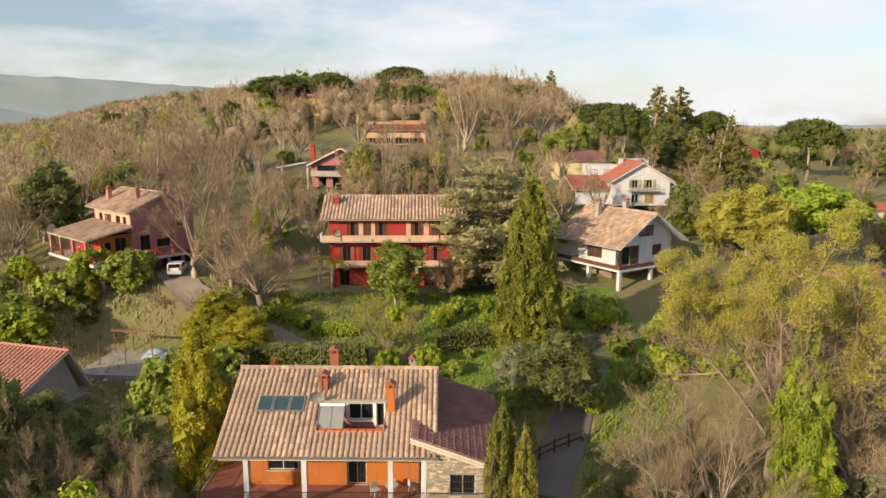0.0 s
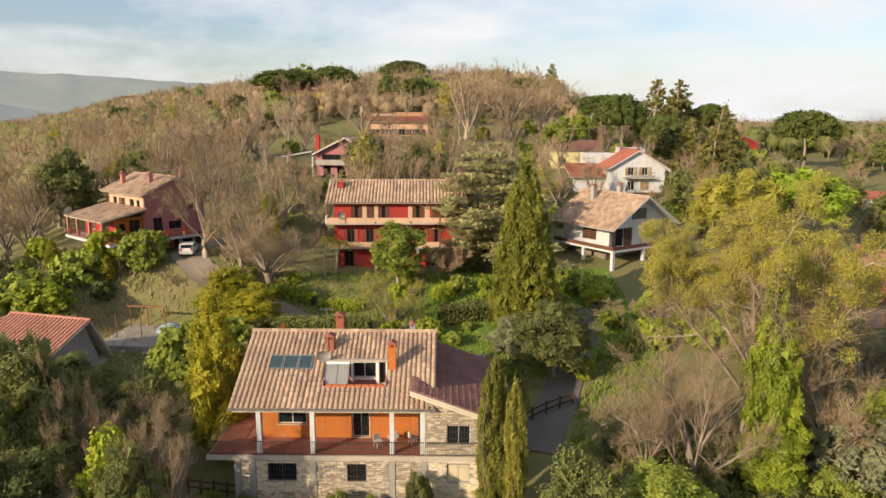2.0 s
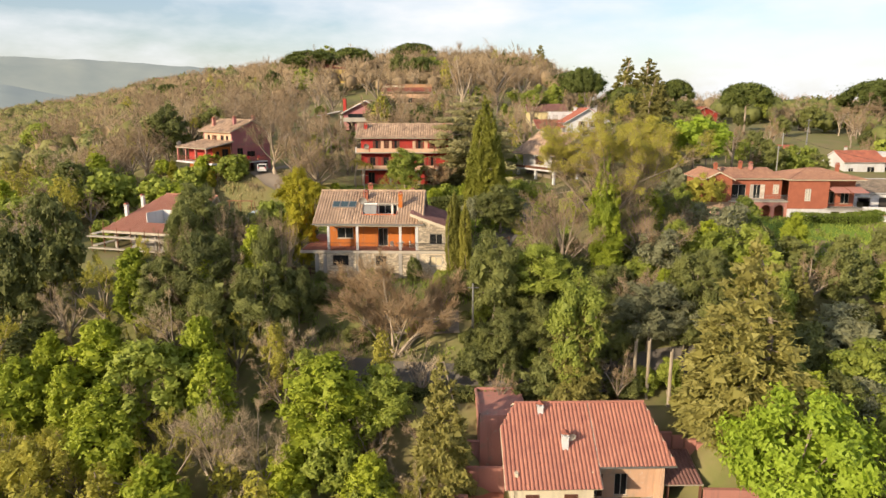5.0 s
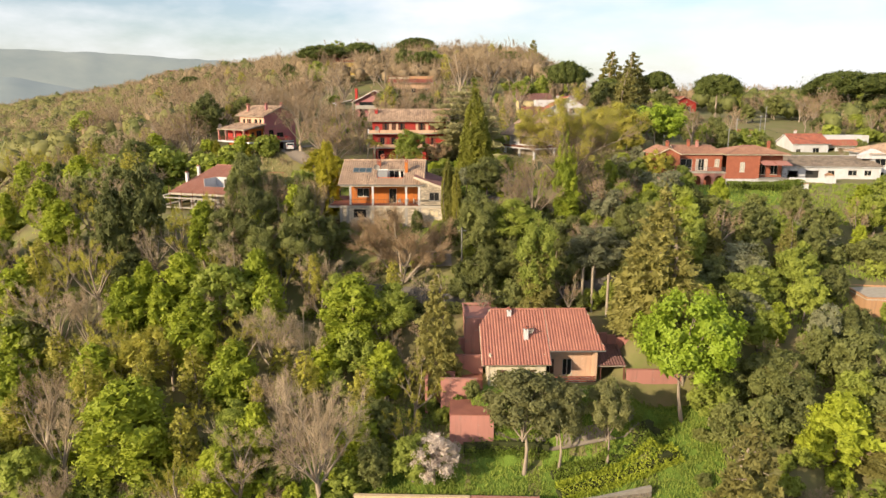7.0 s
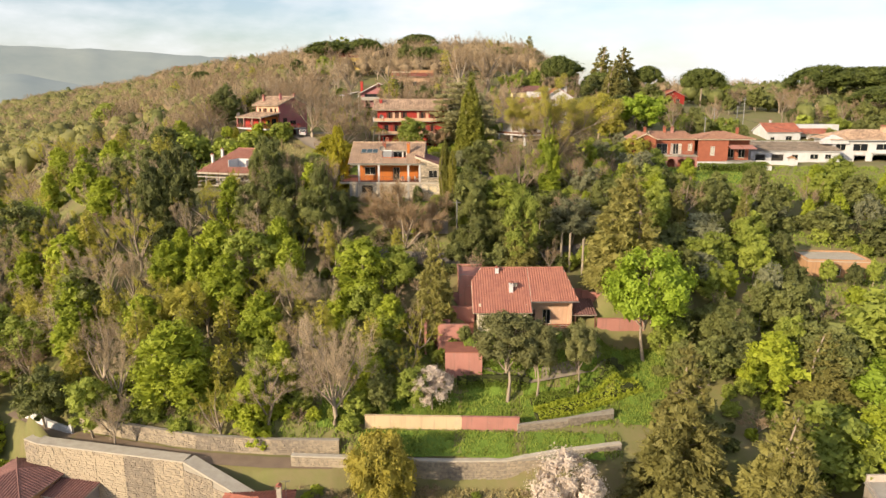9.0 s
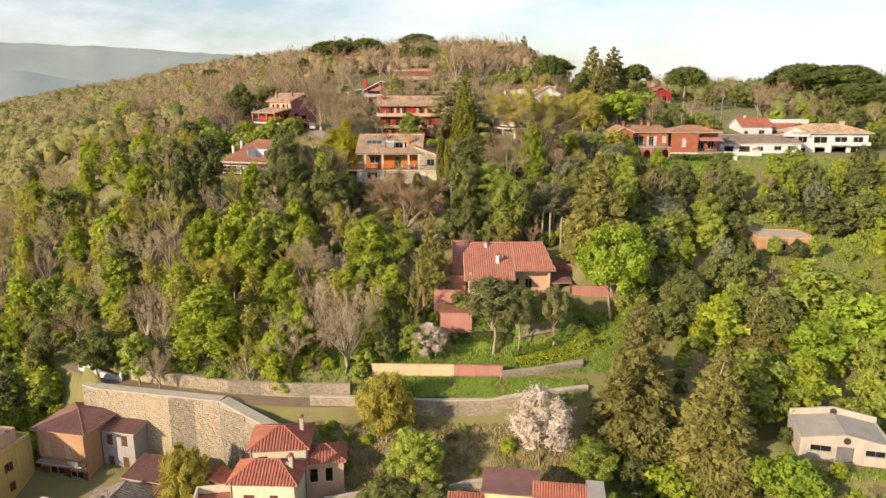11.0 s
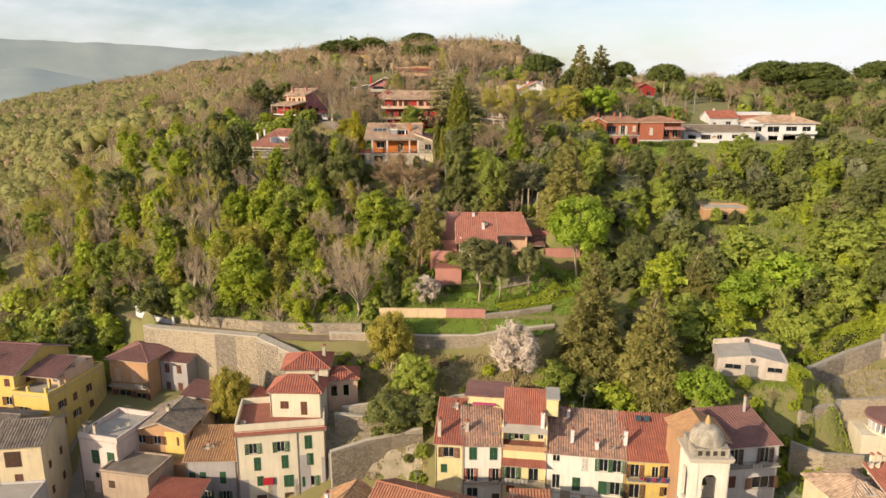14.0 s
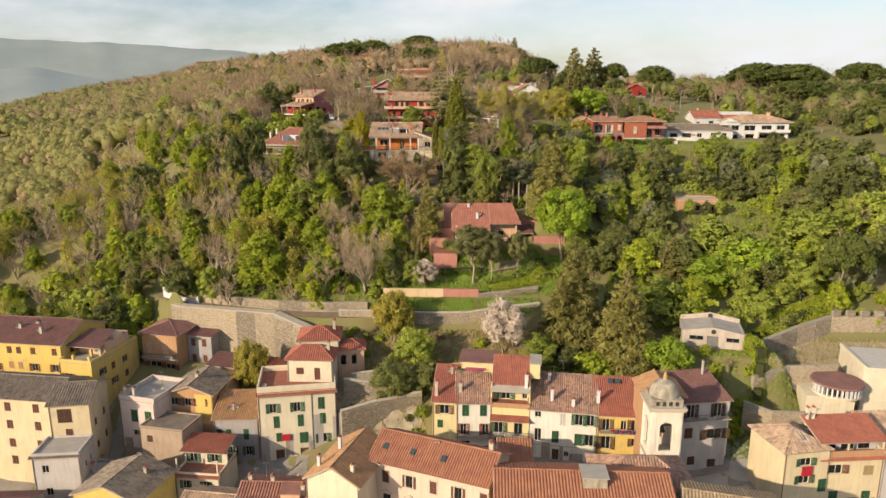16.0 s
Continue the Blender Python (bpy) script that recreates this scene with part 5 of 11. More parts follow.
    chimney(h, 10.25, 3.0, 8.3, 1.9, OCHRE_ORANGE, 0.5)
    chimney(h, 5.75, 4.6, 9.1, 1.1, BRICK, 0.55)
    chimney(h, 5.9, 8.2, 8.8, 1.9, BRICK, 0.6)
    chimney(h, 11.4, 8.0, 8.8, 1.3, CONCRETE, 0.4)
    dish(h, 5.5, 3.3, 9.5, 0.5, 186)
    aerial(h, 5.62, 4.25, 9.0, 3.6)
    plastic_chair(-4.2, 39.4, 47.25, 40)
    plastic_chair(-3.3, 40.2, 47.25, 200)
    plastic_chair(-1.9, 39.9, 47.25, 120)
    t = thing("garden_table", -3.2, 39.5, 47.25, 0, "small white round garden table on the terrace", "table")
    part("tabletop", cylinder(bmesh.new(), 0, 0, 0.70, 0.74, 0.42, 0.42, 16), WHITE_METAL, t)
    part("leg", cylinder(bmesh.new(), 0, 0, 0, 0.70, 0.05, 0.05), WHITE_METAL, t)


orange_house()


def red_house():
    h = thing("red_house", -13.9, 82.0, 50.4, 2, "long three-storey red house with balconies and tan tiled roof", "house")
    lo = [(1.2, 0.2, 1.2, 2.0, "win"), (7.0, 0.6, 1.4, 1.3, "win"), (12.0, 0.2, 1.2, 2.0, "win")]
    mid, top = [], []
    for u, kind in ((1.6, "open"), (4.0, "open"), (6.6, "open"), (10.4, "open"), (12.6, "half")):
        mid.append((u, 2.85, 0.95, 2.1, kind, RED_WOOD))
    for u, kind in ((2.6, "half"), (4.1, "shut"), (6.0, "half"), (10.3, "half"), (12.3, "shut"), (13.6, "half")):
        top.append((u, 5.9, 0.95, 2.1, kind, BROWN_WOOD))
    wall(h, RED_PLASTER, 0, 0, 0, 0, 15.8, 8.9, lo + mid + top, trim=WOOD_DARK)
    wall(h, RED_PLASTER, 15.8, 0.302, 0, 90, 7.0, 8.9)
    wall(h, RED_PLASTER, 15.8, 7.6, 0, 180, 15.8, 8.9)
    wall(h, RED_PLASTER, 0, 7.298, 0, 270, 7.0, 8.9, [(1.0, 6.4, 0.9, 1.4, "shut", BROWN_WOOD), (4.6, 3.4, 0.9, 1.4, "shut", BROWN_WOOD)])
    for z0 in (5.75, 2.7):
        part("balcony", blocks((-0.9, -1.4, z0, 16.6, 0.0, z0 + 0.16), (-0.9, 0.0, z0, 0.0, 3.0, z0 + 0.16)), CONCRETE, h)
        for a, b in ((-0.85, 1.5), (1.7, 5.2), (5.4, 9.6), (9.8, 13.2), (13.4, 16.5)):
            part("parapet", blocks((a, -1.38, z0 + 0.16, b, -1.28, z0 + 0.85)), PEACH, h)
        for x in (-0.9, 16.4):
            part("parapet_end", blocks((x, -1.42, z0 + 0.16, x + 0.2, -0.1, z0 + 1.05)), WHITE_WALL, h)
    for u0 in (3.52, 4.98, 9.3, 11.4, 14.7):
        part("wall_panel", blocks((u0, -0.025, 5.95, u0 + 0.62, -0.001, 7.95)), PEACH, h, "cream plaster panel")
    for x in (0.4, 5.3, 10.5, 15.3):
        part("pillar", blocks((x - 0.18, -1.3, -0.3, x + 0.18, -0.95, 2.7)), CONCRETE, h)
    gable_roof(h, TILE_TAN, 0, 15.8, 0, 7.6, 8.9, 1.9, "x", 0.95, RED_PLASTER, pitch=0.42)
    chimney(h, 0.7, 2.2, 9.3, 1.3, RED_PLASTER, 0.6)
    chimney(h, 15.2, 2.6, 9.6, 1.2, RED_PLASTER, 0.6)
    dish(h, 1.1, -1.6, 7.0, 0.5, 185)


red_house()


def pink_house():
    h = thing("pink_house", -36.4, 79.0, 52.9, 50, "dusty pink villa with tan tiled roofs and a red-railed terrace", "house")
    W, D = 7.9, 9.4
    wall(h, PINK_PLASTER, 0, 0, 0, 0, W, 7.3, [(5.5, 4.7, 0.9, 1.7, "shut", WOOD_DARK), (3.0, 2.5, 1.7, 1.0, "win"), (1.0, 2.1, 1.2, 2.0, "win"), (6.4, 0.1, 0.9, 1.6, "win"), (3.6, 0.05, 2.4, 1.75, "hole")], trim=WOOD_DARK)
    wall(h, PINK_PLASTER, W, 0.302, 0, 90, D - 0.6, 7.3, [(3.0, 4.6, 0.9, 1.4, "shut", WOOD_DARK)])
    wall(h, PINK_PLASTER, W, D, 0, 180, W, 7.3)
    wall(h, PEACH, 0, D - 0.302, 0, 270, D - 0.604, 7.3, [(1.0, 5.0, 0.9, 1.3, "win"), (3.2, 5.0, 1.0, 1.3, "half", BROWN_WOOD), (5.4, 5.0, 1.1, 1.3, "win"), (7.2, 5.0, 0.8, 1.3, "win")], trim=WOOD_DARK)
    part("string_course", blocks((0.0, -0.04, 4.3, W + 0.04, -0.001, 4.42)), SALMON, h)
    gable_roof(h, TILE_TAN, 0, W, 0, D, 7.3, 1.7, "y", 0.75, PINK_PLASTER, pitch=0.42)
    # low side wing towards the slope, with its lean-to roof
    wall(h, OCHRE_ORANGE, -3.4, 0.6, 1.9, 0, 3.4, 2.5, [(0.5, 0.9, 0.7, 0.9, "win"), (1.7, 0.05, 1.3, 2.1, "win")], trim=WOOD_DARK)
    wall(h, RED_PLASTER, -3.4, 9.0, -0.8, 270, 8.1, 5.2, [(2.0, 3.4, 1.0, 1.2, "win"), (5.4, 2.8, 1.1, 2.0, "door", GREEN_WOOD)])
    roof_plane(h, TILE_TAN, (-5.6, 9.6, 4.3), (0, -1, 0), (5.5, 0, 1.1), [(0, 0), (10.4, 0), (10.4, 5.6), (0, 5.6)], pitch=0.42)
    for y in (-0.4, 3.0, 6.4, 9.2):
        part("column", blocks((-5.4, y, 1.9, -5.1, y + 0.3, 4.25)), SALMON, h)
    # terrace round the corner, on an ochre base
    part("terrace_slab", blocks((-5.7, -2.7, 1.62, 5.4, -0.001, 1.92), (-5.7, 0.0, 1.62, -3.42, 9.4, 1.92)), WHITE_WALL, h, "white slab edge")
    part("terrace_floor", blocks((-5.6, -2.6, 1.925, 5.3, -0.05, 1.95)), PAVING_RED, h, "terracotta paved terrace")
    railing(h, -5.6, -2.62, 5.3, -2.62, 1.95, 0.85, RED_WOOD)
    railing(h, -5.62, -2.6, -5.62, 9.2, 1.95, 0.85, RED_WOOD)
    wall(h, OCHRE_ORANGE, -4.9, -1.7, -1.4, 0, 5.6, 3.0, [(3.2, 1.2, 1.2, 1.0, "win")])
    wall(h, OCHRE_ORANGE, -4.9, 6.0, -1.4, 270, 7.4, 3.0)
    part("pier", blocks((3.0, -2.3, -0.5, 3.4, -1.9, 1.62)), CONCRETE, h)
    chimney(h, 2.0, 2.0, 8.0, 1.2, PINK_PLASTER)
    chimney(h, 6.8, 3.2, 8.0, 1.3, PINK_PLASTER)
    chimney(h, 1.2, 7.6, 7.9, 1.1, SALMON)
    dish(h, -5.5, 8.6, 5.0, 0.5, 190)
    for x in (0.6, 1.6, 3.8):
        pot = thing("flower_pot", -36.4 + 0.574 * x + 0.819 * 2.2, 79.0 + 0.819 * x - 0.574 * 2.2, 54.85, 0, "terracotta pot with red flowers on the terrace", "flower pot", "terrace pots")
        part("pot", cylinder(bmesh.new(), 0, 0, 0, 0.4, 0.16, 0.24), TILE_ORANGE, pot)
        rng = np.random.default_rng(int(x * 10))
        v, f = cards(rng, rng.normal(size=(60, 3)) * 0.16 + (0, 0, 0.6), np.full(60, 0.16), np.full(60, 0.12), rng.normal(size=(60, 3)), None, 3)
        part("flowers", mesh_of("flowers", v, [f], CLOTH_RED), None, pot)


pink_house()


def chalet():
    h = thing("chalet", -24.2, 125.0, 58.8, -6, "red house with white-edged spreading gable roof", "house")
    four_walls(h, PINK_PLASTER, 12, 9, 4.4, front=[(1.2, 2.4, 4.6, 1.5, "win"), (1.4, 0.0, 1.4, 1.9, "hole"), (4.0, 0.0, 1.6, 1.9, "hole"), (8.2, 0.6, 1.2, 1.2, "win")], trim=WOOD_DARK)
    part("balcony", blocks((0.3, -1.2, 2.0, 7.5, 0.0, 2.2), (0.3, -1.2, 2.2, 7.5, -1.1, 3.0)), CONCRETE, h)
    gable_roof(h, TILE_TAN, 0.5, 11, 0, 9, 4.4, 2.6, "y", 1.0, PINK_PLASTER, pitch=0.45, under=WHITE_WALL)
    roof_plane(h, TILE_GREY, (-6.2, -0.8, 3.5), (0, 1, 0), (5.6, 0, 1.0), [(0, 0), (10, 0), (10, 5.7), (0, 5.7)], under=WHITE_WALL, pitch=0.45)
    roof_plane(h, TILE_GREY, (13.8, -0.8, 3.6), (0, 1, 0), (-3.0, 0, 0.8), [(0, 0), (10, 0), (10, 3.1), (0, 3.1)], under=WHITE_WALL, pitch=0.45)
    wall(h, SALMON, 9.6, -0.3, 0, 0, 3.2, 3.3, [(0.8, 1.2, 1.2, 1.1, "win")])
    chimney(h, 0.2, 1.0, 3.8, 3.4, RED_PLASTER, 0.7)
    for x in (-5.4, -0.6):
        part("post", blocks((x, -0.6, -0.4, x + 0.25, -0.35, 3.5)), WHITE_WALL, h)


chalet()


def top_house():
    h = thing("hilltop_house", -19.3, 166.0, 64.6, 0, "cream and orange house with red tiled porch roof near the hilltop", "house")
    four_walls(h, PEACH, 14.6, 9, 4.3, front=[(1.2, 0.9, 1.8, 1.4, "open", BROWN_WOOD), (4.4, 0.9, 2.0, 1.4, "open", BROWN_WOOD), (7.6, 0.2, 1.5, 2.2, "win"), (10.2, 0.9, 2.6, 1.4, "open", BROWN_WOOD), (11.0, 0.0, 0.2, 0.2, "hole")])
    part("parapet", blocks((6.4, 3.0, 4.3, 14.6, 9, 6.4)), APRICOT, h, "orange upper storey")
    part("parapet", blocks((0.0, 3.0, 4.3, 6.4, 9, 6.1)), CREAM, h)
    part("coping", blocks((-0.3, 2.7, 6.1, 6.4, 9.3, 6.3)), TILE_RED, h)
    shed_roof(h, TILE_RED, 0, 14.6, -0.6, 3.0, 4.2, 5.4, 0.3, pitch=0.45)
    part("balcony", blocks((7.0, -1.6, -0.2, 15.0, 0.0, 0.0), (7.0, -1.6, 0.0, 15.0, -1.5, 0.9)), PEACH, h)
    for x in (7.2, 10.8, 14.6):
        part("post", blocks((x, -1.5, 0.0, x + 0.2, -1.3, 3.8)), PEACH, h)


top_house()


def white_gable_house():
    h = thing("white_house", 27.6, 113.0, 57.0, 4, "white two-storey gabled house with red roof and iron balcony", "house")
    four_walls(h, WHITE_WALL, 9.6, 9, 4.3, front=[(3.2, 2.9, 1.0, 1.6 - 0.25, "open", PALE_SHUT), (5.6, 2.9, 1.0, 1.35, "open", PALE_SHUT), (3.2, 0.4, 1.2, 1.5, "win"), (5.4, 0.4, 1.5, 1.5, "shut", PALE_SHUT)])
    gable_roof(h, TILE_RED, 0, 9.6, 0, 9, 4.3, 2.8, "y", 0.7, WHITE_WALL, pitch=0.45, under=WHITE_WALL)
    part("balcony", blocks((2.4, -1.2, 2.45, 7.6, 0.0, 2.6)), STONE_TRIM, h)
    railing(h, 2.5, -1.15, 7.5, -1.15, 2.6, 0.9)
    wall(h, WHITE_WALL, 9.6, 0.6, 0, 0, 2.0, 3.2, [(0.3, 0.2, 1.2, 2.2, "win")])
    roof_plane(h, TILE_RED, (11.9, 0.0, 2.9), (0, 1, 0), (-2.6, 0, 1.3), [(0, 0), (7, 0), (7, 2.9), (0, 2.9)], under=WHITE_WALL, pitch=0.45)
    # side wing and the flat-topped back block
    wall(h, WHITE_WALL, -5.6, 2.0, 0, 0, 5.6, 2.6)
    shed_roof(h, TILE_RED, -6.0, 0, 1.6, 7.0, 2.6, 4.4, 0.3, pitch=0.45)
    part("back_block", blocks((-2.2, 7.0, 0, 3.0, 11.0, 6.3), (4.5, 8.6, 4.0, 9.0, 11.0, 7.2)), WHITE_WALL, h)
    for u in (-1.6, 0.6):
        opening_set(h, pose(0, 6.88, 4.6), u, 0, 1.0, 0.9, "win", (WOOD_DARK, GREEN_WOOD))
    chimney(h, 3.6, 7.5, 5.5, 1.7, WHITE_WALL, 0.6)
    chimney(h, 6.8, 8.0, 5.6, 1.6, WHITE_WALL, 0.6)
    dish(h, 8.6, 8.4, 7.5, 0.45, 200)


white_gable_house()


def corner_house():
    h = thing("villa_with_loggia", 20.6, 79.6, 50.0, 34, "white villa with wide brown gable roof and a loggia below", "house")
    wall(h, WHITE_WALL, 0.8, 0.8, 3.3, 0, 9.6, 3.4, [(0.6, 0.1, 2.9, 2.3, "half", WOOD_DARK), (6.0, 0.9, 1.6, 1.3, "shut", WOOD_DARK)])
    wall(h, WHITE_WALL, 0.8, 9.5, 3.3, 270, 8.7, 3.4, [(3.6, 0.7, 2.4, 1.6, "shut", WOOD_DARK)])
    wall(h, WHITE_WALL, 10.4, 0.8, 3.3, 90, 8.7, 3.4)
    wall(h, STONE_PIECE, 1.6, 2.4, 0, 0, 8.8, 3.2, [(0.8, 0.0, 1.0, 2.1, "door", WOOD_DARK), (3.0, 0.8, 1.8, 1.2, "win")])
    wall(h, STONE_PIECE, 1.6, 9.5, 0, 270, 7.1, 3.2)
    part("floor_slab", blocks((-0.6, -0.7, 3.05, 11.2, 10.2, 3.3)), WHITE_WALL, h)
    part("parapet", blocks((-0.55, -0.65, 3.3, 11.1, -0.52, 3.75), (-0.55, -0.52, 3.3, -0.42, 10.0, 3.75)), BROWN_WOOD, h)
    for x, y in ((-0.3, -0.4), (-0.3, 4.5), (-0.3, 9.5), (5.2, -0.4), (10.6, -0.4)):
        part("pillar", blocks((x - 0.2, y - 0.2, -1.2, x + 0.2, y + 0.2, 3.05)), WHITE_WALL, h)
    gable_roof(h, TILE_TAN, 0.8, 10.4, 0.8, 9.5, 6.7, 2.9, "y", 1.5, WHITE_WALL, pitch=0.42, under=WHITE_WALL)
    opening_set(h, pose(0.8, 0.8, 6.5), 3.4, 0.2, 2.6, 1.3, "shut", (WOOD_DARK, WOOD_DARK))
    chimney(h, 4.0, 7.4, 8.3, 1.9, CONCRETE, 0.6)
    chimney(h, 6.6, 5.2, 8.6, 1.8, CONCRETE, 0.6)
    dish(h, 7.4, 4.8, 10.2, 0.45, 190)


corner_house()


def town_wear(h, w, d, tall, holes, seed):
    """Downpipes, and rubble laid bare where the plaster has fallen low on the front."""
    rng = random.Random(seed)
    for px in ((0.12,), (0.12, w - 0.12))[w > 7]:
        part("downpipe", cylinder(bmesh.new(), px, -0.07, -1.0, tall - 0.1, 0.05, 0.05, 8), GREY_METAL if seed % 2 else PIPE_BROWN, h)
    if tall < 7 or not holes:
        return
    spans = sorted((o[0] - 0.95 if o[4] in ("open", "half") else o[0] - 0.12, o[0] + o[2] + (0.95 if o[4] in ("open", "half") else 0.12)) for o in holes)
    u, gaps = 0.3, []
    for a, b in spans + [(w - 0.3, w)]:
        if a - u > 0.45:
            gaps.append((u, a))
        u = max(u, b)
    for a, b in gaps[:3]:
        if rng.random() < 0.25:
            continue
        top = rng.uniform(1.6, tall * 0.42)
        n = 7
        left = [(a + rng.uniform(0, 0.18), top * k / n) for k in range(n + 1)]
        right = [(b - rng.uniform(0, 0.18), top * k / n + rng.uniform(-0.12, 0.12) * (k > 0)) for k in range(n, -1, -1)]
        part("bare_stone", prism(bmesh.new(), left + right, 0.03, pose(0, -0.034, -0.4)), STONE, h, "rubble showing where plaster has fallen")


def plain_house(name, label, x, y, z, yaw, w, d, tall, mat, roof, kind="gable", rise=1.6, holes=(), axis="x", over=0.4, under=None, base=2.0, leaf=None, right=(), left=(), pitch=0.4, group="", category="house"):
    """A house of four walls on a footing, with a pitched or flat roof."""
    h = thing(name, x, y, z, yaw, label, category, group)
    four_walls(h, mat, w, d, tall, front=holes, right=right, left=left, leaf=leaf)
    part("footing", blocks((0.05, 0.05, -base, w - 0.05, d - 0.05, 0.0)), MORTAR, h)
    if kind == "gable":
        gable_roof(h, roof, 0, w, 0, d, tall, rise, axis, over, mat, pitch=pitch, under=under)
    elif kind == "hip":
        hip_roof(h, roof, 0, w, 0, d, tall + 0.12, rise, over, pitch=pitch, under=under)
    elif kind == "shed":
        shed_roof(h, roof, 0, w, 0, d, tall + 0.1, tall + rise, over, pitch=pitch, under=under)
        for gx_ in (0.3, w):
            part("gable", prism(bmesh.new(), [(0, 0), (d, 0), (d, rise - 0.1)], 0.3, pose(gx_, 0, tall - 0.02, 0, 0, 90)), mat, h)
        part("back_upstand", blocks((0, d - 0.3, tall, w, d, tall + rise - 0.1)), mat, h)
    else:
        part("roof", blocks((-0.05, -0.05, tall, w + 0.05, d + 0.05, tall + 0.12)), roof, h)
        for box in ((0, -0.02, w, 0.25), (0, d - 0.25, w, d + 0.02), (-0.02, 0.25, 0.25, d - 0.25), (w - 0.25, 0.25, w + 0.02, d - 0.25)):
            part("parapet", blocks((box[0], box[1], tall + 0.12, box[2], box[3], tall + 0.12 + rise)), mat, h)
    if group:
        town_wear(h, w, d, tall, holes, int(abs(x * 3 + y * 5)))
    return h


yel = plain_house("yellow_house", "pale yellow house with brown roof among bare trees", 21.0, 133.0, 59.2, 0, 9.5, 6.5, 4.2, PALE_YELLOW, TILE_BROWN, holes=[(1.4, 1.2, 1.0, 1.4, "shut"), (5.8, 1.2, 1.0, 1.4, "shut")])
chimney(yel, 2.0, 2.6, 4.9, 1.6, WHITE_WALL)
plain_house("ridge_house", "small ochre house on the distant ridge", -241, 512, 79.0, 0, 12, 8, 6, YELLOW_WALL, TILE_RED, holes=[(2, 3, 1.4, 1.6, "win"), (8, 3, 1.4, 1.6, "win")], pitch=0.8)
plain_house("crest_house", "yellow house half hidden below the hilltop", -45, 208, 72.6, 0, 10, 7, 5, YELLOW_WALL, TILE_RED, holes=[(1.4, 1.6, 1.2, 1.6, "win"), (6, 1.6, 1.2, 1.6, "win")], pitch=0.6)
barn = plain_house("red_barn", "bright red gabled barn on the plateau", 90, 220, 58.6, 14, 11, 8, 3.6, RED_PLASTER, TILE_RED, rise=2.4, axis="y", over=0.7, holes=[(2.0, 0.6, 1.6, 1.6, "win"), (7.0, 0.0, 1.8, 2.2, "win")], pitch=0.6)
low = plain_house("flat_roofed_house", "low apricot house with a flat white roof among trees", 60.6, 24.0, 33.4, -4, 9.6, 7, 3.4, APRICOT, STONE_TRIM, kind="flat", rise=0.25, holes=[(2.6, 1.2, 2.4, 1.2, "win"), (6.6, 0.4, 1.6, 2.2, "win")])


shed = plain_house("long_shed", "long low shed with dark red roof on the plateau", 71.5, 134.0, 51.2, -4, 17.5, 5, 2.6, CREAM, TILE_RED, kind="shed", rise=1.0, holes=[(2.0, 0.6, 1.6, 1.2, "win"), (9.0, 0.2, 1.8, 2.0, "garage", WOOD_DARK)], pitch=0.6, category="shed")


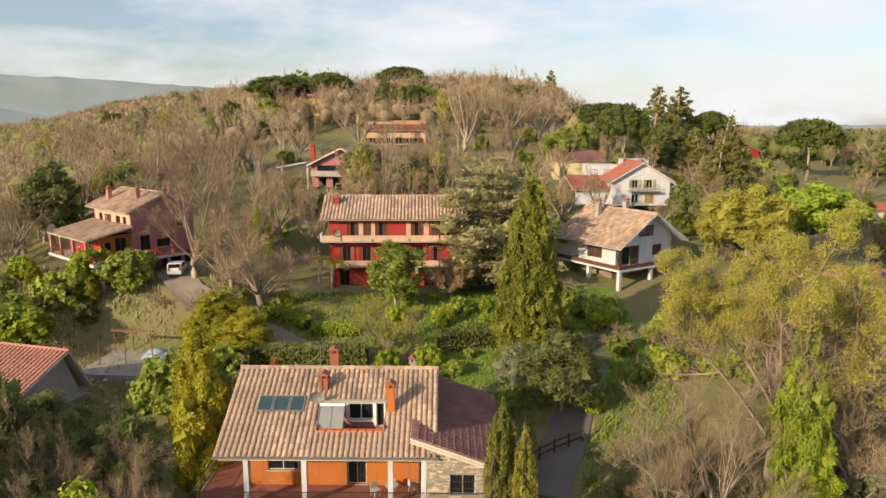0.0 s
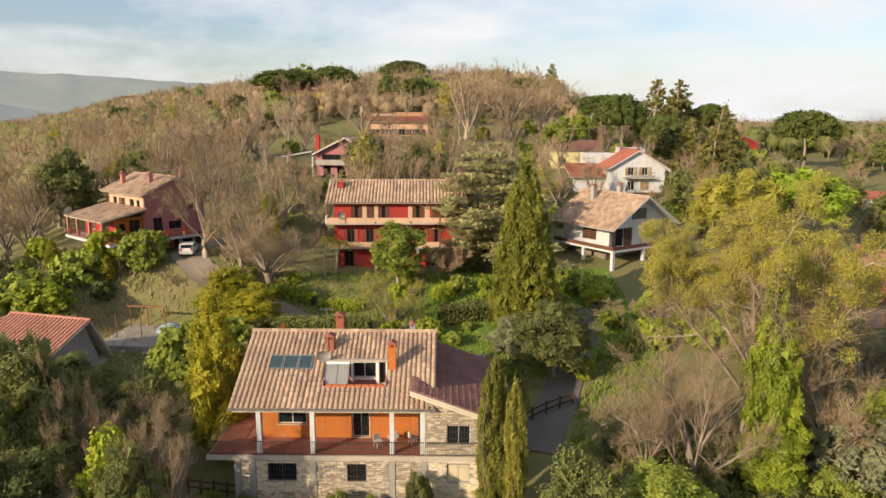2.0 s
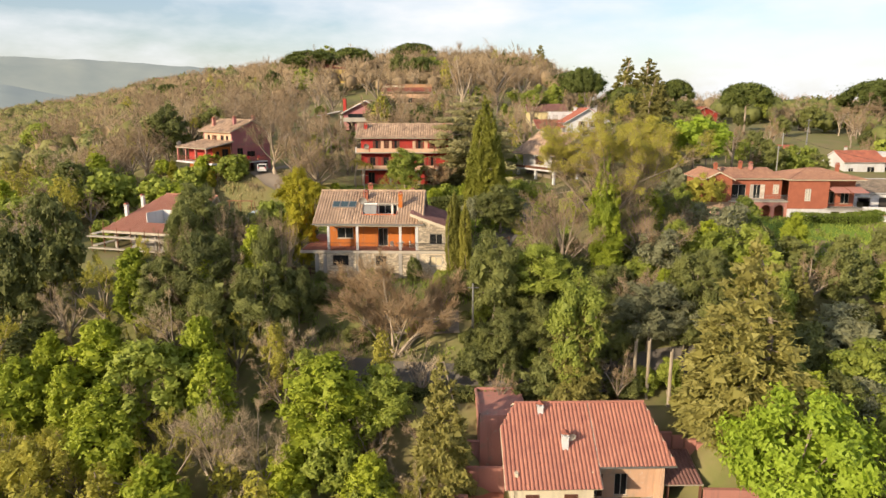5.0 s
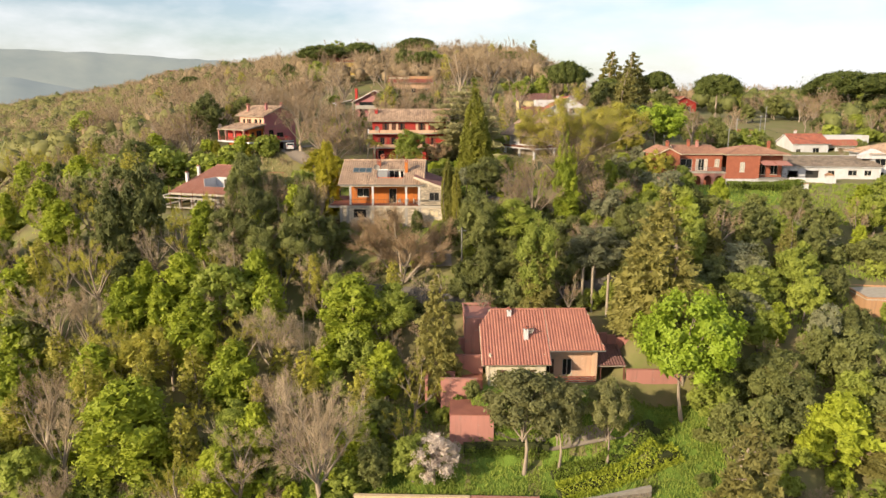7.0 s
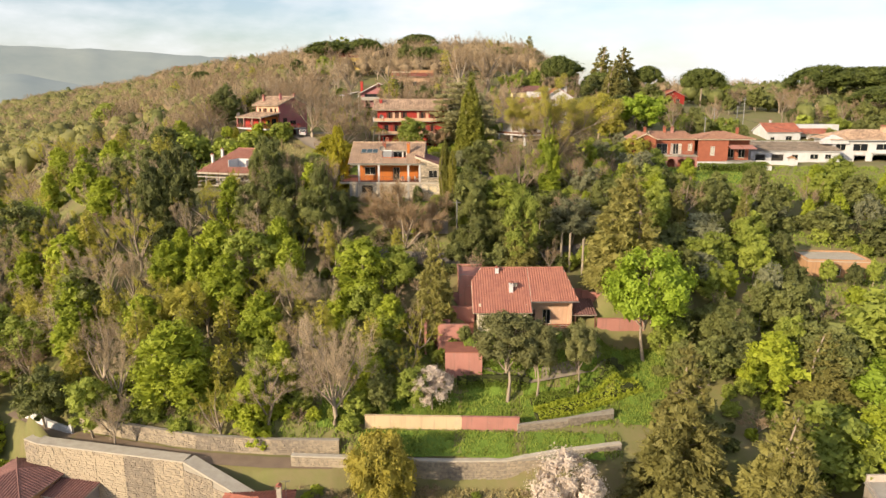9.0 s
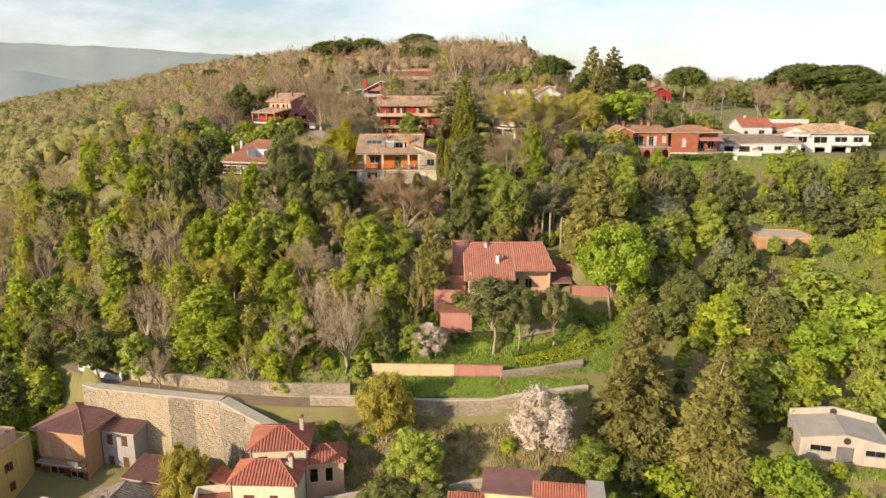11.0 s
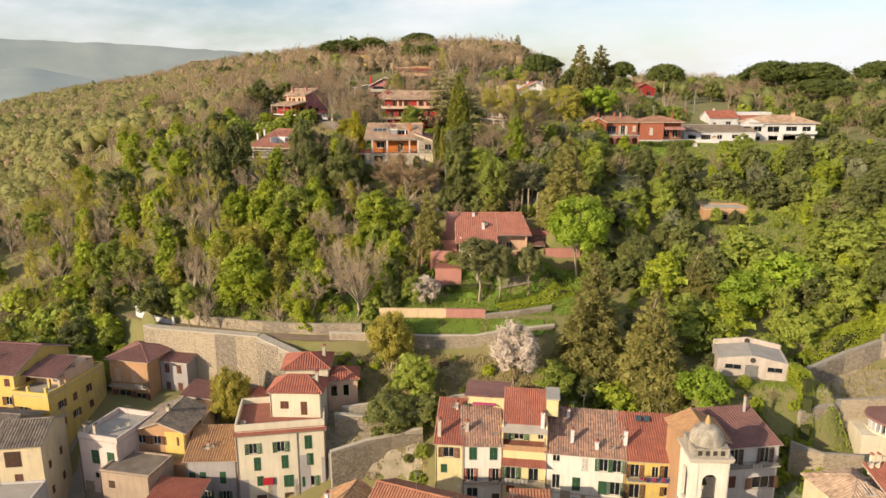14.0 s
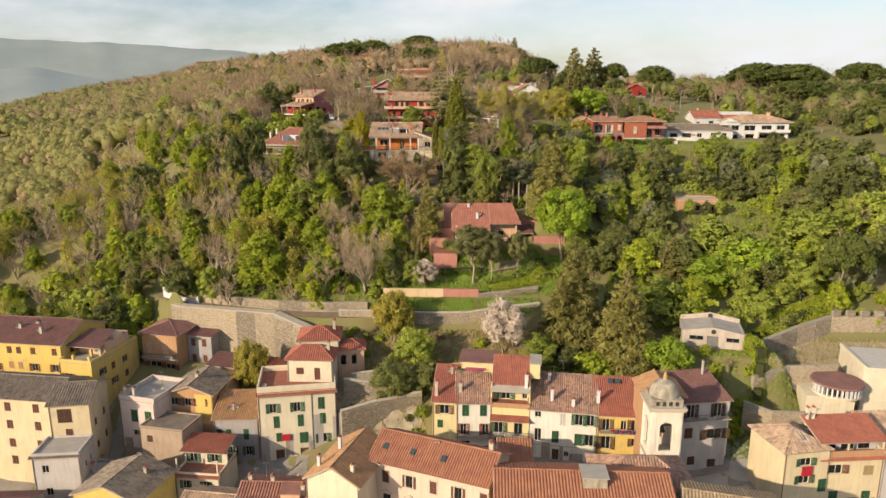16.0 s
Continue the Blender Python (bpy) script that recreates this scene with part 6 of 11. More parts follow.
def villas():
    a = plain_house("white_villa", "white villa with red roof and arched porch", 92.5, 118, 48.6, 3, 9.5, 9, 3.6, WHITE_WALL, TILE_RED, kind="gable", rise=2.2, holes=[(1.0, 0.9, 1.2, 1.2, "win"), (5.4, 0.2, 1.8, 2.2, "win")], under=WHITE_WALL, pitch=0.5)
    wall(a, WHITE_WALL, 9.5, 1.5, 0, 0, 9.5, 3.0, [(1.0, 0.0, 1.8, 2.3, "hole"), (3.8, 0.0, 1.8, 2.3, "hole"), (6.6, 0.0, 1.8, 2.3, "hole")])
    shed_roof(a, TILE_RED, 9.5, 19, 1.2, 4.6, 3.0, 4.2, 0.3, pitch=0.5)
    part("back_block", blocks((9.5, 4.6, 0, 23.0, 9, 5.4)), WHITE_WALL, a)
    chimney(a, 3.0, 5.2, 5.2, 1.2, WHITE_WALL)
    b = plain_house("white_villa", "white two-storey villa with brown hipped roof and dark windows", 91.0, 79.5, 46.6, -4, 17.5, 10, 5.6, WHITE_WALL, TILE_TAN, kind="hip", rise=2.0, over=0.9, holes=[(0.8, 3.3, 2.2, 1.5, "win"), (0.8, 0.6, 2.0, 1.4, "win"), (4.6, 3.2, 3.2, 1.6, "win"), (5.0, 0.0, 2.6, 2.2, "hole"), (9.6, 3.2, 3.0, 1.6, "win"), (9.0, 0.0, 3.6, 2.3, "hole"), (14.0, 3.2, 2.4, 1.6, "win"), (13.6, 0.2, 3.0, 2.1, "win")], under=WHITE_WALL, pitch=0.5)
    part("balcony", blocks((8.5, -1.4, 2.75, 17.6, 0.0, 2.95), (8.5, -1.4, 2.95, 17.6, -1.3, 3.6)), WHITE_WALL, b)
    part("porch_gable", prism(bmesh.new(), [(0, 0), (5.6, 0), (5.6, 0.7), (2.6, 2.0), (0, 0.7)], 2.0, pose(-2.4, -0.6, 4.8)), WHITE_WALL, b)
    chimney(b, 12.5, 4.0, 6.6, 1.8, PEACH, 0.9)
    c = plain_house("long_low_house", "long low white house with grey roof and dark openings", 71.5, 76.5, 46.8, -3, 19.4, 8, 3.2, WHITE_WALL, TILE_GREY, kind="shed", rise=1.5, holes=[(1.0, 0.2, 2.2, 2.2, "hole"), (4.6, 0.2, 2.6, 2.2, "garage", IRON), (9.0, 1.2, 1.4, 1.2, "win"), (13.0, 1.4, 1.8, 1.1, "win"), (16.2, 1.4, 1.4, 1.1, "win")], under=WHITE_WALL, pitch=0.5)
    part("coping", blocks((-0.4, 8.1, 4.6, 19.8, 8.5, 4.9)), WHITE_WALL, c)
    g = thing("garden_wall", 70.5, 71.0, 46.4, -10, "white garden wall with tiled arched gate", "wall")
    wall(g, WHITE_WALL, 0, 0, 0, 0, 8.5, 1.9, [(1.4, 0.0, 0.9, 1.5, "hole")])
    part("gate_pier", blocks((6.6, -0.3, 0, 7.8, 0.6, 2.5)), WHITE_WALL, g)
    part("gate_roof", prism(bmesh.new(), [(-0.2, 0), (1.6, 0), (0.7, 0.5)], 1.3, pose(6.5, -0.5, 2.5)), TILE_ORANGE, g)


villas()


def arcade(h, mat, x, y, z, count, w, pier, tall, thick):
    """Round arches in a row, as one pierced wall."""
    L = count * w + (count + 1) * pier
    bm = bmesh.new()
    m = pose(x, y, z)
    r = w / 2
    spring = tall - r - 0.45
    for k in range(count + 1):
        block(bm, k * (w + pier), 0, 0, k * (w + pier) + pier, thick, tall, m)
    for k in range(count):
        x0 = pier + k * (w + pier)
        pts = [(x0 + r - r * math.cos(math.pi * i / 10), spring + r * math.sin(math.pi * i / 10)) for i in range(11)]
        for (a, b), (c, d) in zip(pts, pts[1:]):
            prism(bm, [(a, b), (c, d), (c, tall), (a, tall)], thick, m)
    part("arcade", bm, mat, h)
    return L


def brick_house():
    h = thing("brick_house", 43.6, 69.0, 46.9, 0, "long red brick house with arcaded ground floor and terracotta roofs", "house")
    # left gabled block
    wall(h, BRICK, 0, 0, 0, 0, 4.4, 6.2, [(1.2, 3.9, 1.2, 1.4, "shut")])
    wall(h, BRICK, 0, 9, 0, 270, 9.0, 6.2)
    wall(h, BRICK, 4.4, 0.302, 2.6, 90, 2.2, 3.6)
    part("apron", blocks((-0.05, -0.06, -1.0, 4.45, 0.0, 2.4)), PEACH, h, "pale plastered ground floor")
    # middle with its terrace over the arcade
    wall(h, BRICK, 4.4, 2.2, 2.6, 0, 9.0, 3.6, [(0.8, 0.1, 2.4, 2.3, "win"), (4.4, 0.1, 1.2, 2.3, "open", WHITE_WOOD), (7.6, 0.9, 0.9, 1.5, "shut", WHITE_WOOD)])
    arcade(h, SALMON, 4.4, -0.2, -0.6, 4, 1.65, 0.52, 3.0, 0.4)
    part("terrace_slab", blocks((4.0, -0.4, 2.4, 13.6, 2.2, 2.62)), STONE_TRIM, h)
    part("arcade_back", blocks((4.4, 1.8, -0.6, 13.6, 2.0, 2.4)), BRICK, h)
    railing(h, 4.4, -0.3, 13.5, -0.3, 2.62, 0.95, GREY_METAL)
    wall(h, BRICK, 13.4, 9, 0, 180, 13.4, 6.2)
    gable_roof(h, TILE_ORANGE_RED, 0, 4.4, 0, 9, 6.2, 1.1, "y", 0.4, BRICK, pitch=0.42, under=CREAM)
    roof_plane(h, TILE_ORANGE_RED, (4.0, 1.6, 6.0), (1, 0, 0), (0, 3.9, 1.5), [(0, 0), (10.0, 0), (8.0, 4.2), (0, 4.2)], pitch=0.42, under=CREAM)
    roof_plane(h, TILE_ORANGE_RED, (14.0, 9.4, 6.0), (-1, 0, 0), (0, -3.9, 1.5), [(0, 0), (10.0, 0), (10.0, 4.2), (2.0, 4.2)], pitch=0.42)
    chimney(h, 2.6, 3.0, 7.0, 1.1, BRICK, 0.5)
    chimney(h, 7.4, 5.0, 7.2, 1.0, BRICK, 0.5)
    chimney(h, 9.0, 4.6, 7.2, 0.9, SALMON, 0.5)
    aerial(h, 2.2, 4.0, 7.0, 2.6)
    # right block
    wall(h, BRICK, 13.4, -0.4, 1.4, 0, 6.4, 4.6, [(2.6, 1.3, 0.9, 1.9, "shut", WHITE_WOOD), (2.6, 0, 0.01, 0.01, "hole")])
    wall(h, BRICK, 19.8, 1.6, 1.4, 0, 5.2, 4.6, [(0.6, 0.6, 1.4, 2.0, "win"), (3.0, 0.6, 1.4, 2.0, "win")])
    wall(h, BRICK, 25.0, 1.9, 1.4, 90, 7.0, 4.6)
    wall(h, BRICK, 25.0, 9, 1.4, 180, 11.6, 4.6)
    wall(h, BRICK, 19.8, -0.1, 1.4, 90, 1.7, 4.6)
    wall(h, WHITE_WALL, 13.4, -0.6, -1.4, 0, 11.8, 2.75, [(7.0, 0.2, 1.4, 2.2, "hole"), (9.4, 0.2, 1.6, 2.2, "hole")])
    part("balcony", blocks((19.4, -1.0, 1.36, 25.4, 1.6, 1.55)), CONCRETE, h)
    railing(h, 19.6, -0.9, 25.2, -0.9, 1.55, 0.9)
    hip_roof(h, TILE_ORANGE_RED, 13.4, 25.0, -0.4, 9, 6.1, 1.4, 0.4, pitch=0.42, under=CREAM)
    for a in (19.8, 22.6):
        aw = part("awning", blocks((a, -1.3, 4.2, a + 2.6, 1.5, 4.26), m=Matrix.Translation((0, 0, 0.4)) @ Matrix.Rotation(radians(14), 4, "X")), SALMON, h, "faded canvas awning")
    chimney(h, 23.0, 4.0, 6.9, 1.1, BRICK, 0.5)
    p = thing("patio", 66.5, 66.0, 46.0, -6, "white-walled patio with small arched opening beside the brick house", "patio")
    wall(p, WHITE_WALL, 0, 0, -0.5, 0, 5.2, 2.2, [(2.2, 0.9, 0.7, 1.0, "hole")])
    part("coping", blocks((-0.1, -0.1, 1.7, 5.3, 0.4, 1.8)), TILE_ORANGE, p)


brick_house()


def construction_house():
    h = thing("unfinished_house", -42.9, 48.2, 44.9, -15, "unfinished concrete house with pale red tiled roof and sunk terrace", "house")
    part("wall", blocks((1.2, 1.2, -1.5, 9.6, 9.6, 2.6)), GREY_WALL, h)
    for z in (-0.3, 2.5):
        part("floor_slab", blocks((-0.8, -0.8, z, 10.4, 10.2, z + 0.22)), CONCRETE, h)
    for x in (0.0, 3.2, 6.4, 9.8):
        part("pillar", blocks((x - 0.15, -0.2, -1.6, x + 0.15, 0.1, 3.4)), CONCRETE, h)
    k = 0.40
    sl = math.hypot(1, k)
    rz = lambda y: 3.0 + (y + 1.2) * k  # noqa: E731

    def piece(u0, u1, ya, yb, cut=0.0):
        roof_plane(h, TILE_PINK, (u0, ya, rz(ya)), (1, 0, 0), (0, 1, k), [(0, 0), (u1 - u0, 0), (u1 - u0, (yb - ya) * sl), (cut, (yb - ya) * sl)], pitch=0.4, under=STONE_TRIM)

    piece(-1.2, 4.4, -1.2, 8.4, 3.2)
    piece(4.4, 8.2, -1.2, 1.0)
    piece(4.4, 8.2, 4.4, 8.4)
    piece(8.2, 10.6, -1.2, 8.4)
    roof_plane(h, TILE_PINK, (-1.2, 10.6, rz(-1.2)), (0, -1, 0), (3.2, 0, 3.84), [(0, 0), (11.8, 0), (2.2, 5.0)], pitch=0.4, under=STONE_TRIM)
    roof_plane(h, TILE_PINK, (10.6, 10.6, rz(-1.2)), (-1, 0, 0), (0, -2.2, 3.84), [(0, 0), (11.8, 0), (8.6, 4.42), (0, 4.42)], pitch=0.4, under=STONE_TRIM)
    ridge_cap(h, TILE_PINK, (2.0, 8.4, rz(8.4) + 0.06), (10.6, 8.4, rz(8.4) + 0.06))
    part("recess_wall", blocks((4.3, 1.0, 2.8, 4.42, 4.4, rz(4.4)), (8.18, 1.0, 2.8, 8.3, 4.4, rz(4.4)), (4.42, 4.3, 2.8, 8.18, 4.42, rz(4.4)), (4.42, 1.0, 2.72, 8.18, 4.3, 2.8)), WHITE_WALL, h, "white sunk roof terrace")
    part("fascia", blocks((-1.2, -1.3, rz(-1.2) - 0.3, 10.6, -1.2, rz(-1.2) - 0.02)), STONE_TRIM, h, "pale raw timber eaves board")
    part("gable_wall", prism(bmesh.new(), [(0, 0), (10.2, 0), (8.7, 3.55)], 0.3, pose(9.9, -0.3, 2.72, 0, 0, 90)), GREY_WALL, h)
    part("wall", blocks((9.62, 1.2, -1.5, 9.9, 9.6, 2.72)), GREY_WALL, h)
    chimney(h, -0.2, 6.0, 4.0, 2.6, WHITE_WALL, 0.42)
    chimney(h, 0.0, 2.4, 3.4, 2.4, WHITE_WALL, 0.42)
    s = thing("scaffolding", -42.9, 48.2, 44.9, -15, "pale timber and rusty steel scaffolding round the unfinished house", "scaffolding")
    for x in (-2.4, -0.4, 1.8, 4.0, 6.2, 8.4):
        part("pole", cylinder(bmesh.new(), x, -1.9, -2.5, 3.6, 0.05, 0.05, 6), RUSTY, s)
    for y in (0.4, 3.0, 5.6):
        part("pole", cylinder(bmesh.new(), -2.4, y, -2.5, 3.9, 0.05, 0.05, 6), RUSTY, s)
    for z in (-1.2, 0.6, 2.2):
        part("plank", blocks((-2.8, -2.3, z, 9.0, -1.5, z + 0.12)), STONE_TRIM, s)
        part("plank", blocks((-2.9, -1.5, z + 0.2, -1.9, 7.0, z + 0.32)), STONE_TRIM, s)


construction_house()
yard = thing("concrete_deck", -34.6, 60.8, 46.9, -4, "raw concrete deck of the building site with props", "deck")
part("slab", blocks((0, 0, -0.25, 8.6, 7.5, 0.0)), CONCRETE, yard)
part("upstand", blocks((0, -0.2, -1.6, 8.6, 0.0, 0.25), (8.6, 0, -1.6, 8.8, 7.5, 0.25)), GREY_WALL, yard)
for x, y in ((0.6, 6.6), (2.4, 6.8), (4.2, 6.9), (1.0, 3.0), (3.4, 3.4), (5.8, 4.0)):
    part("prop", cylinder(bmesh.new(), x, y, 0.0, 2.3 + 0.15 * (x % 2), 0.06, 0.06, 6), RUSTY, yard, "rusty steel prop")
part("beam", blocks((0.3, 6.5, 2.3, 4.6, 6.7, 2.45)), RUSTY, yard)
for k in range(7):
    plank = thing("plank", -28.6 + 0.18 * k, 60.9 + 0.25 * k, 46.92 + 0.06 * (k % 3), 20 + 5 * k % 13, "pale loose timber plank on the building site", "plank", "loose planks")
    part("board", blocks((0, 0, 0, 3.6 - 0.3 * (k % 3), 0.22, 0.06)), STONE_TRIM, plank)
rng = np.random.default_rng(12)
heap = thing("tarpaulin_heap", -28.6, 65.6, 46.9, 0, "pale blue tarpaulin thrown over a heap of sand", "tarpaulin")
v = FAR_V * (1.5, 1.1, 0.9) * (1 + rng.uniform(-0.12, 0.12, (len(FAR_V), 1))) + (0, 0, 0.2)
part("sheet", mesh_of("sheet", v, [FAR_F], TARP, True), None, heap)
for k in range(40):
    x, y = rng.uniform(-37, -26), rng.uniform(55.5, 60.5)
    r = rng.uniform(0.12, 0.4)
    rubble = thing("rubble_stone", x, y, height(x, y) + r * 0.3, rng.uniform(0, 360), "pale broken block of building rubble", "stone", "building rubble")
    part("stone", mesh_of("stone", BALL_V * (r, r * 0.8, r * 0.6) * (1 + rng.uniform(-0.25, 0.25, (12, 1))), [BALL_F], MARL), None, rubble)


def lower_house():
    h = thing("terrace_house", 7.4, 9.6, 27.6, 3, "villa with red tiled roof, cream walls and pink terraces", "house")
    # front-left wing, standing forward, and the recessed right part with its balcony
    wall(h, CREAM, 1.6, 1.8, -1.5, 0, 7.0, 6.6, [(1.0, 3.6, 1.2, 1.4, "shut", BROWN_WOOD), (4.4, 3.6, 1.2, 1.4, "shut", BROWN_WOOD)])
    wall(h, CREAM, 1.6, 11.0, -1.5, 270, 9.2, 7.0, [(3.0, 3.2, 0.8, 1.2, "win"), (6.2, 2.0, 0.9, 1.6, "win")])
    wall(h, CREAM, 8.6, 2.1, 1.2, 90, 2.6, 4.2)
    wall(h, PEACH, 8.6, 4.6, 1.4, 0, 6.6, 4.2, [(0.5, 0.2, 1.0, 2.2, "half", WOOD_DARK), (2.6, 0.2, 1.2, 2.2, "win")])
    wall(h, PEACH, 8.6, 3.0, -1.5, 0, 6.6, 2.7, [(1.4, 0.2, 1.1, 2.1, "win"), (4.0, 0.2, 1.1, 2.1, "win")])
    wall(h, PEACH, 15.2, 3.0, -1.5, 90, 8.0, 6.9)
    part("balcony", blocks((8.6, 2.8, 1.2, 15.2, 4.6, 1.4)), CONCRETE, h)
    part("balustrade", blocks((8.7, 2.85, 1.4, 15.1, 2.93, 1.55), (8.7, 2.85, 1.7, 15.1, 2.93, 1.85), (8.7, 2.85, 2.0, 15.1, 2.93, 2.15)), RED_WOOD, h, "red-stained timber balcony rails")
    # roof
    k = 0.68
    sl = math.hypot(1, k)
    rz = lambda y: 9.3 - (8.0 - y) * k  # noqa: E731
    roof_plane(h, TILE_VILLA, (0.7, 0.9, rz(0.9)), (1, 0, 0), (0, 1, k), [(0, 0), (8.5, 0), (8.5, 7.1 * sl), (1.6, 7.1 * sl), (0, 4.9 * sl)], pitch=0.36, under=CREAM)
    roof_plane(h, TILE_VILLA, (9.2, 2.6, rz(2.6)), (1, 0, 0), (0, 1, k), [(0, 0), (6.9, 0), (5.4, 5.4 * sl), (0, 5.4 * sl)], pitch=0.36, under=CREAM)
    roof_plane(h, TILE_VILLA, (16.1, 13.4, rz(2.6)), (-1, 0, 0), (0, -5.4, 5.4 * k), [(0, 0), (14.0, 0), (14.0, 6.53), (1.5, 6.53)], pitch=0.36, under=CREAM)
    ridge_cap(h, TILE_VILLA, (2.3, 8.0, 9.34), (14.6, 8.0, 9.34))
    part("gutter", blocks((9.3, 2.45, 5.5, 16.1, 2.57, 5.62)), GREY_METAL, h)
    chimney(h, 6.4, 4.2, 6.3, 1.5, WHITE_WALL, 0.55)
    chimney(h, 4.6, 7.2, 8.5, 0.8, WHITE_WALL, 0.5)
    dish(h, 6.9, 4.1, 7.8, 0.45, 190)
    # flat roofed annexe behind
    part("annexe", blocks((-1.0, 7.5, 0, 3.6, 13.4, 8.3)), SALMON, h)
    part("annexe_parapet", blocks((-1.1, 7.4, 8.3, -0.9, 13.5, 8.6), (-1.1, 13.3, 8.3, 3.7, 13.5, 8.6)), SALMON, h)
    # porch on the right
    roof_plane(h, TILE_BROWN, (15.4, 3.4, 3.3), (1, 0, 0), (0, 4.2, 1.2), [(0, 0), (3.6, 0), (3.6, 4.4), (0, 4.4)], pitch=0.36)
    for x in (18.7, 15.7):
        part("post", blocks((x, 3.5, -0.4, x + 0.2, 3.7, 3.2)), BROWN_WOOD, h)


lower_house()


def garden_block(name, mat, boxes, label, category="garden wall"):
    for b in boxes:
        o = new(name)
        tagged(o, label, category, "pink garden walls")
        o.location = (b[0], b[1], b[2])
        part("wall_body", blocks((0, 0, 0, b[3], b[4], b[5])), mat, o)
        part("coping", blocks((-0.05, -0.05, b[5], b[3] + 0.05, b[4] + 0.05, b[5] + 0.08)), PAVING_RED if b[4] > 3 else mat, o)


garden_block("pink_wall", SALMON, [(4.3, 4.6, 24.0, 5.0, 4.0, 4.45)], "salmon-pink garden shed with terracotta paved top", "shed")
garden_block("pink_wall", SALMON, [(3.1, 10.0, 26.0, 4.4, 0.3, 4.5), (1.2, 12.0, 26.5, 3.6, 0.3, 4.0), (1.2, 10.1, 26.0, 0.3, 1.9, 4.3), (4.6, 15.0, 27.5, 3.7, 0.3, 4.1), (2.4, 17.6, 28.5, 4.4, 0.3, 4.4), (26.3, 14.0, 27.0, 6.9, 0.35, 3.3)], "salmon-pink terrace wall beside the villa")
garden_block("pink_wall", SALMON, [(23.6 + 1.05 * k, 19.0 - 0.4 * k, 29.0, 1.05, 0.3, 4.35 - 0.16 * k) for k in range(8)], "stepped salmon-pink garden wall")
garden_block("cream_wall", GARDEN_CREAM, [(-5.6, -2.9, 20.0, 12.2, 0.35, 2.75)], "long low apricot plastered garden wall")
garden_block("pink_wall", SALMON, [(6.6, -2.9, 20.0, 7.2, 0.35, 2.75)], "low salmon-pink stretch of garden wall")
part_patio = thing("patio_floor", 3.4, 10.3, 29.2, 0, "red paved patio between pink terrace walls", "patio")
part("slab", blocks((0, 0, -1.6, 4.8, 4.7, 0)), PAVING_RED, part_patio)
# ---- the old town below the hill ----
def rows_of(us, levels, w, h, kind="shut", leaf=None):
    """Window openings at each u on each level."""
    leaf = leaf or BROWN_WOOD
    kinds = ("open", "shut", "half")
    out = []
    for i, v in enumerate(levels):
        for j, u in enumerate(us):
            out.append((u, v, w, h, kinds[(i * 2 + j) % 3] if kind == "mix" else kind, leaf))
    return out


def laundry(parent, x0, x1, y, z, mats, seed=1):
    rng = random.Random(seed)
    line = part("washing_line", blocks((x0, y - 0.01, z, x1, y + 0.01, z + 0.015)), WHITE_METAL, parent)
    x = x0 + 0.1
    while x < x1 - 0.3:
        w, d = rng.uniform(0.3, 0.6), rng.uniform(0.4, 0.8)
        bm = bmesh.new()
        n = 5
        top = [bm.verts.new((x + w * i / n, y + 0.03 * math.sin(i * 1.7), z)) for i in range(n + 1)]
        low_ = [bm.verts.new((x + w * i / n, y + 0.07 * math.sin(i * 1.7 + 0.5), z - d)) for i in range(n + 1)]
        for i in range(n):
            bm.faces.new((top[i], top[i + 1], low_[i + 1], low_[i]))
        bmesh.ops.solidify(bm, geom=bm.faces[:], thickness=0.012)
        part("washing", bm, rng.choice(mats), line)
        x += w + 0.08


def balcony(h, x0, x1, z, deep=1.0, y=0.0, mat=None):
    part("balcony", blocks((x0, y - deep, z - 0.14, x1, y, z)), mat or STONE_TRIM, h)
    railing(h, x0 + 0.05, y - deep + 0.05, x1 - 0.05, y - deep + 0.05, z, 0.95)
    railing(h, x0 + 0.05, y, x0 + 0.05, y - deep + 0.05, z, 0.95)
    railing(h, x1 - 0.05, y - deep + 0.05, x1 - 0.05, y, z, 0.95)


TOWN = "houses of the old town"


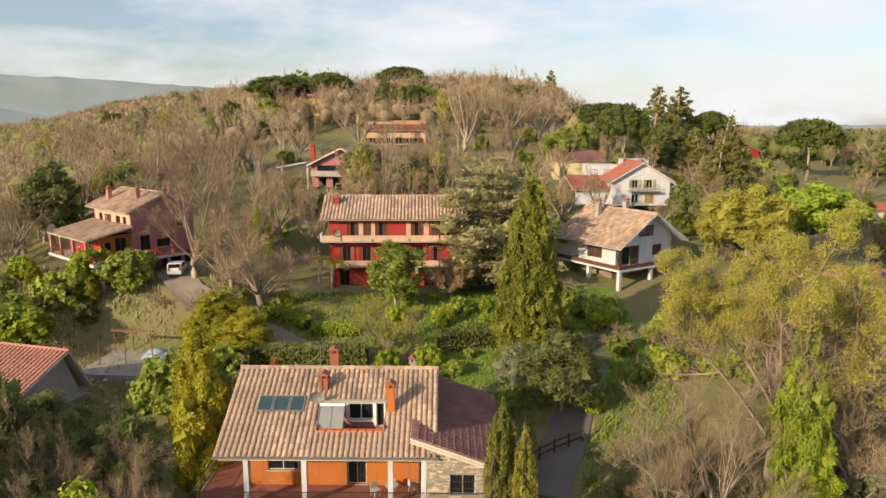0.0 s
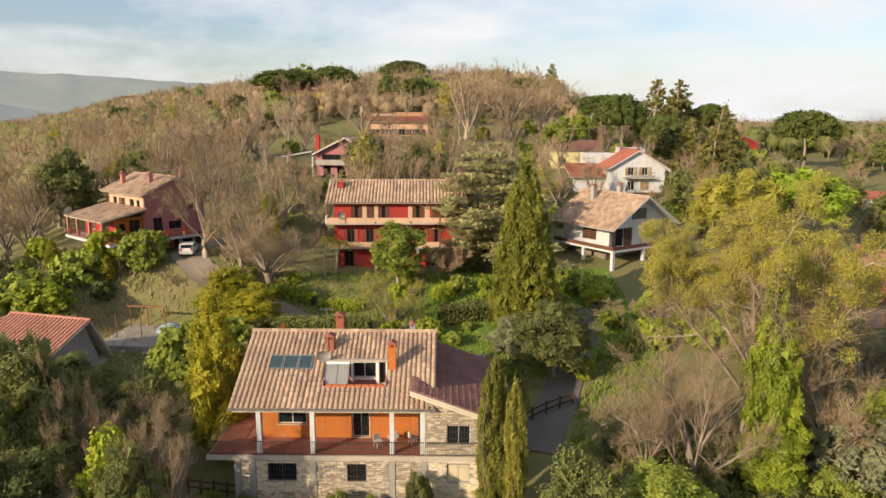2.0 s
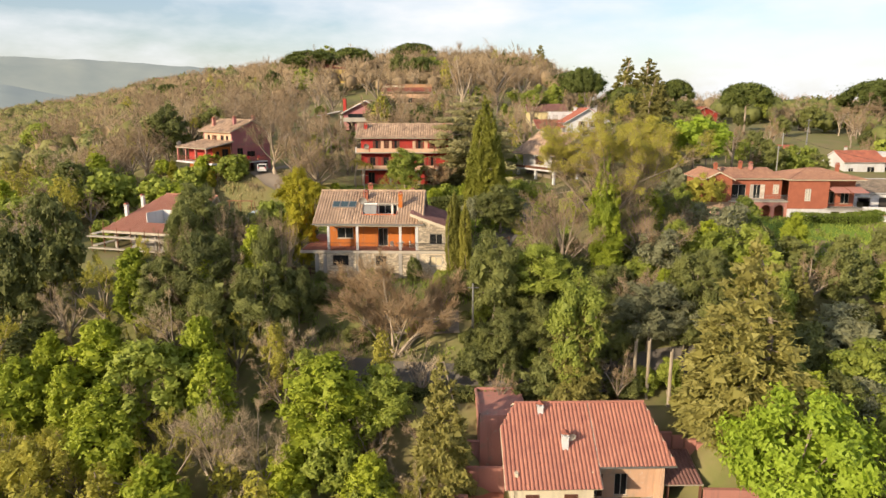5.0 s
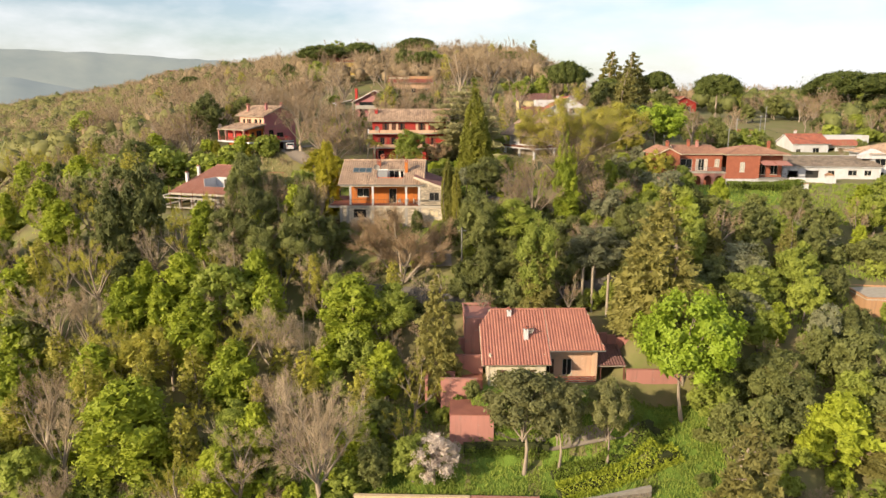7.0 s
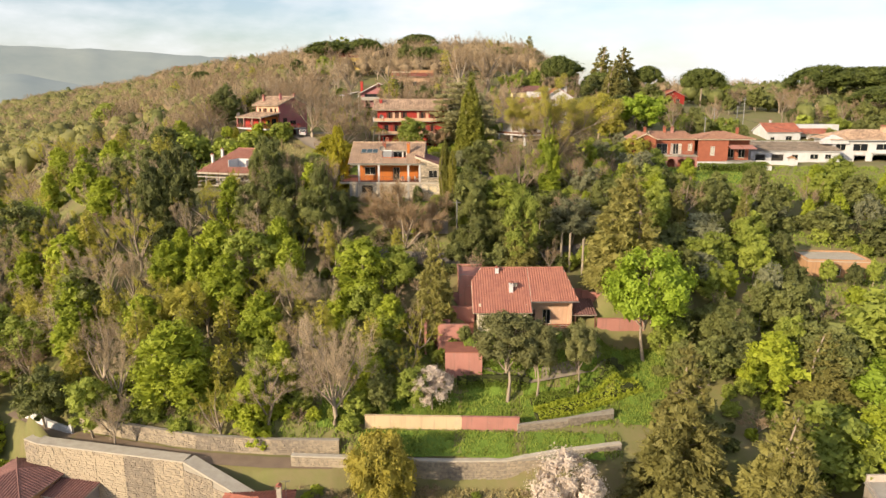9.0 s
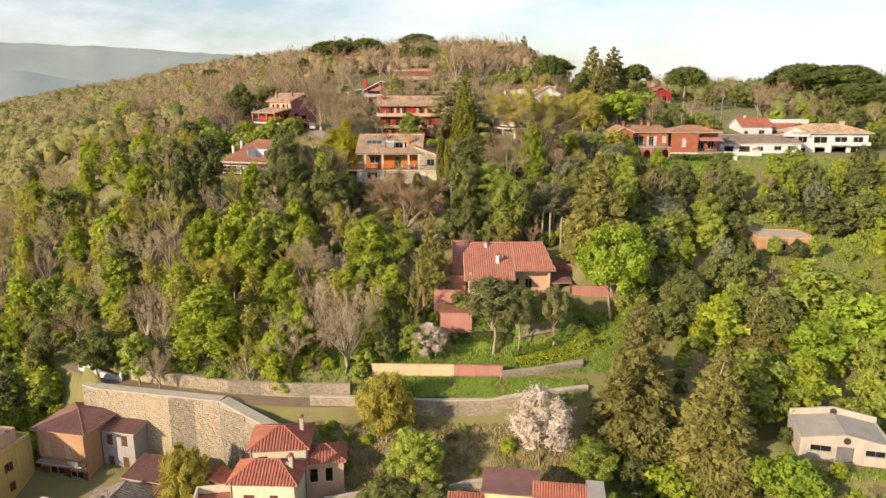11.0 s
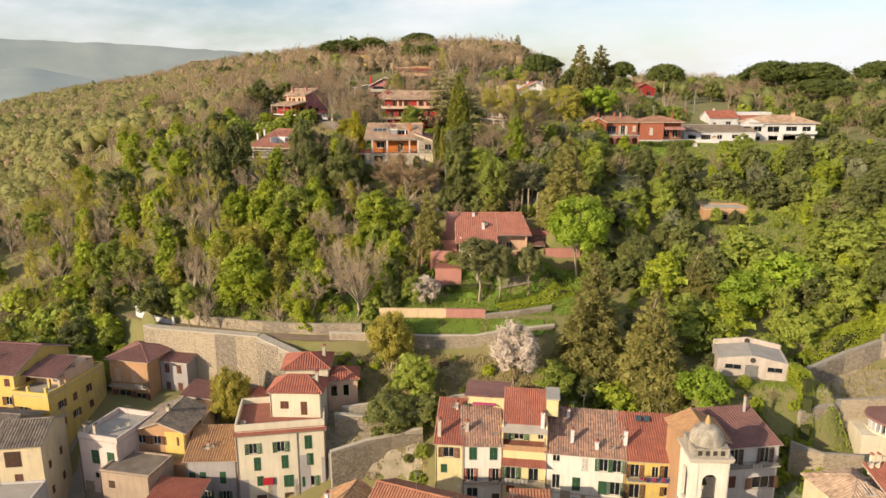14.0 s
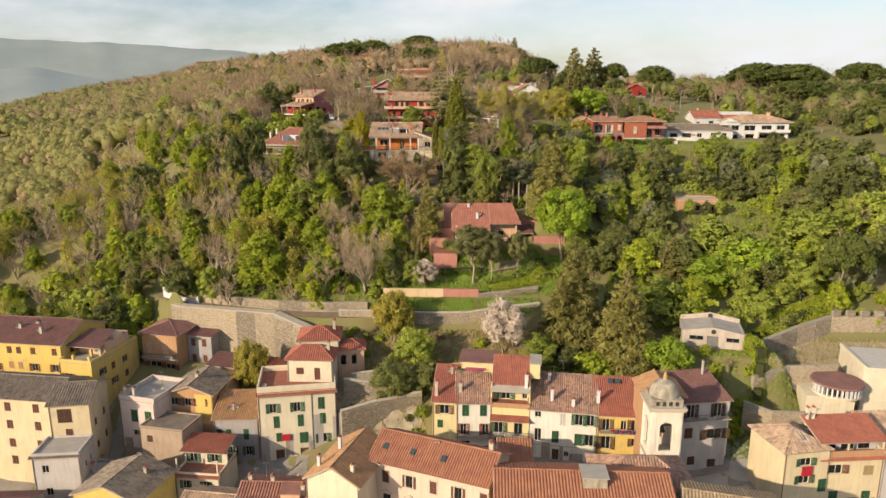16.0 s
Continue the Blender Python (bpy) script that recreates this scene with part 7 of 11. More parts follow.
def yellow_palazzo():
    h = plain_house("yellow_palazzo", "large yellow house with brown shutters and brown tiled roof", -88.0, -18.6, 3.6, -6, 25.6, 13, 13.4, YELLOW_WALL, TILE_BROWN, rise=2.6, over=0.35, base=4, group=TOWN,
                    holes=rows_of((1.4, 4.0, 6.6, 9.2, 11.6), (10.6, 7.6, 4.6), 1.0, 1.45, "mix") + rows_of((14.5, 16.4, 19.3, 23.6), (11.2,), 0.95, 1.3, "shut") + rows_of((14.5, 16.4), (8.2,), 0.95, 1.3, "shut", APRICOT) + rows_of((19.2, 23.4), (7.9,), 1.05, 1.45, "open") + rows_of((14.3, 16.4, 21.0), (4.6,), 1.0, 1.45, "open"),
                    right=rows_of((2.0, 8.0), (8.0, 11.0), 0.9, 1.3))
    laundry(h, 19.0, 24.8, -0.5, 7.75, (CLOTH_RED, CLOTH_WHITE, CLOTH_BLUE, CLOTH_RED, CLOTH_PINK), 2)
    for x, y in ((15.0, 3.5), (17.5, 5.0), (20.0, 2.5), (23.0, 8.0)):
        chimney(h, x, y, 14.2, 1.3, PLASTER_EDGE, 0.5, TILE_GREY)
    e = plain_house("yellow_annexe", "yellow terrace-roofed annexe with brown side wall", -62.6, -22.4, 3.6, -9, 6.6, 13.5, 10.4, YELLOW_WALL, CONCRETE, kind="flat", rise=0.55, base=4, group=TOWN,
                    holes=[(1.0, 7.2, 1.5, 1.2, "open", BROWN_WOOD), (4.3, 7.2, 0.9, 1.2, "shut", YELLOW_WALL)], right=rows_of((2.0, 5.0, 8.6), (7.4, 4.4), 0.95, 1.3, "mix"))
    part("canopy_wall", blocks((0.6, 4.6, 10.5, 6.2, 11.5, 12.9)), PEACH, e)
    roof_plane(e, TILE_BROWN, (-0.4, 2.4, 12.6), (1, 0, 0), (0, 6, 1.4), [(0, 0), (7.0, 0), (6.0, 6.2), (1.0, 6.2)], pitch=0.4)
    for x, y in ((4.2, 2.9), (2.6, 0.15), (5.9, 0.15)):
        part("terrace_post", blocks((x, y, 10.5, x + 0.4, y + 0.4, 12.5 if y > 1 else 11.9)), YELLOW_WALL, e)
    for k in range(3):
        chimney(e, 6.0, 3.5 + 3.4 * k, 10.6, 1.9, PLASTER_EDGE, 0.45, TILE_GREY)


yellow_palazzo()


def cream_tenement():
    h = plain_house("cream_tenement", "tall cream house with grey tiled roof", -81.0, -32.0, -5.6, -6, 24.0, 9.5, 18.0, CREAM_WARM, TILE_GREY, rise=1.9, over=0.4, base=3, group=TOWN,
                    holes=rows_of((15.4, 20.6), (15.6, 12.4, 9.0, 5.8), 1.1, 1.5, "shut") + rows_of((2.0, 6.5, 11.0), (15.6, 12.4, 9.0), 1.1, 1.5, "mix"))
    e = plain_house("cream_wing", "cream house wing with loggia window and grey tiles", -57.1, -35.4, -5.6, 10, 6.3, 9.0, 17.6, CREAM_WARM, TILE_GREY, rise=1.9, over=0.4, base=3, group=TOWN,
                    holes=[(1.3, 14.3, 2.2, 2.4, "shut", WOOD_DARK), (2.3, 10.9, 1.1, 2.2, "shut", BROWN_WOOD)], right=rows_of((1.5, 5.5), (8.4, 12.6), 0.8, 1.2))
    g = plain_house("grey_annexe", "grey-white annexe with a flat cement terrace roof", -57.0, -41.2, -6.0, 8, 7.2, 6.0, 11.9, GREY_WALL_PALE, CONCRETE, kind="flat", rise=0.35, base=3, group=TOWN, holes=[(1.4, 9.0, 1.0, 1.3, "win"), (1.6, 5.0, 1.0, 1.3, "win")], right=rows_of((1.6, 3.6), (8.6,), 0.7, 1.1, "win"))
    roof_plane(g, TILE_GREY, (-0.4, -0.45, 11.75), (1, 0, 0), (0, 1, 0.35), [(0, 0), (8.0, 0), (8.0, 0.6), (0, 0.6)], pitch=0.3, course=0.5)
    for x, z in ((8.2, 7.0), (8.0, 4.2)):
        dish(e, x - 1.4, 1.8, z, 0.42, 190)
    plain_house("low_roof_house", "low house with dull red tiled roof", -70, -52.0, -6, 4, 16, 8, 7.0, GREY_WALL_PALE, TILE_BROWN, rise=1.4, base=3, group=TOWN, holes=[(3, 3.6, 1, 1.3, "shut")])


cream_tenement()
lane = plain_house("lane_house", "grey-plastered house with a flat cement roof in the lane", -53.0, -40.4, -6.0, 6, 5.4, 6.5, 6.8, GREY_WALL, CONCRETE, kind="flat", rise=0.3, base=3, group=TOWN, holes=[(1.2, 3.6, 1.0, 1.3, "shut"), (3.4, 3.6, 1.0, 1.3, "shut")])
chimney(lane, 3.6, 3.0, 6.9, 1.5, GREY_WALL, 0.5)
dish(lane, 1.2, 0.6, 8.0, 0.42, 190)
dish(lane, 2.4, 0.6, 8.2, 0.42, 190)
plain_house("red_terrace_house", "low house with red paved roof terrace", -57.5, -55.5, -8.0, 4, 10.0, 7.0, 9.4, PEACH, PAVING_RED, kind="flat", rise=0.6, base=3, group=TOWN, holes=[(1.6, 6.2, 1.0, 1.3, "shut"), (6.0, 6.2, 1.0, 1.3, "shut")])
plain_house("mottled_roof_house", "house with mottled grey tiled roof", -30.5, -50.0, -7.0, -6, 8.0, 7.0, 9.6, GREY_WALL_PALE, TILE_TAN, rise=1.4, base=3, group=TOWN, holes=[(1.6, 6.4, 1.0, 1.3, "open", BROWN_WOOD), (5.0, 6.4, 1.0, 1.3, "shut", BROWN_WOOD)])

ob = plain_house("ochre_house", "ochre brick house with balcony and brown hipped roof", -53.3, -9.8, 6.6, -10.5, 8.0, 8.0, 8.5, APRICOT, TILE_BROWN, kind="hip", rise=1.5, over=0.5, base=4, group=TOWN, holes=[(1.2, 4.6, 1.1, 2.3, "shut", PEACH), (4.6, 4.6, 1.1, 2.3, "shut", PEACH), (1.6, 1.2, 2.4, 1.6, "open", BROWN_WOOD), (5.0, 0.3, 2.0, 2.2, "open", BROWN_WOOD)])
balcony(ob, 0.2, 7.8, 3.9, 1.0)
laundry(ob, 5.6, 7.2, -1.05, 4.7, (CLOTH_WHITE,), 3)
plain_house("grey_house", "grey rendered house with small balconies", -44.9, -8.0, 6.6, -10.5, 5.4, 6.0, 7.6, GREY_WALL, TILE_BROWN, kind="shed", rise=0.8, base=4, group=TOWN, holes=rows_of((1.0, 3.4), (5.4, 2.0), 0.9, 1.6))
plain_house("tool_shed", "low brown-roofed shed against the wall", -38.5, -14.5, 8.0, -12, 6.5, 4.5, 2.6, GREY_WALL, TILE_BROWN, kind="shed", rise=0.8, base=3, group=TOWN)
plain_house("tool_shed", "low shed with bright terracotta roof", -38.6, -20.4, 6.6, -8, 6.0, 4.5, 2.8, PEACH, TILE_ORANGE, kind="shed", rise=0.9, base=4, group=TOWN)
plain_house("garden_hut", "small pink garden hut with red roof below the wall", -27.6, -16.2, 8.6, -8, 4.0, 3.0, 2.4, SALMON, TILE_RED, kind="gable", axis="y", rise=0.8, base=3, group=TOWN, holes=[(1.4, 0.9, 0.9, 0.9, "win")])

wt = plain_house("white_house", "small pale mauve house with green shutters and roof terrace", -48.9, -28.4, 1.0, -13, 7.1, 9.0, 8.8, PALE_MAUVE, CONCRETE, kind="flat", rise=0.8, base=4, group=TOWN, holes=[(2.2, 5.0, 1.3, 2.2, "shut", GREEN_WOOD), (5.0, 5.0, 1.3, 2.2, "shut", GREEN_WOOD), (2.3, 2.4, 1.5, 1.0, "win")])
for x, y in ((1.0, 0.6), (2.6, 0.8)):
    chimney(wt, x, y, 9.0, 1.7, PLASTER_EDGE, 0.45, TILE_GREY)
aerial(wt, 4.4, 6.0, 9.0, 3.0)
for x, y in ((4.8, 3.0), (5.6, 4.2)):
    dish(wt, x, y, 9.9, 0.4, 190)
og = plain_house("orange_gabled_house", "apricot gabled house with brown shutters and grey tiled roof", -41.5, -25.6, 0.6, -4, 8.2, 8.5, 9.4, APRICOT, TILE_GREY, kind="gable", axis="y", rise=1.5, over=0.5, base=4, group=TOWN, holes=[(0.5, 7.0, 1.2, 1.4, "open", BROWN_WOOD), (3.0, 7.0, 1.2, 1.4, "open", BROWN_WOOD), (5.4, 7.0, 1.2, 1.4, "open", BROWN_WOOD), (0.8, 3.6, 1.2, 1.4, "win"), (5.6, 3.0, 1.4, 1.6, "open", BROWN_WOOD)], right=rows_of((1.4, 5.2), (6.8, 3.2), 0.9, 1.3))
part("yellow_front", blocks((4.9, -0.04, 3.2, 8.2, -0.004, 9.2)), YELLOW_WALL, og)
chimney(og, 4.0, 3.4, 10.4, 1.2, PLASTER_EDGE, 0.5, TILE_GREY)
part("porch_block", blocks((6.0, -1.6, 0, 9.6, 0.0, 4.6)), APRICOT, og)
plain_house("stone_house", "weathered brown stone house with flat mossy roof", -43.7, -32.6, -3.0, -10, 8.2, 6.0, 9.8, BROWN_RENDER, TILE_GREY, kind="flat", rise=0.18, base=3, group=TOWN, holes=[(1.4, 7.3, 1.0, 1.2, "shut", WOOD_DARK)])
cr = plain_house("cream_house", "cream house with green shutters and tiled roof terrace", -35.4, -38.6, -8.6, -4, 7.4, 7.0, 10.4, CREAM, PAVING_RED, kind="flat", rise=0.3, base=3, group=TOWN, holes=rows_of((1.2, 4.6), (8.0, 4.4, 1.0), 1.0, 1.4, "open", GREEN_WOOD))
roof_plane(cr, TILE_RED, (-0.3, -0.5, 10.2), (1, 0, 0), (0, 1, 0.45), [(0, 0), (8.0, 0), (8.0, 0.8), (0, 0.8)], pitch=0.3, course=0.5)
wall(cr, CREAM, 0, 3.4, 10.5, 0, 7.4, 2.8, [(1.0, 0.4, 1.2, 1.9, "open", GREEN_WOOD), (4.6, 0.4, 1.2, 1.9, "open", GREEN_WOOD)])
shed_roof(cr, TILE_RED, 0, 7.4, 2.4, 7.0, 13.2, 14.0, 0.2, pitch=0.34)
for x in (0.2, 7.0):
    part("terrace_post", blocks((x, 0.1, 10.5, x + 0.2, 0.3, 13.1)), CREAM, cr)
railing(cr, 0.2, 0.15, 7.2, 0.15, 10.7, 0.9)


def cream_block():
    h = plain_house("cream_block", "tall cream house with green shutters and worn lower plaster", -24.3, -29.2, -1.6, 11.4, 13.3, 9.5, 13.2, CREAM, PAVING_RED, kind="flat", rise=1.0, base=3, group=TOWN,
                    holes=[(1.9, 9.4, 1.2, 1.75, "open", GREEN_WOOD), (6.0, 9.4, 1.2, 1.75, "open", GREEN_WOOD), (10.2, 9.6, 1.1, 2.2, "shut", GREEN_WOOD), (2.5, 6.6, 1.0, 2.2, "shut", GREEN_WOOD), (6.6, 6.6, 1.0, 2.2, "shut", GREEN_WOOD), (10.4, 6.8, 1.0, 2.0, "shut", GREEN_WOOD), (2.8, 4.0, 1.0, 1.6, "shut", GREEN_WOOD), (6.8, 3.4, 1.5, 2.0, "shut", GREEN_WOOD), (10.2, 3.2, 1.3, 1.7, "open", GREEN_WOOD), (2.6, 0.2, 1.5, 2.2, "door", WOOD_DARK), (6.8, 0.2, 1.5, 2.2, "garage", WOOD_DARK)])
    for a, b, z0, z1 in ((0.0, 8.9, 0.0, 5.2), (9.3, 13.3, 0.0, 8.6)):
        for u0, u1, v0, v1 in ((a, a + 1.6, z0, z1), (a + 4.4, a + 5.6, z0, z1), (b - 0.7, b, z0, z1 - 0.6)):
            part("worn_plaster", blocks((u0, -0.03, v0, u1, -0.003, v1)), GREY_WALL, h, "bare grey render")
    roof_plane(h, TILE_RED, (-0.3, -0.5, 12.75), (1, 0, 0), (0, 1, 0.5), [(0, 0), (13.9, 0), (13.9, 0.75), (0, 0.75)], pitch=0.32, course=0.4)
    part("downpipe", cylinder(bmesh.new(), 9.1, -0.1, 0, 12.7, 0.06, 0.06, 8), GREY_METAL, h)
    c = part("cloth", blocks((3.7, -0.35, 4.2, 5.2, -0.28, 5.4)), CLOTH_RED, h, "red cloth hung out to air")
    dish(h, 1.2, 1.0, 14.4, 0.45, 190)
    g = plain_house("green_shuttered_house", "low grey house with green shutters and orange tiled roof", -32.2, -29.2, -1.8, 4, 7.6, 6.5, 8.6, GREY_WALL, TILE_ORANGE, kind="shed", rise=2.2, base=3, group=TOWN, holes=rows_of((0.4, 2.0, 5.0), (4.6,), 0.9, 2.0, "shut", GREEN_WOOD) + rows_of((0.5, 2.4, 5.2), (1.6,), 1.0, 1.7, "open", GREEN_WOOD))
    chimney(g, 3.0, 2.0, 9.0, 1.2, PLASTER_EDGE, 0.4)
    dish(g, 3.6, 1.6, 10.2, 0.4, 190)


cream_block()

up = plain_house("cream_villa", "cream house with red hipped roof above the town", -19.2, -19.2, 8.0, 7, 7.2, 6.5, 9.4, CREAM, TILE_RED, kind="hip", rise=1.6, base=4, group=TOWN, holes=[(1.0, 7.4, 1.2, 1.2, "win"), (4.6, 7.4, 1.0, 1.2, "win")])
chimney(up, 6.2, 3.8, 10.0, 1.8, PLASTER_EDGE, 0.5)
lo = plain_house("cream_villa", "lower cream house with red hipped roof and terrace door", -20.2, -24.2, 8.0, 0, 8.0, 5.0, 7.8, CREAM, TILE_RED, kind="hip", rise=1.9, base=4, group=TOWN, holes=[(1.6, 5.2, 1.3, 1.2, "shut", BROWN_WOOD), (4.8, 4.2, 1.0, 2.2, "shut", BROWN_WOOD)])
chimney(lo, 7.0, 2.2, 8.4, 1.9, PLASTER_EDGE, 0.5)
an = plain_house("porch_house", "small house with wine-red hipped roof and arched porch", -12.4, -18.6, 10.0, 10, 5.0, 4.5, 5.4, PEACH, TILE_RED, kind="hip", rise=1.3, base=4, group=TOWN, holes=[(0.6, 2.6, 1.1, 2.0, "hole"), (2.6, 2.6, 1.0, 2.0, "hole")])


def row_house(name, label, x, y, z, yaw, w, tall, mat, roof, rise, holes, d=8.2, **kw):
    return plain_house(name, label, x, y, z, yaw, w, d, tall, mat, roof, kind="shed", rise=rise, over=0.3, base=3, group="terraced houses in the row", holes=holes, pitch=0.34, **kw)


r1 = row_house("row_house", "narrow ochre terraced house with bright red roof", 6.0, -33.3, 2.4, -4, 3.9, 10.3, PALE_YELLOW, TILE_RED, 3.0, [(1.2, 8.2, 1.5, 1.6, "open", BROWN_WOOD), (0.8, 5.8, 0.9, 1.3, "shut", GREEN_WOOD), (1.8, 1.6, 1.2, 1.0, "win")])
chimney(r1, 0.5, 1.2, 10.8, 2.4, PLASTER_EDGE, 0.5)
chimney(r1, 2.6, 6.2, 12.6, 1.0, PLASTER_EDGE, 0.4)
r2 = row_house("row_house", "white terraced house with green and brown shutters", 9.95, -33.6, 2.4, 1, 5.5, 10.2, WHITE_WARM, TILE_MIX, 2.8, [(0.9, 8.0, 1.1, 1.9, "shut", GREEN_WOOD), (3.8, 8.0, 1.1, 1.9, "shut", GREEN_WOOD), (0.6, 4.6, 1.0, 2.0, "open", RED_WOOD), (4.2, 4.6, 1.0, 2.0, "open", RED_WOOD), (0.6, 2.0, 1.6, 1.5, "win"), (4.2, 0.4, 1.1, 2.2, "door", WOOD_DARK)], d=6.5)
balcony(r2, 0.2, 5.2, 4.5, 0.7)
chimney(r2, 0.6, 2.2, 11.0, 1.6, PLASTER_EDGE, 0.5)


def terrace_tower():
    h = plain_house("tall_row_house", "tall yellow terraced house with roof terraces and red awning roof", 15.5, -33.5, 2.4, -6, 6.2, 8.2, 7.6, PALE_YELLOW, PAVING_RED, kind="flat", rise=0.1, base=3, group="terraced houses in the row", holes=[(0.6, 5.0, 1.4, 2.0, "open", GREEN_WOOD), (3.8, 5.0, 1.4, 2.0, "win"), (0.7, 3.0, 1.2, 1.4, "shut", RED_WOOD), (3.9, 1.4, 1.2, 2.2, "shut", RED_WOOD), (1.0, 0.3, 1.2, 1.4, "win")])
    wall(h, PALE_YELLOW, 0, 0.2, 7.7, 0, 6.2, 2.3)
    roof_plane(h, TILE_RED, (-0.1, -1.1, 7.7), (1, 0, 0), (0, 1.3, 0.5), [(0, 0), (6.4, 0), (6.4, 1.4), (0, 1.4)], pitch=0.3, course=0.5)
    balcony(h, 0.0, 6.2, 4.9, 1.1)
    laundry(h, 0.4, 4.0, -1.15, 5.8, (CLOTH_WHITE, CLOTH_WHITE, CLOTH_PINK, CLOTH_WHITE), 5)
    part("terrace_parapet", blocks((-0.1, -0.1, 9.6, 6.3, 0.1, 10.4)), APRICOT, h)
    part("terrace_floor", blocks((0, 0.1, 9.9, 6.2, 8.2, 10.05)), PAVING_RED, h)
    wall(h, PALE_YELLOW, 0, 2.2, 10.05, 0, 6.2, 2.4, [(1.6, 0.1, 1.4, 2.0, "open", GREEN_WOOD), (5.0, 0.3, 0.8, 1.4, "win")])
    roof_plane(h, WHITE_METAL, (-0.1, -0.2, 12.4), (1, 0, 0), (0, 2.0, 0.35), [(0, 0), (6.4, 0), (6.4, 2.0), (0, 2.0)], tiles=False, thick=0.06)
    roof_plane(h, TILE_RED, (-0.1, 1.6, 12.5), (1, 0, 0), (0, 5.4, 3.2), [(0, 0), (6.2, 0), (6.2, 6.6), (0, 6.6)], pitch=0.3)
    part("side_wall", blocks((6.1, 1.0, 10.05, 6.3, 8.2, 13.0), (6.1, 4.4, 13.0, 7.8, 8.2, 15.6)), PALE_YELLOW, h)
    part("flat_top", blocks((6.0, 4.2, 15.6, 8.0, 8.4, 15.8)), CONCRETE, h)
    part("side_wall", blocks((-0.1, 1.0, 10.05, 0.1, 8.2, 13.0)), PALE_YELLOW, h)
    chimney(h, 5.6, 1.4, 12.6, 2.2, WHITE_WALL, 0.5)
    # roof room behind the white house
    wall(h, PALE_YELLOW, -5.6, 6.2, 10.4, 0, 5.6, 4.4, [(1.0, 0.6, 2.9, 2.4, "half", GREEN_WOOD)])
    wall(h, PALE_YELLOW, -5.6, 11.0, 10.4, 270, 4.8, 4.4)
    part("roof_room_top", blocks((-6.0, 5.6, 14.8, 0.6, 11.2, 15.0)), TILE_BROWN, h)
    part("awning", blocks((-4.8, 5.3, 13.6, -1.4, 6.2, 13.66)), CLOTH_PINK, h, "pink canvas awning")


terrace_tower()
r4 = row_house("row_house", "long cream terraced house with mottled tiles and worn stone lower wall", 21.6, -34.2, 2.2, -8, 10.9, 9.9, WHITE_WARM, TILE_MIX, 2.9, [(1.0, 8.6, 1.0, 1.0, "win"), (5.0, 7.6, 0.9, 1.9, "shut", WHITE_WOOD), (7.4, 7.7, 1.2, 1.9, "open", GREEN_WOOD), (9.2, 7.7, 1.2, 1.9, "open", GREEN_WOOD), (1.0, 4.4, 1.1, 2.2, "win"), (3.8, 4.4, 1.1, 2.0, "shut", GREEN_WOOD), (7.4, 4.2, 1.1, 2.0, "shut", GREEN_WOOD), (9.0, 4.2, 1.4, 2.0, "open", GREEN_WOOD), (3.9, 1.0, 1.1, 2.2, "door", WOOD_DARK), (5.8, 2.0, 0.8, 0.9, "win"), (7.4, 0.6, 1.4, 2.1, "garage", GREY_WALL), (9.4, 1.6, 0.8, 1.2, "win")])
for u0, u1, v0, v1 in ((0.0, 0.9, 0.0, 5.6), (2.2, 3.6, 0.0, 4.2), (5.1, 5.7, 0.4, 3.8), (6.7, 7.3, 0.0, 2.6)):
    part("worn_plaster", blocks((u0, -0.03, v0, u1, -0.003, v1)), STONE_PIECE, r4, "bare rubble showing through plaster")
chimney(r4, 3.6, 2.0, 10.6, 1.9, WHITE_WALL, 0.45)
chimney(r4, 7.0, 1.2, 10.4, 1.0, WHITE_WALL, 0.5)
chimney(r4, 3.0, 6.6, 12.2, 1.2, WHITE_WALL, 0.5)
r5 = row_house("row_house", "yellow terraced house with balcony, laundry and red roof", 32.4, -35.8, 2.2, -4, 7.4, 9.8, YELLOW_WALL, TILE_RED, 3.0, [(0.7, 7.2, 1.2, 2.0, "open", BROWN_WOOD), (3.6, 7.4, 0.9, 1.6, "win"), (5.2, 7.2, 1.2, 2.0, "open", BROWN_WOOD), (0.7, 4.0, 1.4, 2.2, "open", WOOD_DARK), (5.4, 4.6, 1.2, 1.4, "open", BROWN_WOOD), (0.6, 0.2, 1.5, 2.3, "garage", WOOD_DARK), (3.8, 1.6, 0.8, 1.2, "win")])
balcony(r5, 0.3, 7.0, 7.1, 0.9)
laundry(r5, 1.8, 6.8, -0.95, 7.9, (CLOTH_PINK, CLOTH_BLUE, CLOTH_RED, CLOTH_WHITE, CLOTH_PINK), 7)
chimney(r5, 0.2, 2.4, 10.6, 2.2, WHITE_WALL, 0.5)
for u in (2.2, 3.4):
    m = Matrix.Translation((u, 6.4, 12.5)) @ Matrix.Rotation(math.atan(3.0 / 8.2), 4, "X")
    part("rooflight", blocks((0, 0, 0.05, 0.8, 1.0, 0.16), m=m), SKY_GLASS, r5)
for roof_of, x, y, z, tall in ((r1, 2.0, 4.0, 12.0, 2.6), (r2, 3.4, 5.6, 12.8, 2.4), (r4, 5.2, 7.4, 12.8, 2.8), (r4, 9.6, 6.0, 12.2, 2.2), (r5, 5.8, 6.8, 12.6, 2.6)):
    aerial(roof_of, x, y, z, tall)
for roof_of, x, y, z in ((r2, 4.6, 1.0, 11.6), (r4, 9.0, 0.6, 11.2), (r5, 6.6, 3.0, 12.2)):
    dish(roof_of, x, y, z, 0.4, 190)
part("string_course", blocks((-0.02, -0.03, 3.7, 10.92, -0.002, 3.85)), STONE_TRIM, r4)
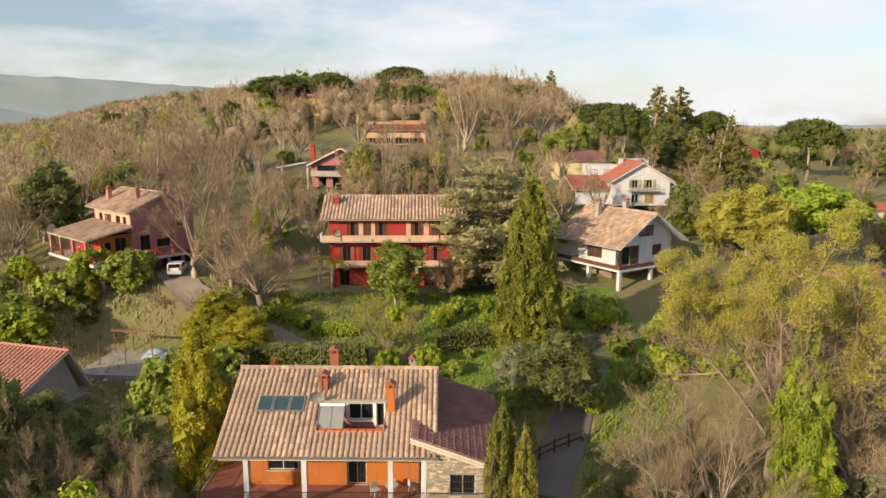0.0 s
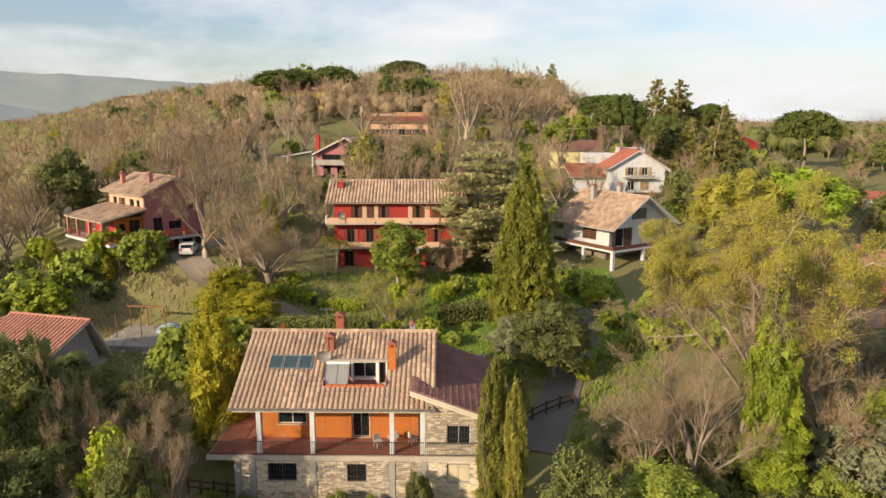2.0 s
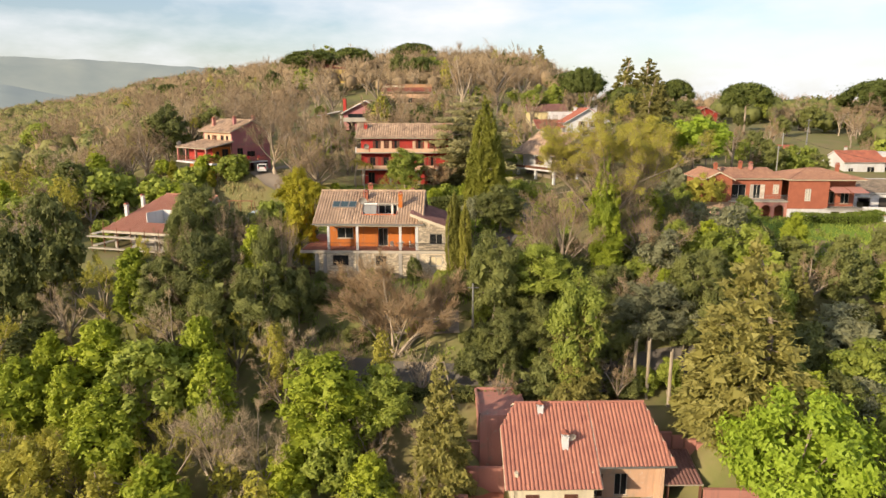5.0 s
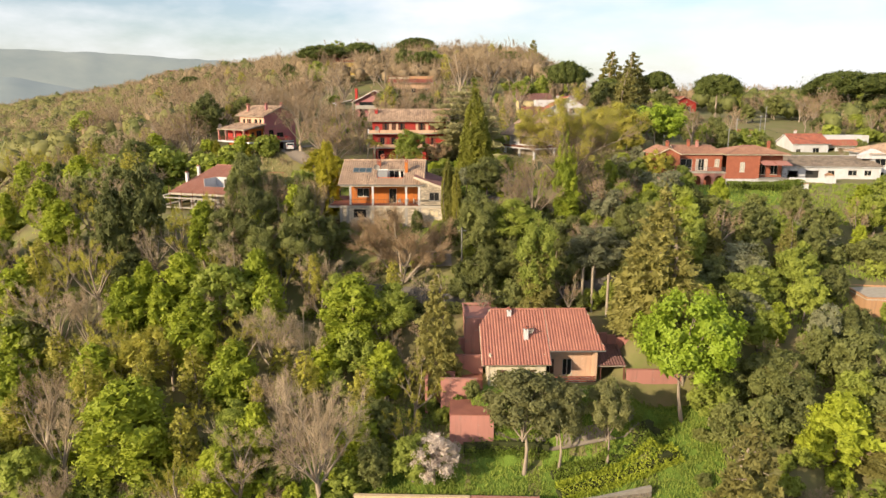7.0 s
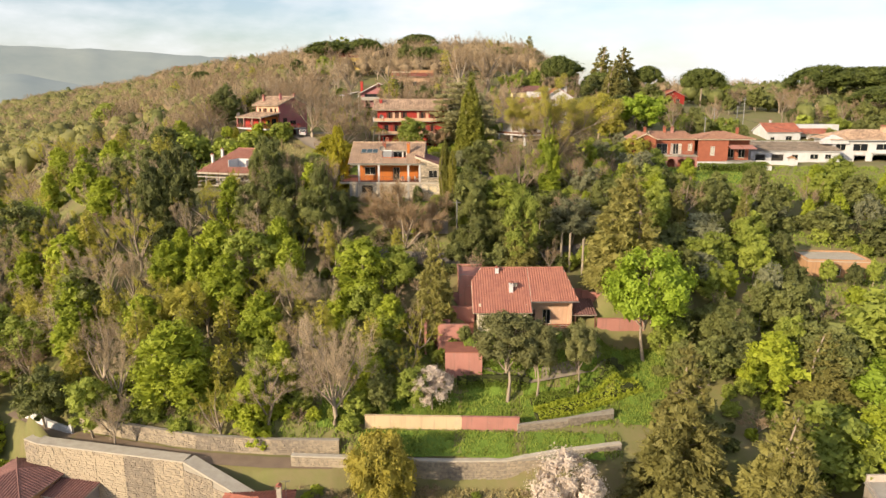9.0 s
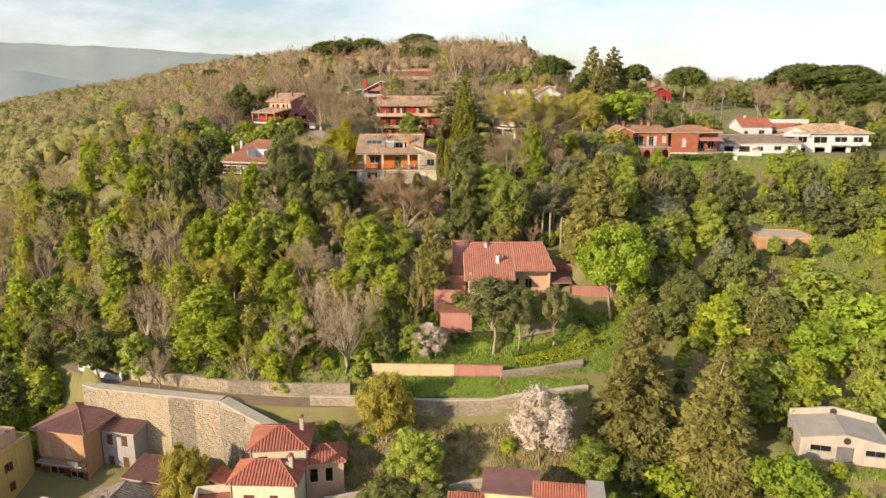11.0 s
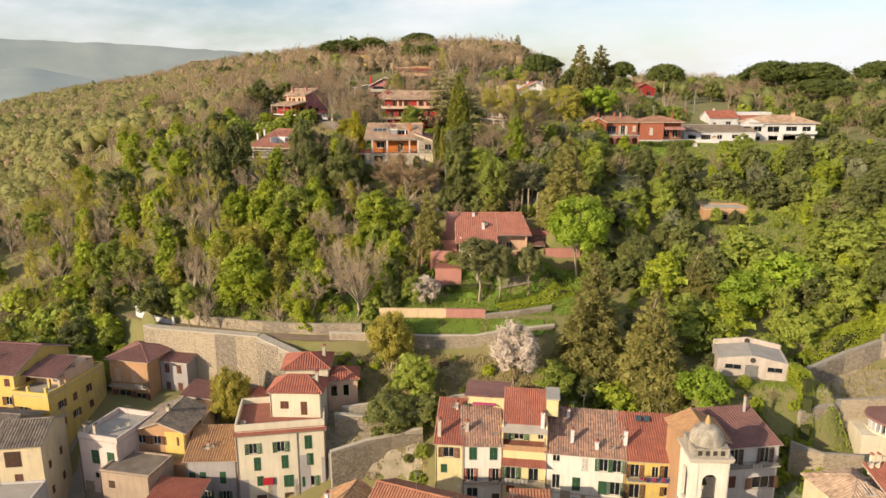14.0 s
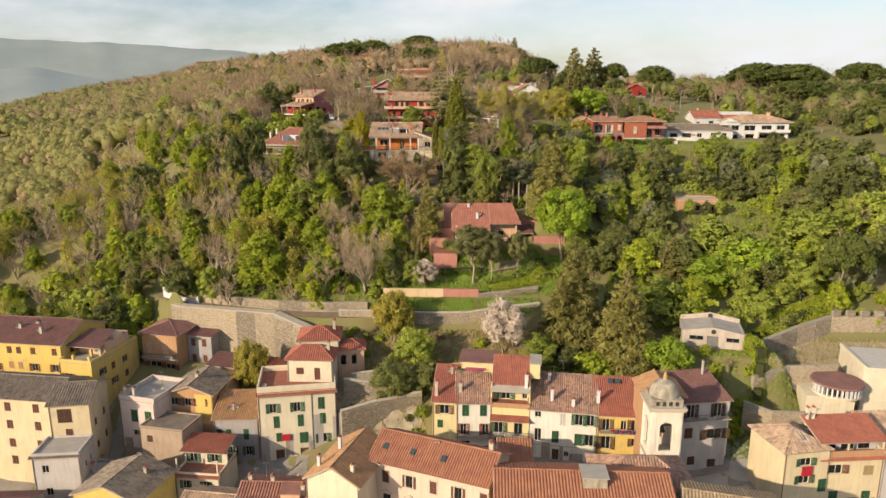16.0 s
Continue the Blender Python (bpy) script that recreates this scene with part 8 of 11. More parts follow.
plain_house("tall_brown_house", "tall apricot house with tiled roof behind the bell tower", 38.2, -40.2, 1.0, 0, 6.0, 6.0, 16.6, APRICOT, TILE_ORANGE, kind="gable", axis="y", rise=1.4, base=3, group=TOWN, holes=[(0.8, 12.4, 0.8, 1.2, "win")])
gb = plain_house("grey_palazzo", "grey-beige four-storey house with balconies and wine-brown roof", 44.6, -38.2, 3.4, 10, 8.0, 7.8, 12.0, GREY_WALL_PALE, TILE_BROWN, kind="shed", rise=1.7, over=0.35, base=4, group=TOWN, holes=[(1.0, 9.4, 1.2, 2.2, "open", WOOD_DARK), (5.4, 9.4, 1.2, 2.2, "open", WOOD_DARK), (0.8, 6.0, 1.3, 1.7, "shut", BROWN_WOOD), (4.6, 5.6, 2.4, 1.7, "open", WOOD_DARK), (1.6, 1.4, 1.2, 1.4, "shut", WOOD_DARK), (5.0, 0.8, 1.3, 1.3, "shut", WOOD_DARK)], right=rows_of((2, 5), (9.0, 5.5), 0.9, 1.4))
balcony(gb, 0.2, 7.8, 9.3, 1.0)
laundry(gb, 3.6, 5.4, -1.05, 9.9, (CLOTH_WHITE, CLOTH_WHITE), 9)
chimney(gb, 6.6, 6.6, 13.2, 2.4, WHITE_METAL, 0.25)


def bell_tower():
    h = thing("bell_tower", 37.8, -46.0, -3.0, 0, "white bell tower with arched belfry and weathered stone dome", "bell tower")
    w = 4.5
    for k, (x, y, tn) in enumerate(((0, 0, 0), (w, 0, 90), (w, w, 180), (0, w, 270))):
        m = pose(x, y, 0, 0, 0, tn)
        bm = blocks((0, 0, 0, w - 0.4, 0.4, 14.0), (0, 0, 14.0, 1.35, 0.4, 20.8), (w - 1.35, 0, 14.0, w - 0.4, 0.4, 20.8), (1.35, 0, 14.0, w - 1.35, 0.4, 14.6), m=m)
        r = (w - 2.7) / 2
        pts = [(1.35 + r - r * math.cos(math.pi * i / 10), 18.2 + r * math.sin(math.pi * i / 10)) for i in range(11)]
        for (a, b), (c, d) in zip(pts, pts[1:]):
            prism(bm, [(a, b), (c, d), (c, 20.8), (a, 20.8)], 0.4, m)
        part("wall", bm, MARL_WHITE, h)
        part("pilaster", blocks((0.15, -0.09, 13.6, 0.75, 0.0, 20.6), (w - 0.75, -0.09, 13.6, w - 0.15, 0.0, 20.6), m=m), MARL_WHITE, h)
    for z, o in ((13.2, 0.22), (20.8, 0.30), (21.1, 0.42)):
        part("cornice", blocks((-o, -o, z, w + o, w + o, z + 0.28)), STONE_TRIM, h)
    part("parapet", blocks((0.1, 0.1, 21.38, w - 0.1, w - 0.1, 22.5)), STONE_OLD, h)
    # no slots are cut: dark plates on the parapet give their shade
    for k in range(4):
        part("parapet_slot", blocks((0.6 + k * 0.9, 0.06, 21.6, 1.1 + k * 0.9, 0.1, 22.2)), IRON, h)
    bm = bmesh.new()
    rings = []
    for i in range(9):
        a = i / 8 * math.pi / 2
        r = 2.05 * math.cos(a) + 0.02
        rings.append([bm.verts.new((w / 2 + r * (1 + 0.025 * (k % 2)) * math.cos(6.28319 * k / 24), w / 2 + r * (1 + 0.025 * (k % 2)) * math.sin(6.28319 * k / 24), 22.5 + 2.3 * math.sin(a))) for k in range(24)])
    for a, b in zip(rings, rings[1:]):
        for k in range(24):
            bm.faces.new((a[k], a[(k + 1) % 24], b[(k + 1) % 24], b[k]))
    part("dome", bm, STONE_OLD, h, "ribbed lichen-stained stone dome", smooth=True)
    fin = cylinder(bmesh.new(), w / 2, w / 2, 24.7, 25.3, 0.35, 0.28)
    cylinder(fin, w / 2, w / 2, 25.3, 25.9, 0.3, 0.06)
    part("finial", fin, OCHRE_STONE, h)
    bell = bmesh.new()
    for a, b, c, d in ((16.6, 17.0, 0.55, 0.42), (17.0, 17.5, 0.42, 0.25)):
        cylinder(bell, w / 2, w / 2, a, b, c, d, 14)
    block(bell, 0.4, w / 2 - 0.06, 17.5, w - 0.4, w / 2 + 0.06, 17.65)
    part("bell", bell, BRONZE, h, "dark bronze bell")


bell_tower()


def church_quarter():
    n = plain_house("church_nave", "church nave with worn terracotta roof below the bell tower", 29.0, -55.0, -4, 0, 13.0, 9.0, 14.6, MARL_WHITE, TILE_MIX, kind="hip", rise=2.6, over=0.2, base=2, group=TOWN)
    l = plain_house("long_house", "long building with bright red barrel-tiled roof", 15.2, -62.5, -4, -1, 22.0, 12.0, 16.0, PEACH, TILE_BARREL, kind="gable", rise=2.6, over=0.3, base=2, group=TOWN)
    part("roof_lantern", blocks((11.0, 3.6, 17.4, 14.0, 6.6, 19.0)), STONE_OLD, l)
    part("roof_lantern_top", blocks((10.8, 3.4, 19.0, 14.2, 6.8, 19.15)), CONCRETE, l)
    plain_house("tan_roofed_house", "house with pale straw-coloured tiled roof", 37.4, -64.0, -4, -14, 11.0, 9.0, 16.6, GREY_WALL_PALE, TILE_STRAW, kind="gable", rise=1.6, over=0.2, base=2, group=TOWN)
    s = plain_house("little_house", "little house with red tiled lean-to roof in the lane", 16.4, -45.6, 1.0, 0, 4.8, 4.0, 7.6, PALE_YELLOW, TILE_BARREL, kind="shed", rise=2.0, over=0.3, base=4, group=TOWN)
    c = thing("curved_palazzo", -1.9, -50.6, -4.0, -21, "peach palazzo with pedimented windows and red tiled roof", "house", TOWN)
    hl = [(2.0 + 3.6 * k, 13.2, 1.0, 1.8, "open" if k % 2 else "shut", BROWN_WOOD) for k in range(5)] + [(2.0 + 3.6 * k, 9.2, 1.2, 2.2, "win") for k in range(5)]
    wall(c, PEACH_PALE, 0, 0, 0, 0, 17.4, 16.3, hl, trim=WOOD_DARK)
    wall(c, PEACH_PALE, 17.4, 0.302, 0, 90, 8.4, 16.3)
    wall(c, PEACH_PALE, 17.4, 9, 0, 180, 17.4, 16.3)
    for k in range(5):
        part("pediment", prism(bmesh.new(), [(-0.35, 0), (1.55, 0), (0.6, 0.5)], 0.22, pose(2.0 + 3.6 * k, -0.2, 11.65)), STONE_TRIM, c)
        part("surround", blocks((-0.16, -0.06, 13.0, -0.005, 0.0, 15.1), (1.005, -0.06, 13.0, 1.16, 0.0, 15.1), (-0.16, -0.06, 15.005, 1.16, 0.0, 15.2), m=Matrix.Translation((2.0 + 3.6 * k, 0, 0))), STONE_TRIM, c)
    gable_roof(c, TILE_BARREL, 0, 17.4, 0, 9, 16.3, 2.3, "x", 0.4, PEACH_PALE, pitch=0.36)
    chimney(c, 16.2, 5.0, 18.3, 1.2, PLASTER_EDGE, 0.6)
    for u in (1.2, 5.4, 10.0):
        m = Matrix.Translation((u, 1.6, 17.3)) @ Matrix.Rotation(math.atan(2.3 / 4.5), 4, "X")
        part("rooflight", blocks((0, 0, -0.05, 0.7, 0.9, 0.1), m=m), SKY_GLASS, c)
    aerial(c, 5.0, 4.6, 18.4, 2.6)
    aerial(c, 10.4, 4.6, 18.4, 2.2)
    dish(c, 8.6, 4.0, 18.6, 0.4, 190)
    w = plain_house("palazzo_wing", "cream gabled wing with orange tiled roof", -10.0, -54.4, -4.0, -16, 7.8, 11.0, 15.6, CREAM, TILE_ORANGE, kind="gable", axis="y", rise=2.2, over=0.35, base=2, group=TOWN)
    chimney(w, 1.0, 2.0, 16.2, 1.4, WHITE_WALL, 0.4)
    chimney(w, 2.2, 6.0, 16.9, 1.6, WHITE_WALL, 0.4)
    chimney(w, 6.2, 1.6, 16.2, 1.2, CREAM, 0.45)
    b = plain_house("red_roofed_house", "house with dull red tiled roof, dormer and aerials", -19.5, -56.0, -4, 0, 12.5, 8.0, 11.6, PEACH, TILE_RED_OLD, kind="gable", rise=1.6, over=0.3, base=2, group=TOWN)
    part("dormer", blocks((6.0, 1.2, 12.0, 8.6, 3.6, 13.2)), PEACH, b)
    part("dormer_roof", blocks((5.8, 0.9, 13.2, 8.8, 3.8, 13.35)), TILE_RED_OLD, b)
    for x, y in ((1.0, 4.4), (4.2, 4.2), (8.9, 2.2)):
        chimney(b, x, y, 12.4, 1.4, PLASTER_EDGE, 0.5)
    dish(b, 7.6, 4.2, 14.4, 0.4, 190)
    dish(b, 0.4, 0.4, 13.0, 0.4, 190)
    aerial(b, 3.4, 4.0, 13.0, 3.2)
    k = plain_house("stone_roofed_house", "ochre house with mottled lichen-covered stone roof", -47.3, -47.2, -9.3, -10, 11.0, 9.3, 12.8, YELLOW_WALL, TILE_GREY, kind="gable", axis="y", rise=2.0, over=0.3, base=2, group=TOWN, holes=[(2.2, 9.6, 0.9, 1.2, "win"), (5.2, 9.6, 0.9, 1.2, "win")])
    dish(k, 5.6, 8.6, 15.4, 0.42, 190)
    chimney(k, 8.4, 6.0, 13.4, 1.2, STONE_OLD, 0.5)


church_quarter()


def corner_palazzo():
    h = plain_house("corner_palazzo", "cream corner house with rooflight, red cloth and green shutters", 56.6, -47.2, 1.0, 12, 7.0, 8.0, 11.2, CREAM_WARM, TILE_TAN, kind="hip", rise=1.8, over=0.4, base=4, group=TOWN, holes=[(2.6, 9.0, 1.6, 1.2, "open", GREEN_WOOD), (2.6, 6.2, 1.6, 1.3, "open", GREEN_WOOD), (5.8, 4.6, 1.3, 2.0, "shut", GREEN_WOOD)])
    part("cloth", blocks((2.7, -0.3, 7.5, 4.4, -0.24, 9.0)), CLOTH_RED, h, "red cloth hung below the window")
    m = Matrix.Translation((3.2, 1.2, 12.1)) @ Matrix.Rotation(math.atan(1.8 / 4.4), 4, "X")
    r = part("rooflight", blocks((0, 0, -0.1, 1.3, 0.08, 0.14), (0, 1.92, -0.1, 1.3, 2.0, 0.14), (0, 0.08, -0.1, 0.08, 1.92, 0.14), (1.22, 0.08, -0.1, 1.3, 1.92, 0.14), m=m), WHITE_METAL, h)
    part("pane", blocks((0.06, 0.06, 0.0, 1.24, 1.94, 0.08), m=m), SKY_GLASS, r)
    g = plain_house("penthouse_row", "cream house with roofed penthouse terrace and red roof", 62.4, -45.5, 0.5, 6, 9.6, 8.0, 10.2, CREAM_WARM, PAVING_RED, kind="flat", rise=0.2, base=4, group=TOWN, holes=[(1.6, 7.6, 1.9, 1.4, "open", BROWN_WOOD), (6.8, 7.2, 1.5, 1.5, "shut", PALE_SHUT), (2.0, 2.6, 1.3, 2.2, "shut", GREEN_WOOD), (7.0, 2.4, 1.3, 2.2, "shut", GREEN_WOOD)])
    part("terrace_parapet", blocks((-0.1, -0.15, 10.2, 9.7, 0.05, 11.2)), APRICOT, g)
    roof_plane(g, TILE_RED, (-0.3, -0.6, 9.95), (1, 0, 0), (0, 1, 0.5), [(0, 0), (10.2, 0), (10.2, 0.6), (0, 0.6)], pitch=0.3, course=0.4)
    wall(g, WHITE_WALL, 0, 1.8, 10.3, 0, 9.6, 2.5, [(1.4, 0.1, 2.0, 2.1, "win"), (4.2, 0.1, 2.0, 2.1, "win"), (6.8, 0.1, 1.8, 2.1, "win")], trim=WOOD_DARK)
    for x in (0.1, 4.0, 9.3):
        part("terrace_post", blocks((x, 0.0, 11.2, x + 0.2, 0.2, 12.7)), CREAM, g)
    shed_roof(g, TILE_RED, 0, 9.6, 0.1, 5.0, 12.7, 14.1, 0.4, pitch=0.34)
    for x in (0.3, 1.2):
        chimney(g, x, 4.6, 13.0, 2.6, CREAM, 0.4)
    aerial(g, 9.0, 5.0, 13.6, 3.0)
    e = plain_house("end_house", "stone-fronted house with brown tiled roof and green shutters", 72.0, -44.6, 1.0, 4, 9.0, 8.0, 10.4, GREY_WALL_PALE, TILE_TAN, kind="shed", rise=2.2, over=0.3, base=4, group=TOWN, holes=rows_of((1.6, 5.4), (6.6, 3.0), 1.3, 2.0, "shut", GREEN_WOOD))


corner_palazzo()


def modern_church():
    h = thing("modern_church", 68.4, -28.2, 6.0, -8, "pale modern church with curved drum and flat roofs", "church")
    part("wall", blocks((0.0, 0.0, -2.0, 7.5, 6.0, 6.4)), CREAM, h)
    part("hall", blocks((9.6, 3.4, -2.0, 21.0, 14.0, 10.4)), CREAM, h)
    part("hall_parapet", blocks((9.5, 3.3, 10.4, 9.9, 14.1, 11.0), (9.9, 3.3, 10.4, 21.1, 3.6, 10.7)), CREAM, h)
    part("roof", blocks((9.95, 3.65, 10.4, 20.9, 13.9, 10.5)), WHITE_METAL, h, "pale flat sheet roof")
    drum = bmesh.new()
    cylinder(drum, 5.4, 2.6, 6.4, 6.7, 3.9, 3.9, 28)
    part("drum_base", drum, CREAM, h)
    part("drum_core", cylinder(bmesh.new(), 5.4, 2.6, 6.7, 8.2, 3.2, 3.2, 28), GLASS, h)
    for k in range(16):
        a = math.pi * (1.02 + k / 15 * 0.96)
        part("fin", blocks((-0.12, -0.3, 6.7, 0.12, 0.3, 8.2), m=Matrix.Translation((5.4 + 3.5 * math.cos(a), 2.6 + 3.5 * math.sin(a), 0)) @ Matrix.Rotation(a + math.pi / 2, 4, "Z")), WHITE_WALL, h)
    part("drum_roof", cylinder(bmesh.new(), 5.4, 2.6, 8.2, 8.5, 4.1, 4.0, 28), TILE_BROWN, h, "weathered brown sheet roof of the drum")


modern_church()

wb = thing("pale_workshop", 50.3, -18.2, 17.2, -13, "low whitewashed building with flat-pitched gable and round vents", "building")
wall(wb, WORN_WHITE, 0, 0, 0, 0, 10.4, 2.9, [(1.2, 1.3, 2.4, 0.8, "win"), (4.2, 0.1, 1.9, 2.1, "garage", GREY_METAL), (7.4, 1.3, 2.2, 0.8, "win")], gable=0.9, trim=GREY_METAL)
wall(wb, WORN_WHITE, 10.4, 0.302, 0, 90, 6.4, 2.9)
wall(wb, WORN_WHITE, 10.4, 7, 0, 180, 10.4, 3.6, gable=0.9)
wall(wb, WORN_WHITE, 0, 6.7, 0, 270, 6.4, 2.9)
part("roof", prism(bmesh.new(), [(-0.2, 2.75), (5.2, 3.65), (10.6, 2.75), (10.6, 2.6), (5.2, 3.5), (-0.2, 2.6)], 6.4, pose(0, 0.3, 0)), CONCRETE, wb)
for y in (-0.05, 6.62):
    part("vent", cylinder(bmesh.new(), 5.2, 0, -0.06, 0.06, 0.42, 0.42, 16), IRON, wb, "round dark vent").matrix_local = pose(0, y, 3.05 if y < 0 else 3.9, 90, 0, 0)


# ---- walls and lanes ----
def long_wall(name, label, points, thick, mat, piece, coping=None, seed=1, singles=0, low=0.16, high=0.32):
    """A rubble wall along points of (x, y, foot, top)."""
    w = new(name)
    tagged(w, label, "stone wall", kind="structure")
    for k, ((x0, y0, f0, t0), (x1, y1, f1, t1)) in enumerate(zip(points, points[1:])):
        L = math.hypot(x1 - x0, y1 - y0)
        m = pose(x0, y0, 0, 0, 0, math.degrees(math.atan2(y1 - y0, x1 - x0)))
        part("wall_core", prism(bmesh.new(), [(0, min(f0, f1) - 1), (L, min(f0, f1) - 1), (L, t1), (0, t0)], thick, m), mat, w)
        steps = max(1, int(L / 4))
        for s in range(steps):
            a, b = L * s / steps, L * (s + 1) / steps
            foot = f0 + (f1 - f0) * (s + 0.5) / steps
            top = min(t0 + (t1 - t0) * s / steps, t0 + (t1 - t0) * (s + 1) / steps)
            if piece:
                stone_face(w, piece, m @ Matrix.Translation((a, 0, foot)), b - a, top - foot, low=low, high=high, seed=seed + s + 17 * k, proud=0.09, singles=singles)
        if coping:
            slope = math.atan2(t1 - t0, L)
            part("coping", blocks((0, -0.06, 0, math.hypot(L, t1 - t0), thick + 0.06, 0.18), m=m @ Matrix.Translation((0, 0, t0)) @ Matrix.Rotation(-slope, 4, "Y")), coping, w)
    return w


long_wall("retaining_wall_west", "tall buttressed rubble retaining wall with pale coping above the town", [(-49.6, -3.2, 9.5, 18.9), (-47, -4.4, 9, 18.9), (-27, -8, 8, 18.8), (-18.2, -12.6, 8, 16.9), (-15.2, -16.0, 8, 14.6)], 1.7, MORTAR, STONE_PIECE, MARL, 1, low=0.22, high=0.42)
long_wall("retaining_wall_middle", "long pale rubble garden retaining wall", [(-14, -7.4, 14.6, 19.5), (-5, -7.5, 14.8, 19.4), (4, -7.6, 15, 19.2), (12, -7.5, 15, 19.4), (18, -6.8, 15.2, 20.2), (26, -5.6, 16, 20.8)], 0.6, MORTAR, STONE_PIECE, MARL, 40, singles=14, low=0.24, high=0.42)
long_wall("lane_wall_upper", "rubble wall along the uphill side of the lane", [(-44.5, 0.9, 17.9, 20.0), (-38, -0.9, 17.9, 20.2), (-27, -3.7, 17.9, 20.2), (-17, -4.7, 17.9, 20.3), (-8.6, -4.9, 17.9, 20.5)], 0.5, MORTAR, STONE_PIECE, None, 60, low=0.22, high=0.4)
long_wall("terrace_wall_lower", "curved whitish rubble terrace wall above the row of houses", [(-9.5, -21.0, 10.2, 12.0), (-5.5, -20.0, 10.4, 12.2), (-1.5, -17.0, 10.6, 12.4), (4.2, -18.6, 10.4, 12.0), (9, -17.4, 10.5, 12.6), (15.2, -16.6, 10.8, 13.0)], 0.5, MARL, STONE_PALE, None, 80)
long_wall("terrace_wall_right", "low rubble wall at the lawn's edge", [(13.6, -3.2, 20.2, 22.0), (20, -2.0, 20.8, 22.4), (26, -0.6, 21.4, 23.0)], 0.4, MORTAR, STONE_PIECE, None, 100)
long_wall("stepped_wall", "stone buttress wall beside the stepped lane", [(-10.0, -28.6, -1, 8.2), (-4.2, -25.6, 0, 8.8), (-1.2, -24.6, 1, 9.0), (3.6, -23.6, 3, 9.8)], 0.6, MORTAR, STONE_PIECE, MARL, 120, low=0.22, high=0.42)
long_wall("stepped_wall_upper", "stone wall of the zigzag lane", [(-10.5, -22.8, 4, 11.6), (-6.0, -22.4, 4, 11.0), (-1.6, -21.4, 5, 10.8), (3.0, -21.0, 6, 11.2)], 0.6, MORTAR, STONE_PIECE, MARL, 140, low=0.22, high=0.42)
long_wall("town_wall_right", "ruined crenellated town wall of rubble", [(66.0, -15.2, 13.5, 17.0), (74, -11.5, 14.5, 18.6), (81.5, -8.6, 15.5, 19.8), (99, -8.6, 15.5, 19.8)], 0.8, MORTAR, STONE_PIECE, None, 160, low=0.22, high=0.42)
for k in range(6):
    cr_ = thing("merlon", 81.6 + 2.7 * k, -8.7, 19.7, 0, "square rubble merlon on the old town wall", "merlon", "merlons of the town wall")
    part("core", blocks((0, 0, 0, 1.5, 0.8, 1.2)), MORTAR, cr_)
    stone_face(cr_, STONE_PIECE, pose(0, -0.001, 0), 1.5, 1.2, seed=k + 300)
long_wall("garden_wall_right", "low grey rubble terrace wall in the garden", [(60.5, -25.5, 11.5, 14.6), (67.5, -23.4, 12, 15.6), (76, -22.6, 12.5, 15.8)], 0.5, MORTAR, STONE_PIECE, None, 200)
long_wall("garden_wall_lower", "rough rubble wall stepping up the slope", [(57.6, -29.5, 6, 11.8), (62, -30.6, 5.5, 10.6), (67.2, -31.4, 5, 10.8)], 0.5, MORTAR, STONE_PIECE, None, 220)
long_wall("white_wall", "whitewashed broken wall with stair at the lane", [(-54.6, 4.4, 16.4, 20.6), (-52.8, 3.2, 16.8, 19.7), (-49.3, 1.4, 17.0, 19.2), (-45.9, 0.0, 17.2, 19.0), (-45.1, -0.2, 17.2, 19.9)], 0.4, WHITE_WALL, None, None, 240)


def ribbon(name, label, points, mat, lift=0.06, category="road"):
    """A lane laid on the ground: points of (x, y, half width)."""
    vs, fs = [], []
    dense = []
    for (x0, y0, w0), (x1, y1, w1) in zip(points, points[1:]):
        n = max(2, int(math.hypot(x1 - x0, y1 - y0) / 0.7))
        dense += [(x0 + (x1 - x0) * k / n, y0 + (y1 - y0) * k / n, w0 + (w1 - w0) * k / n) for k in range(n)]
    dense.append(points[-1])
    for k, (x, y, w) in enumerate(dense):
        a, b = dense[max(k - 1, 0)], dense[min(k + 1, len(dense) - 1)]
        d = Vector((b[0] - a[0], b[1] - a[1], 0)).normalized()
        side = Vector((-d.y, d.x, 0))
        for s in (-1, -0.5, 0, 0.5, 1):
            p = Vector((x, y, 0)) + side * w * s
            vs.append((p.x, p.y, max(height(p.x, p.y), height(x, y) - 0.3) + lift))
    fs = [(i * 5 + j, i * 5 + j + 1, i * 5 + j + 6, i * 5 + j + 5) for i in range(len(dense) - 1) for j in range(4)]
    return tagged(new(name, mesh_of(name, vs, [fs], mat, True)), label, category, kind="structure")


ribbon("lane", "narrow brown paved lane between stone walls", [(-57, 6.3, 1.2), (-53, 4, 1.3), (-46, -0.6, 1.3), (-38, -2.8, 1.3), (-27, -5.7, 1.3), (-17, -6.6, 1.3), (-9, -6.7, 1.2)], surf("worn_paving", (0.24, 0.18, 0.13), (0.16, 0.12, 0.09), 1.5, 0.95, 0.4))
ribbon("road", "asphalt road behind the lower villa", [(-16, 27, 1.8), (-4, 26, 1.8), (8, 25.5, 2.0), (20, 26.2, 2.1), (32, 28, 2.1), (44, 32, 2.0)], ASPHALT_PALE, 0.08)
ribbon("driveway", "pale gravel drive curving up to the pink house", [(-12, 62, 1.6), (-17, 67, 1.6), (-22.5, 70.5, 1.6), (-28, 73.5, 1.6), (-31, 77, 1.8), (-31, 84, 1.6), (-27, 96, 1.4)], GRAVEL, 0.06)
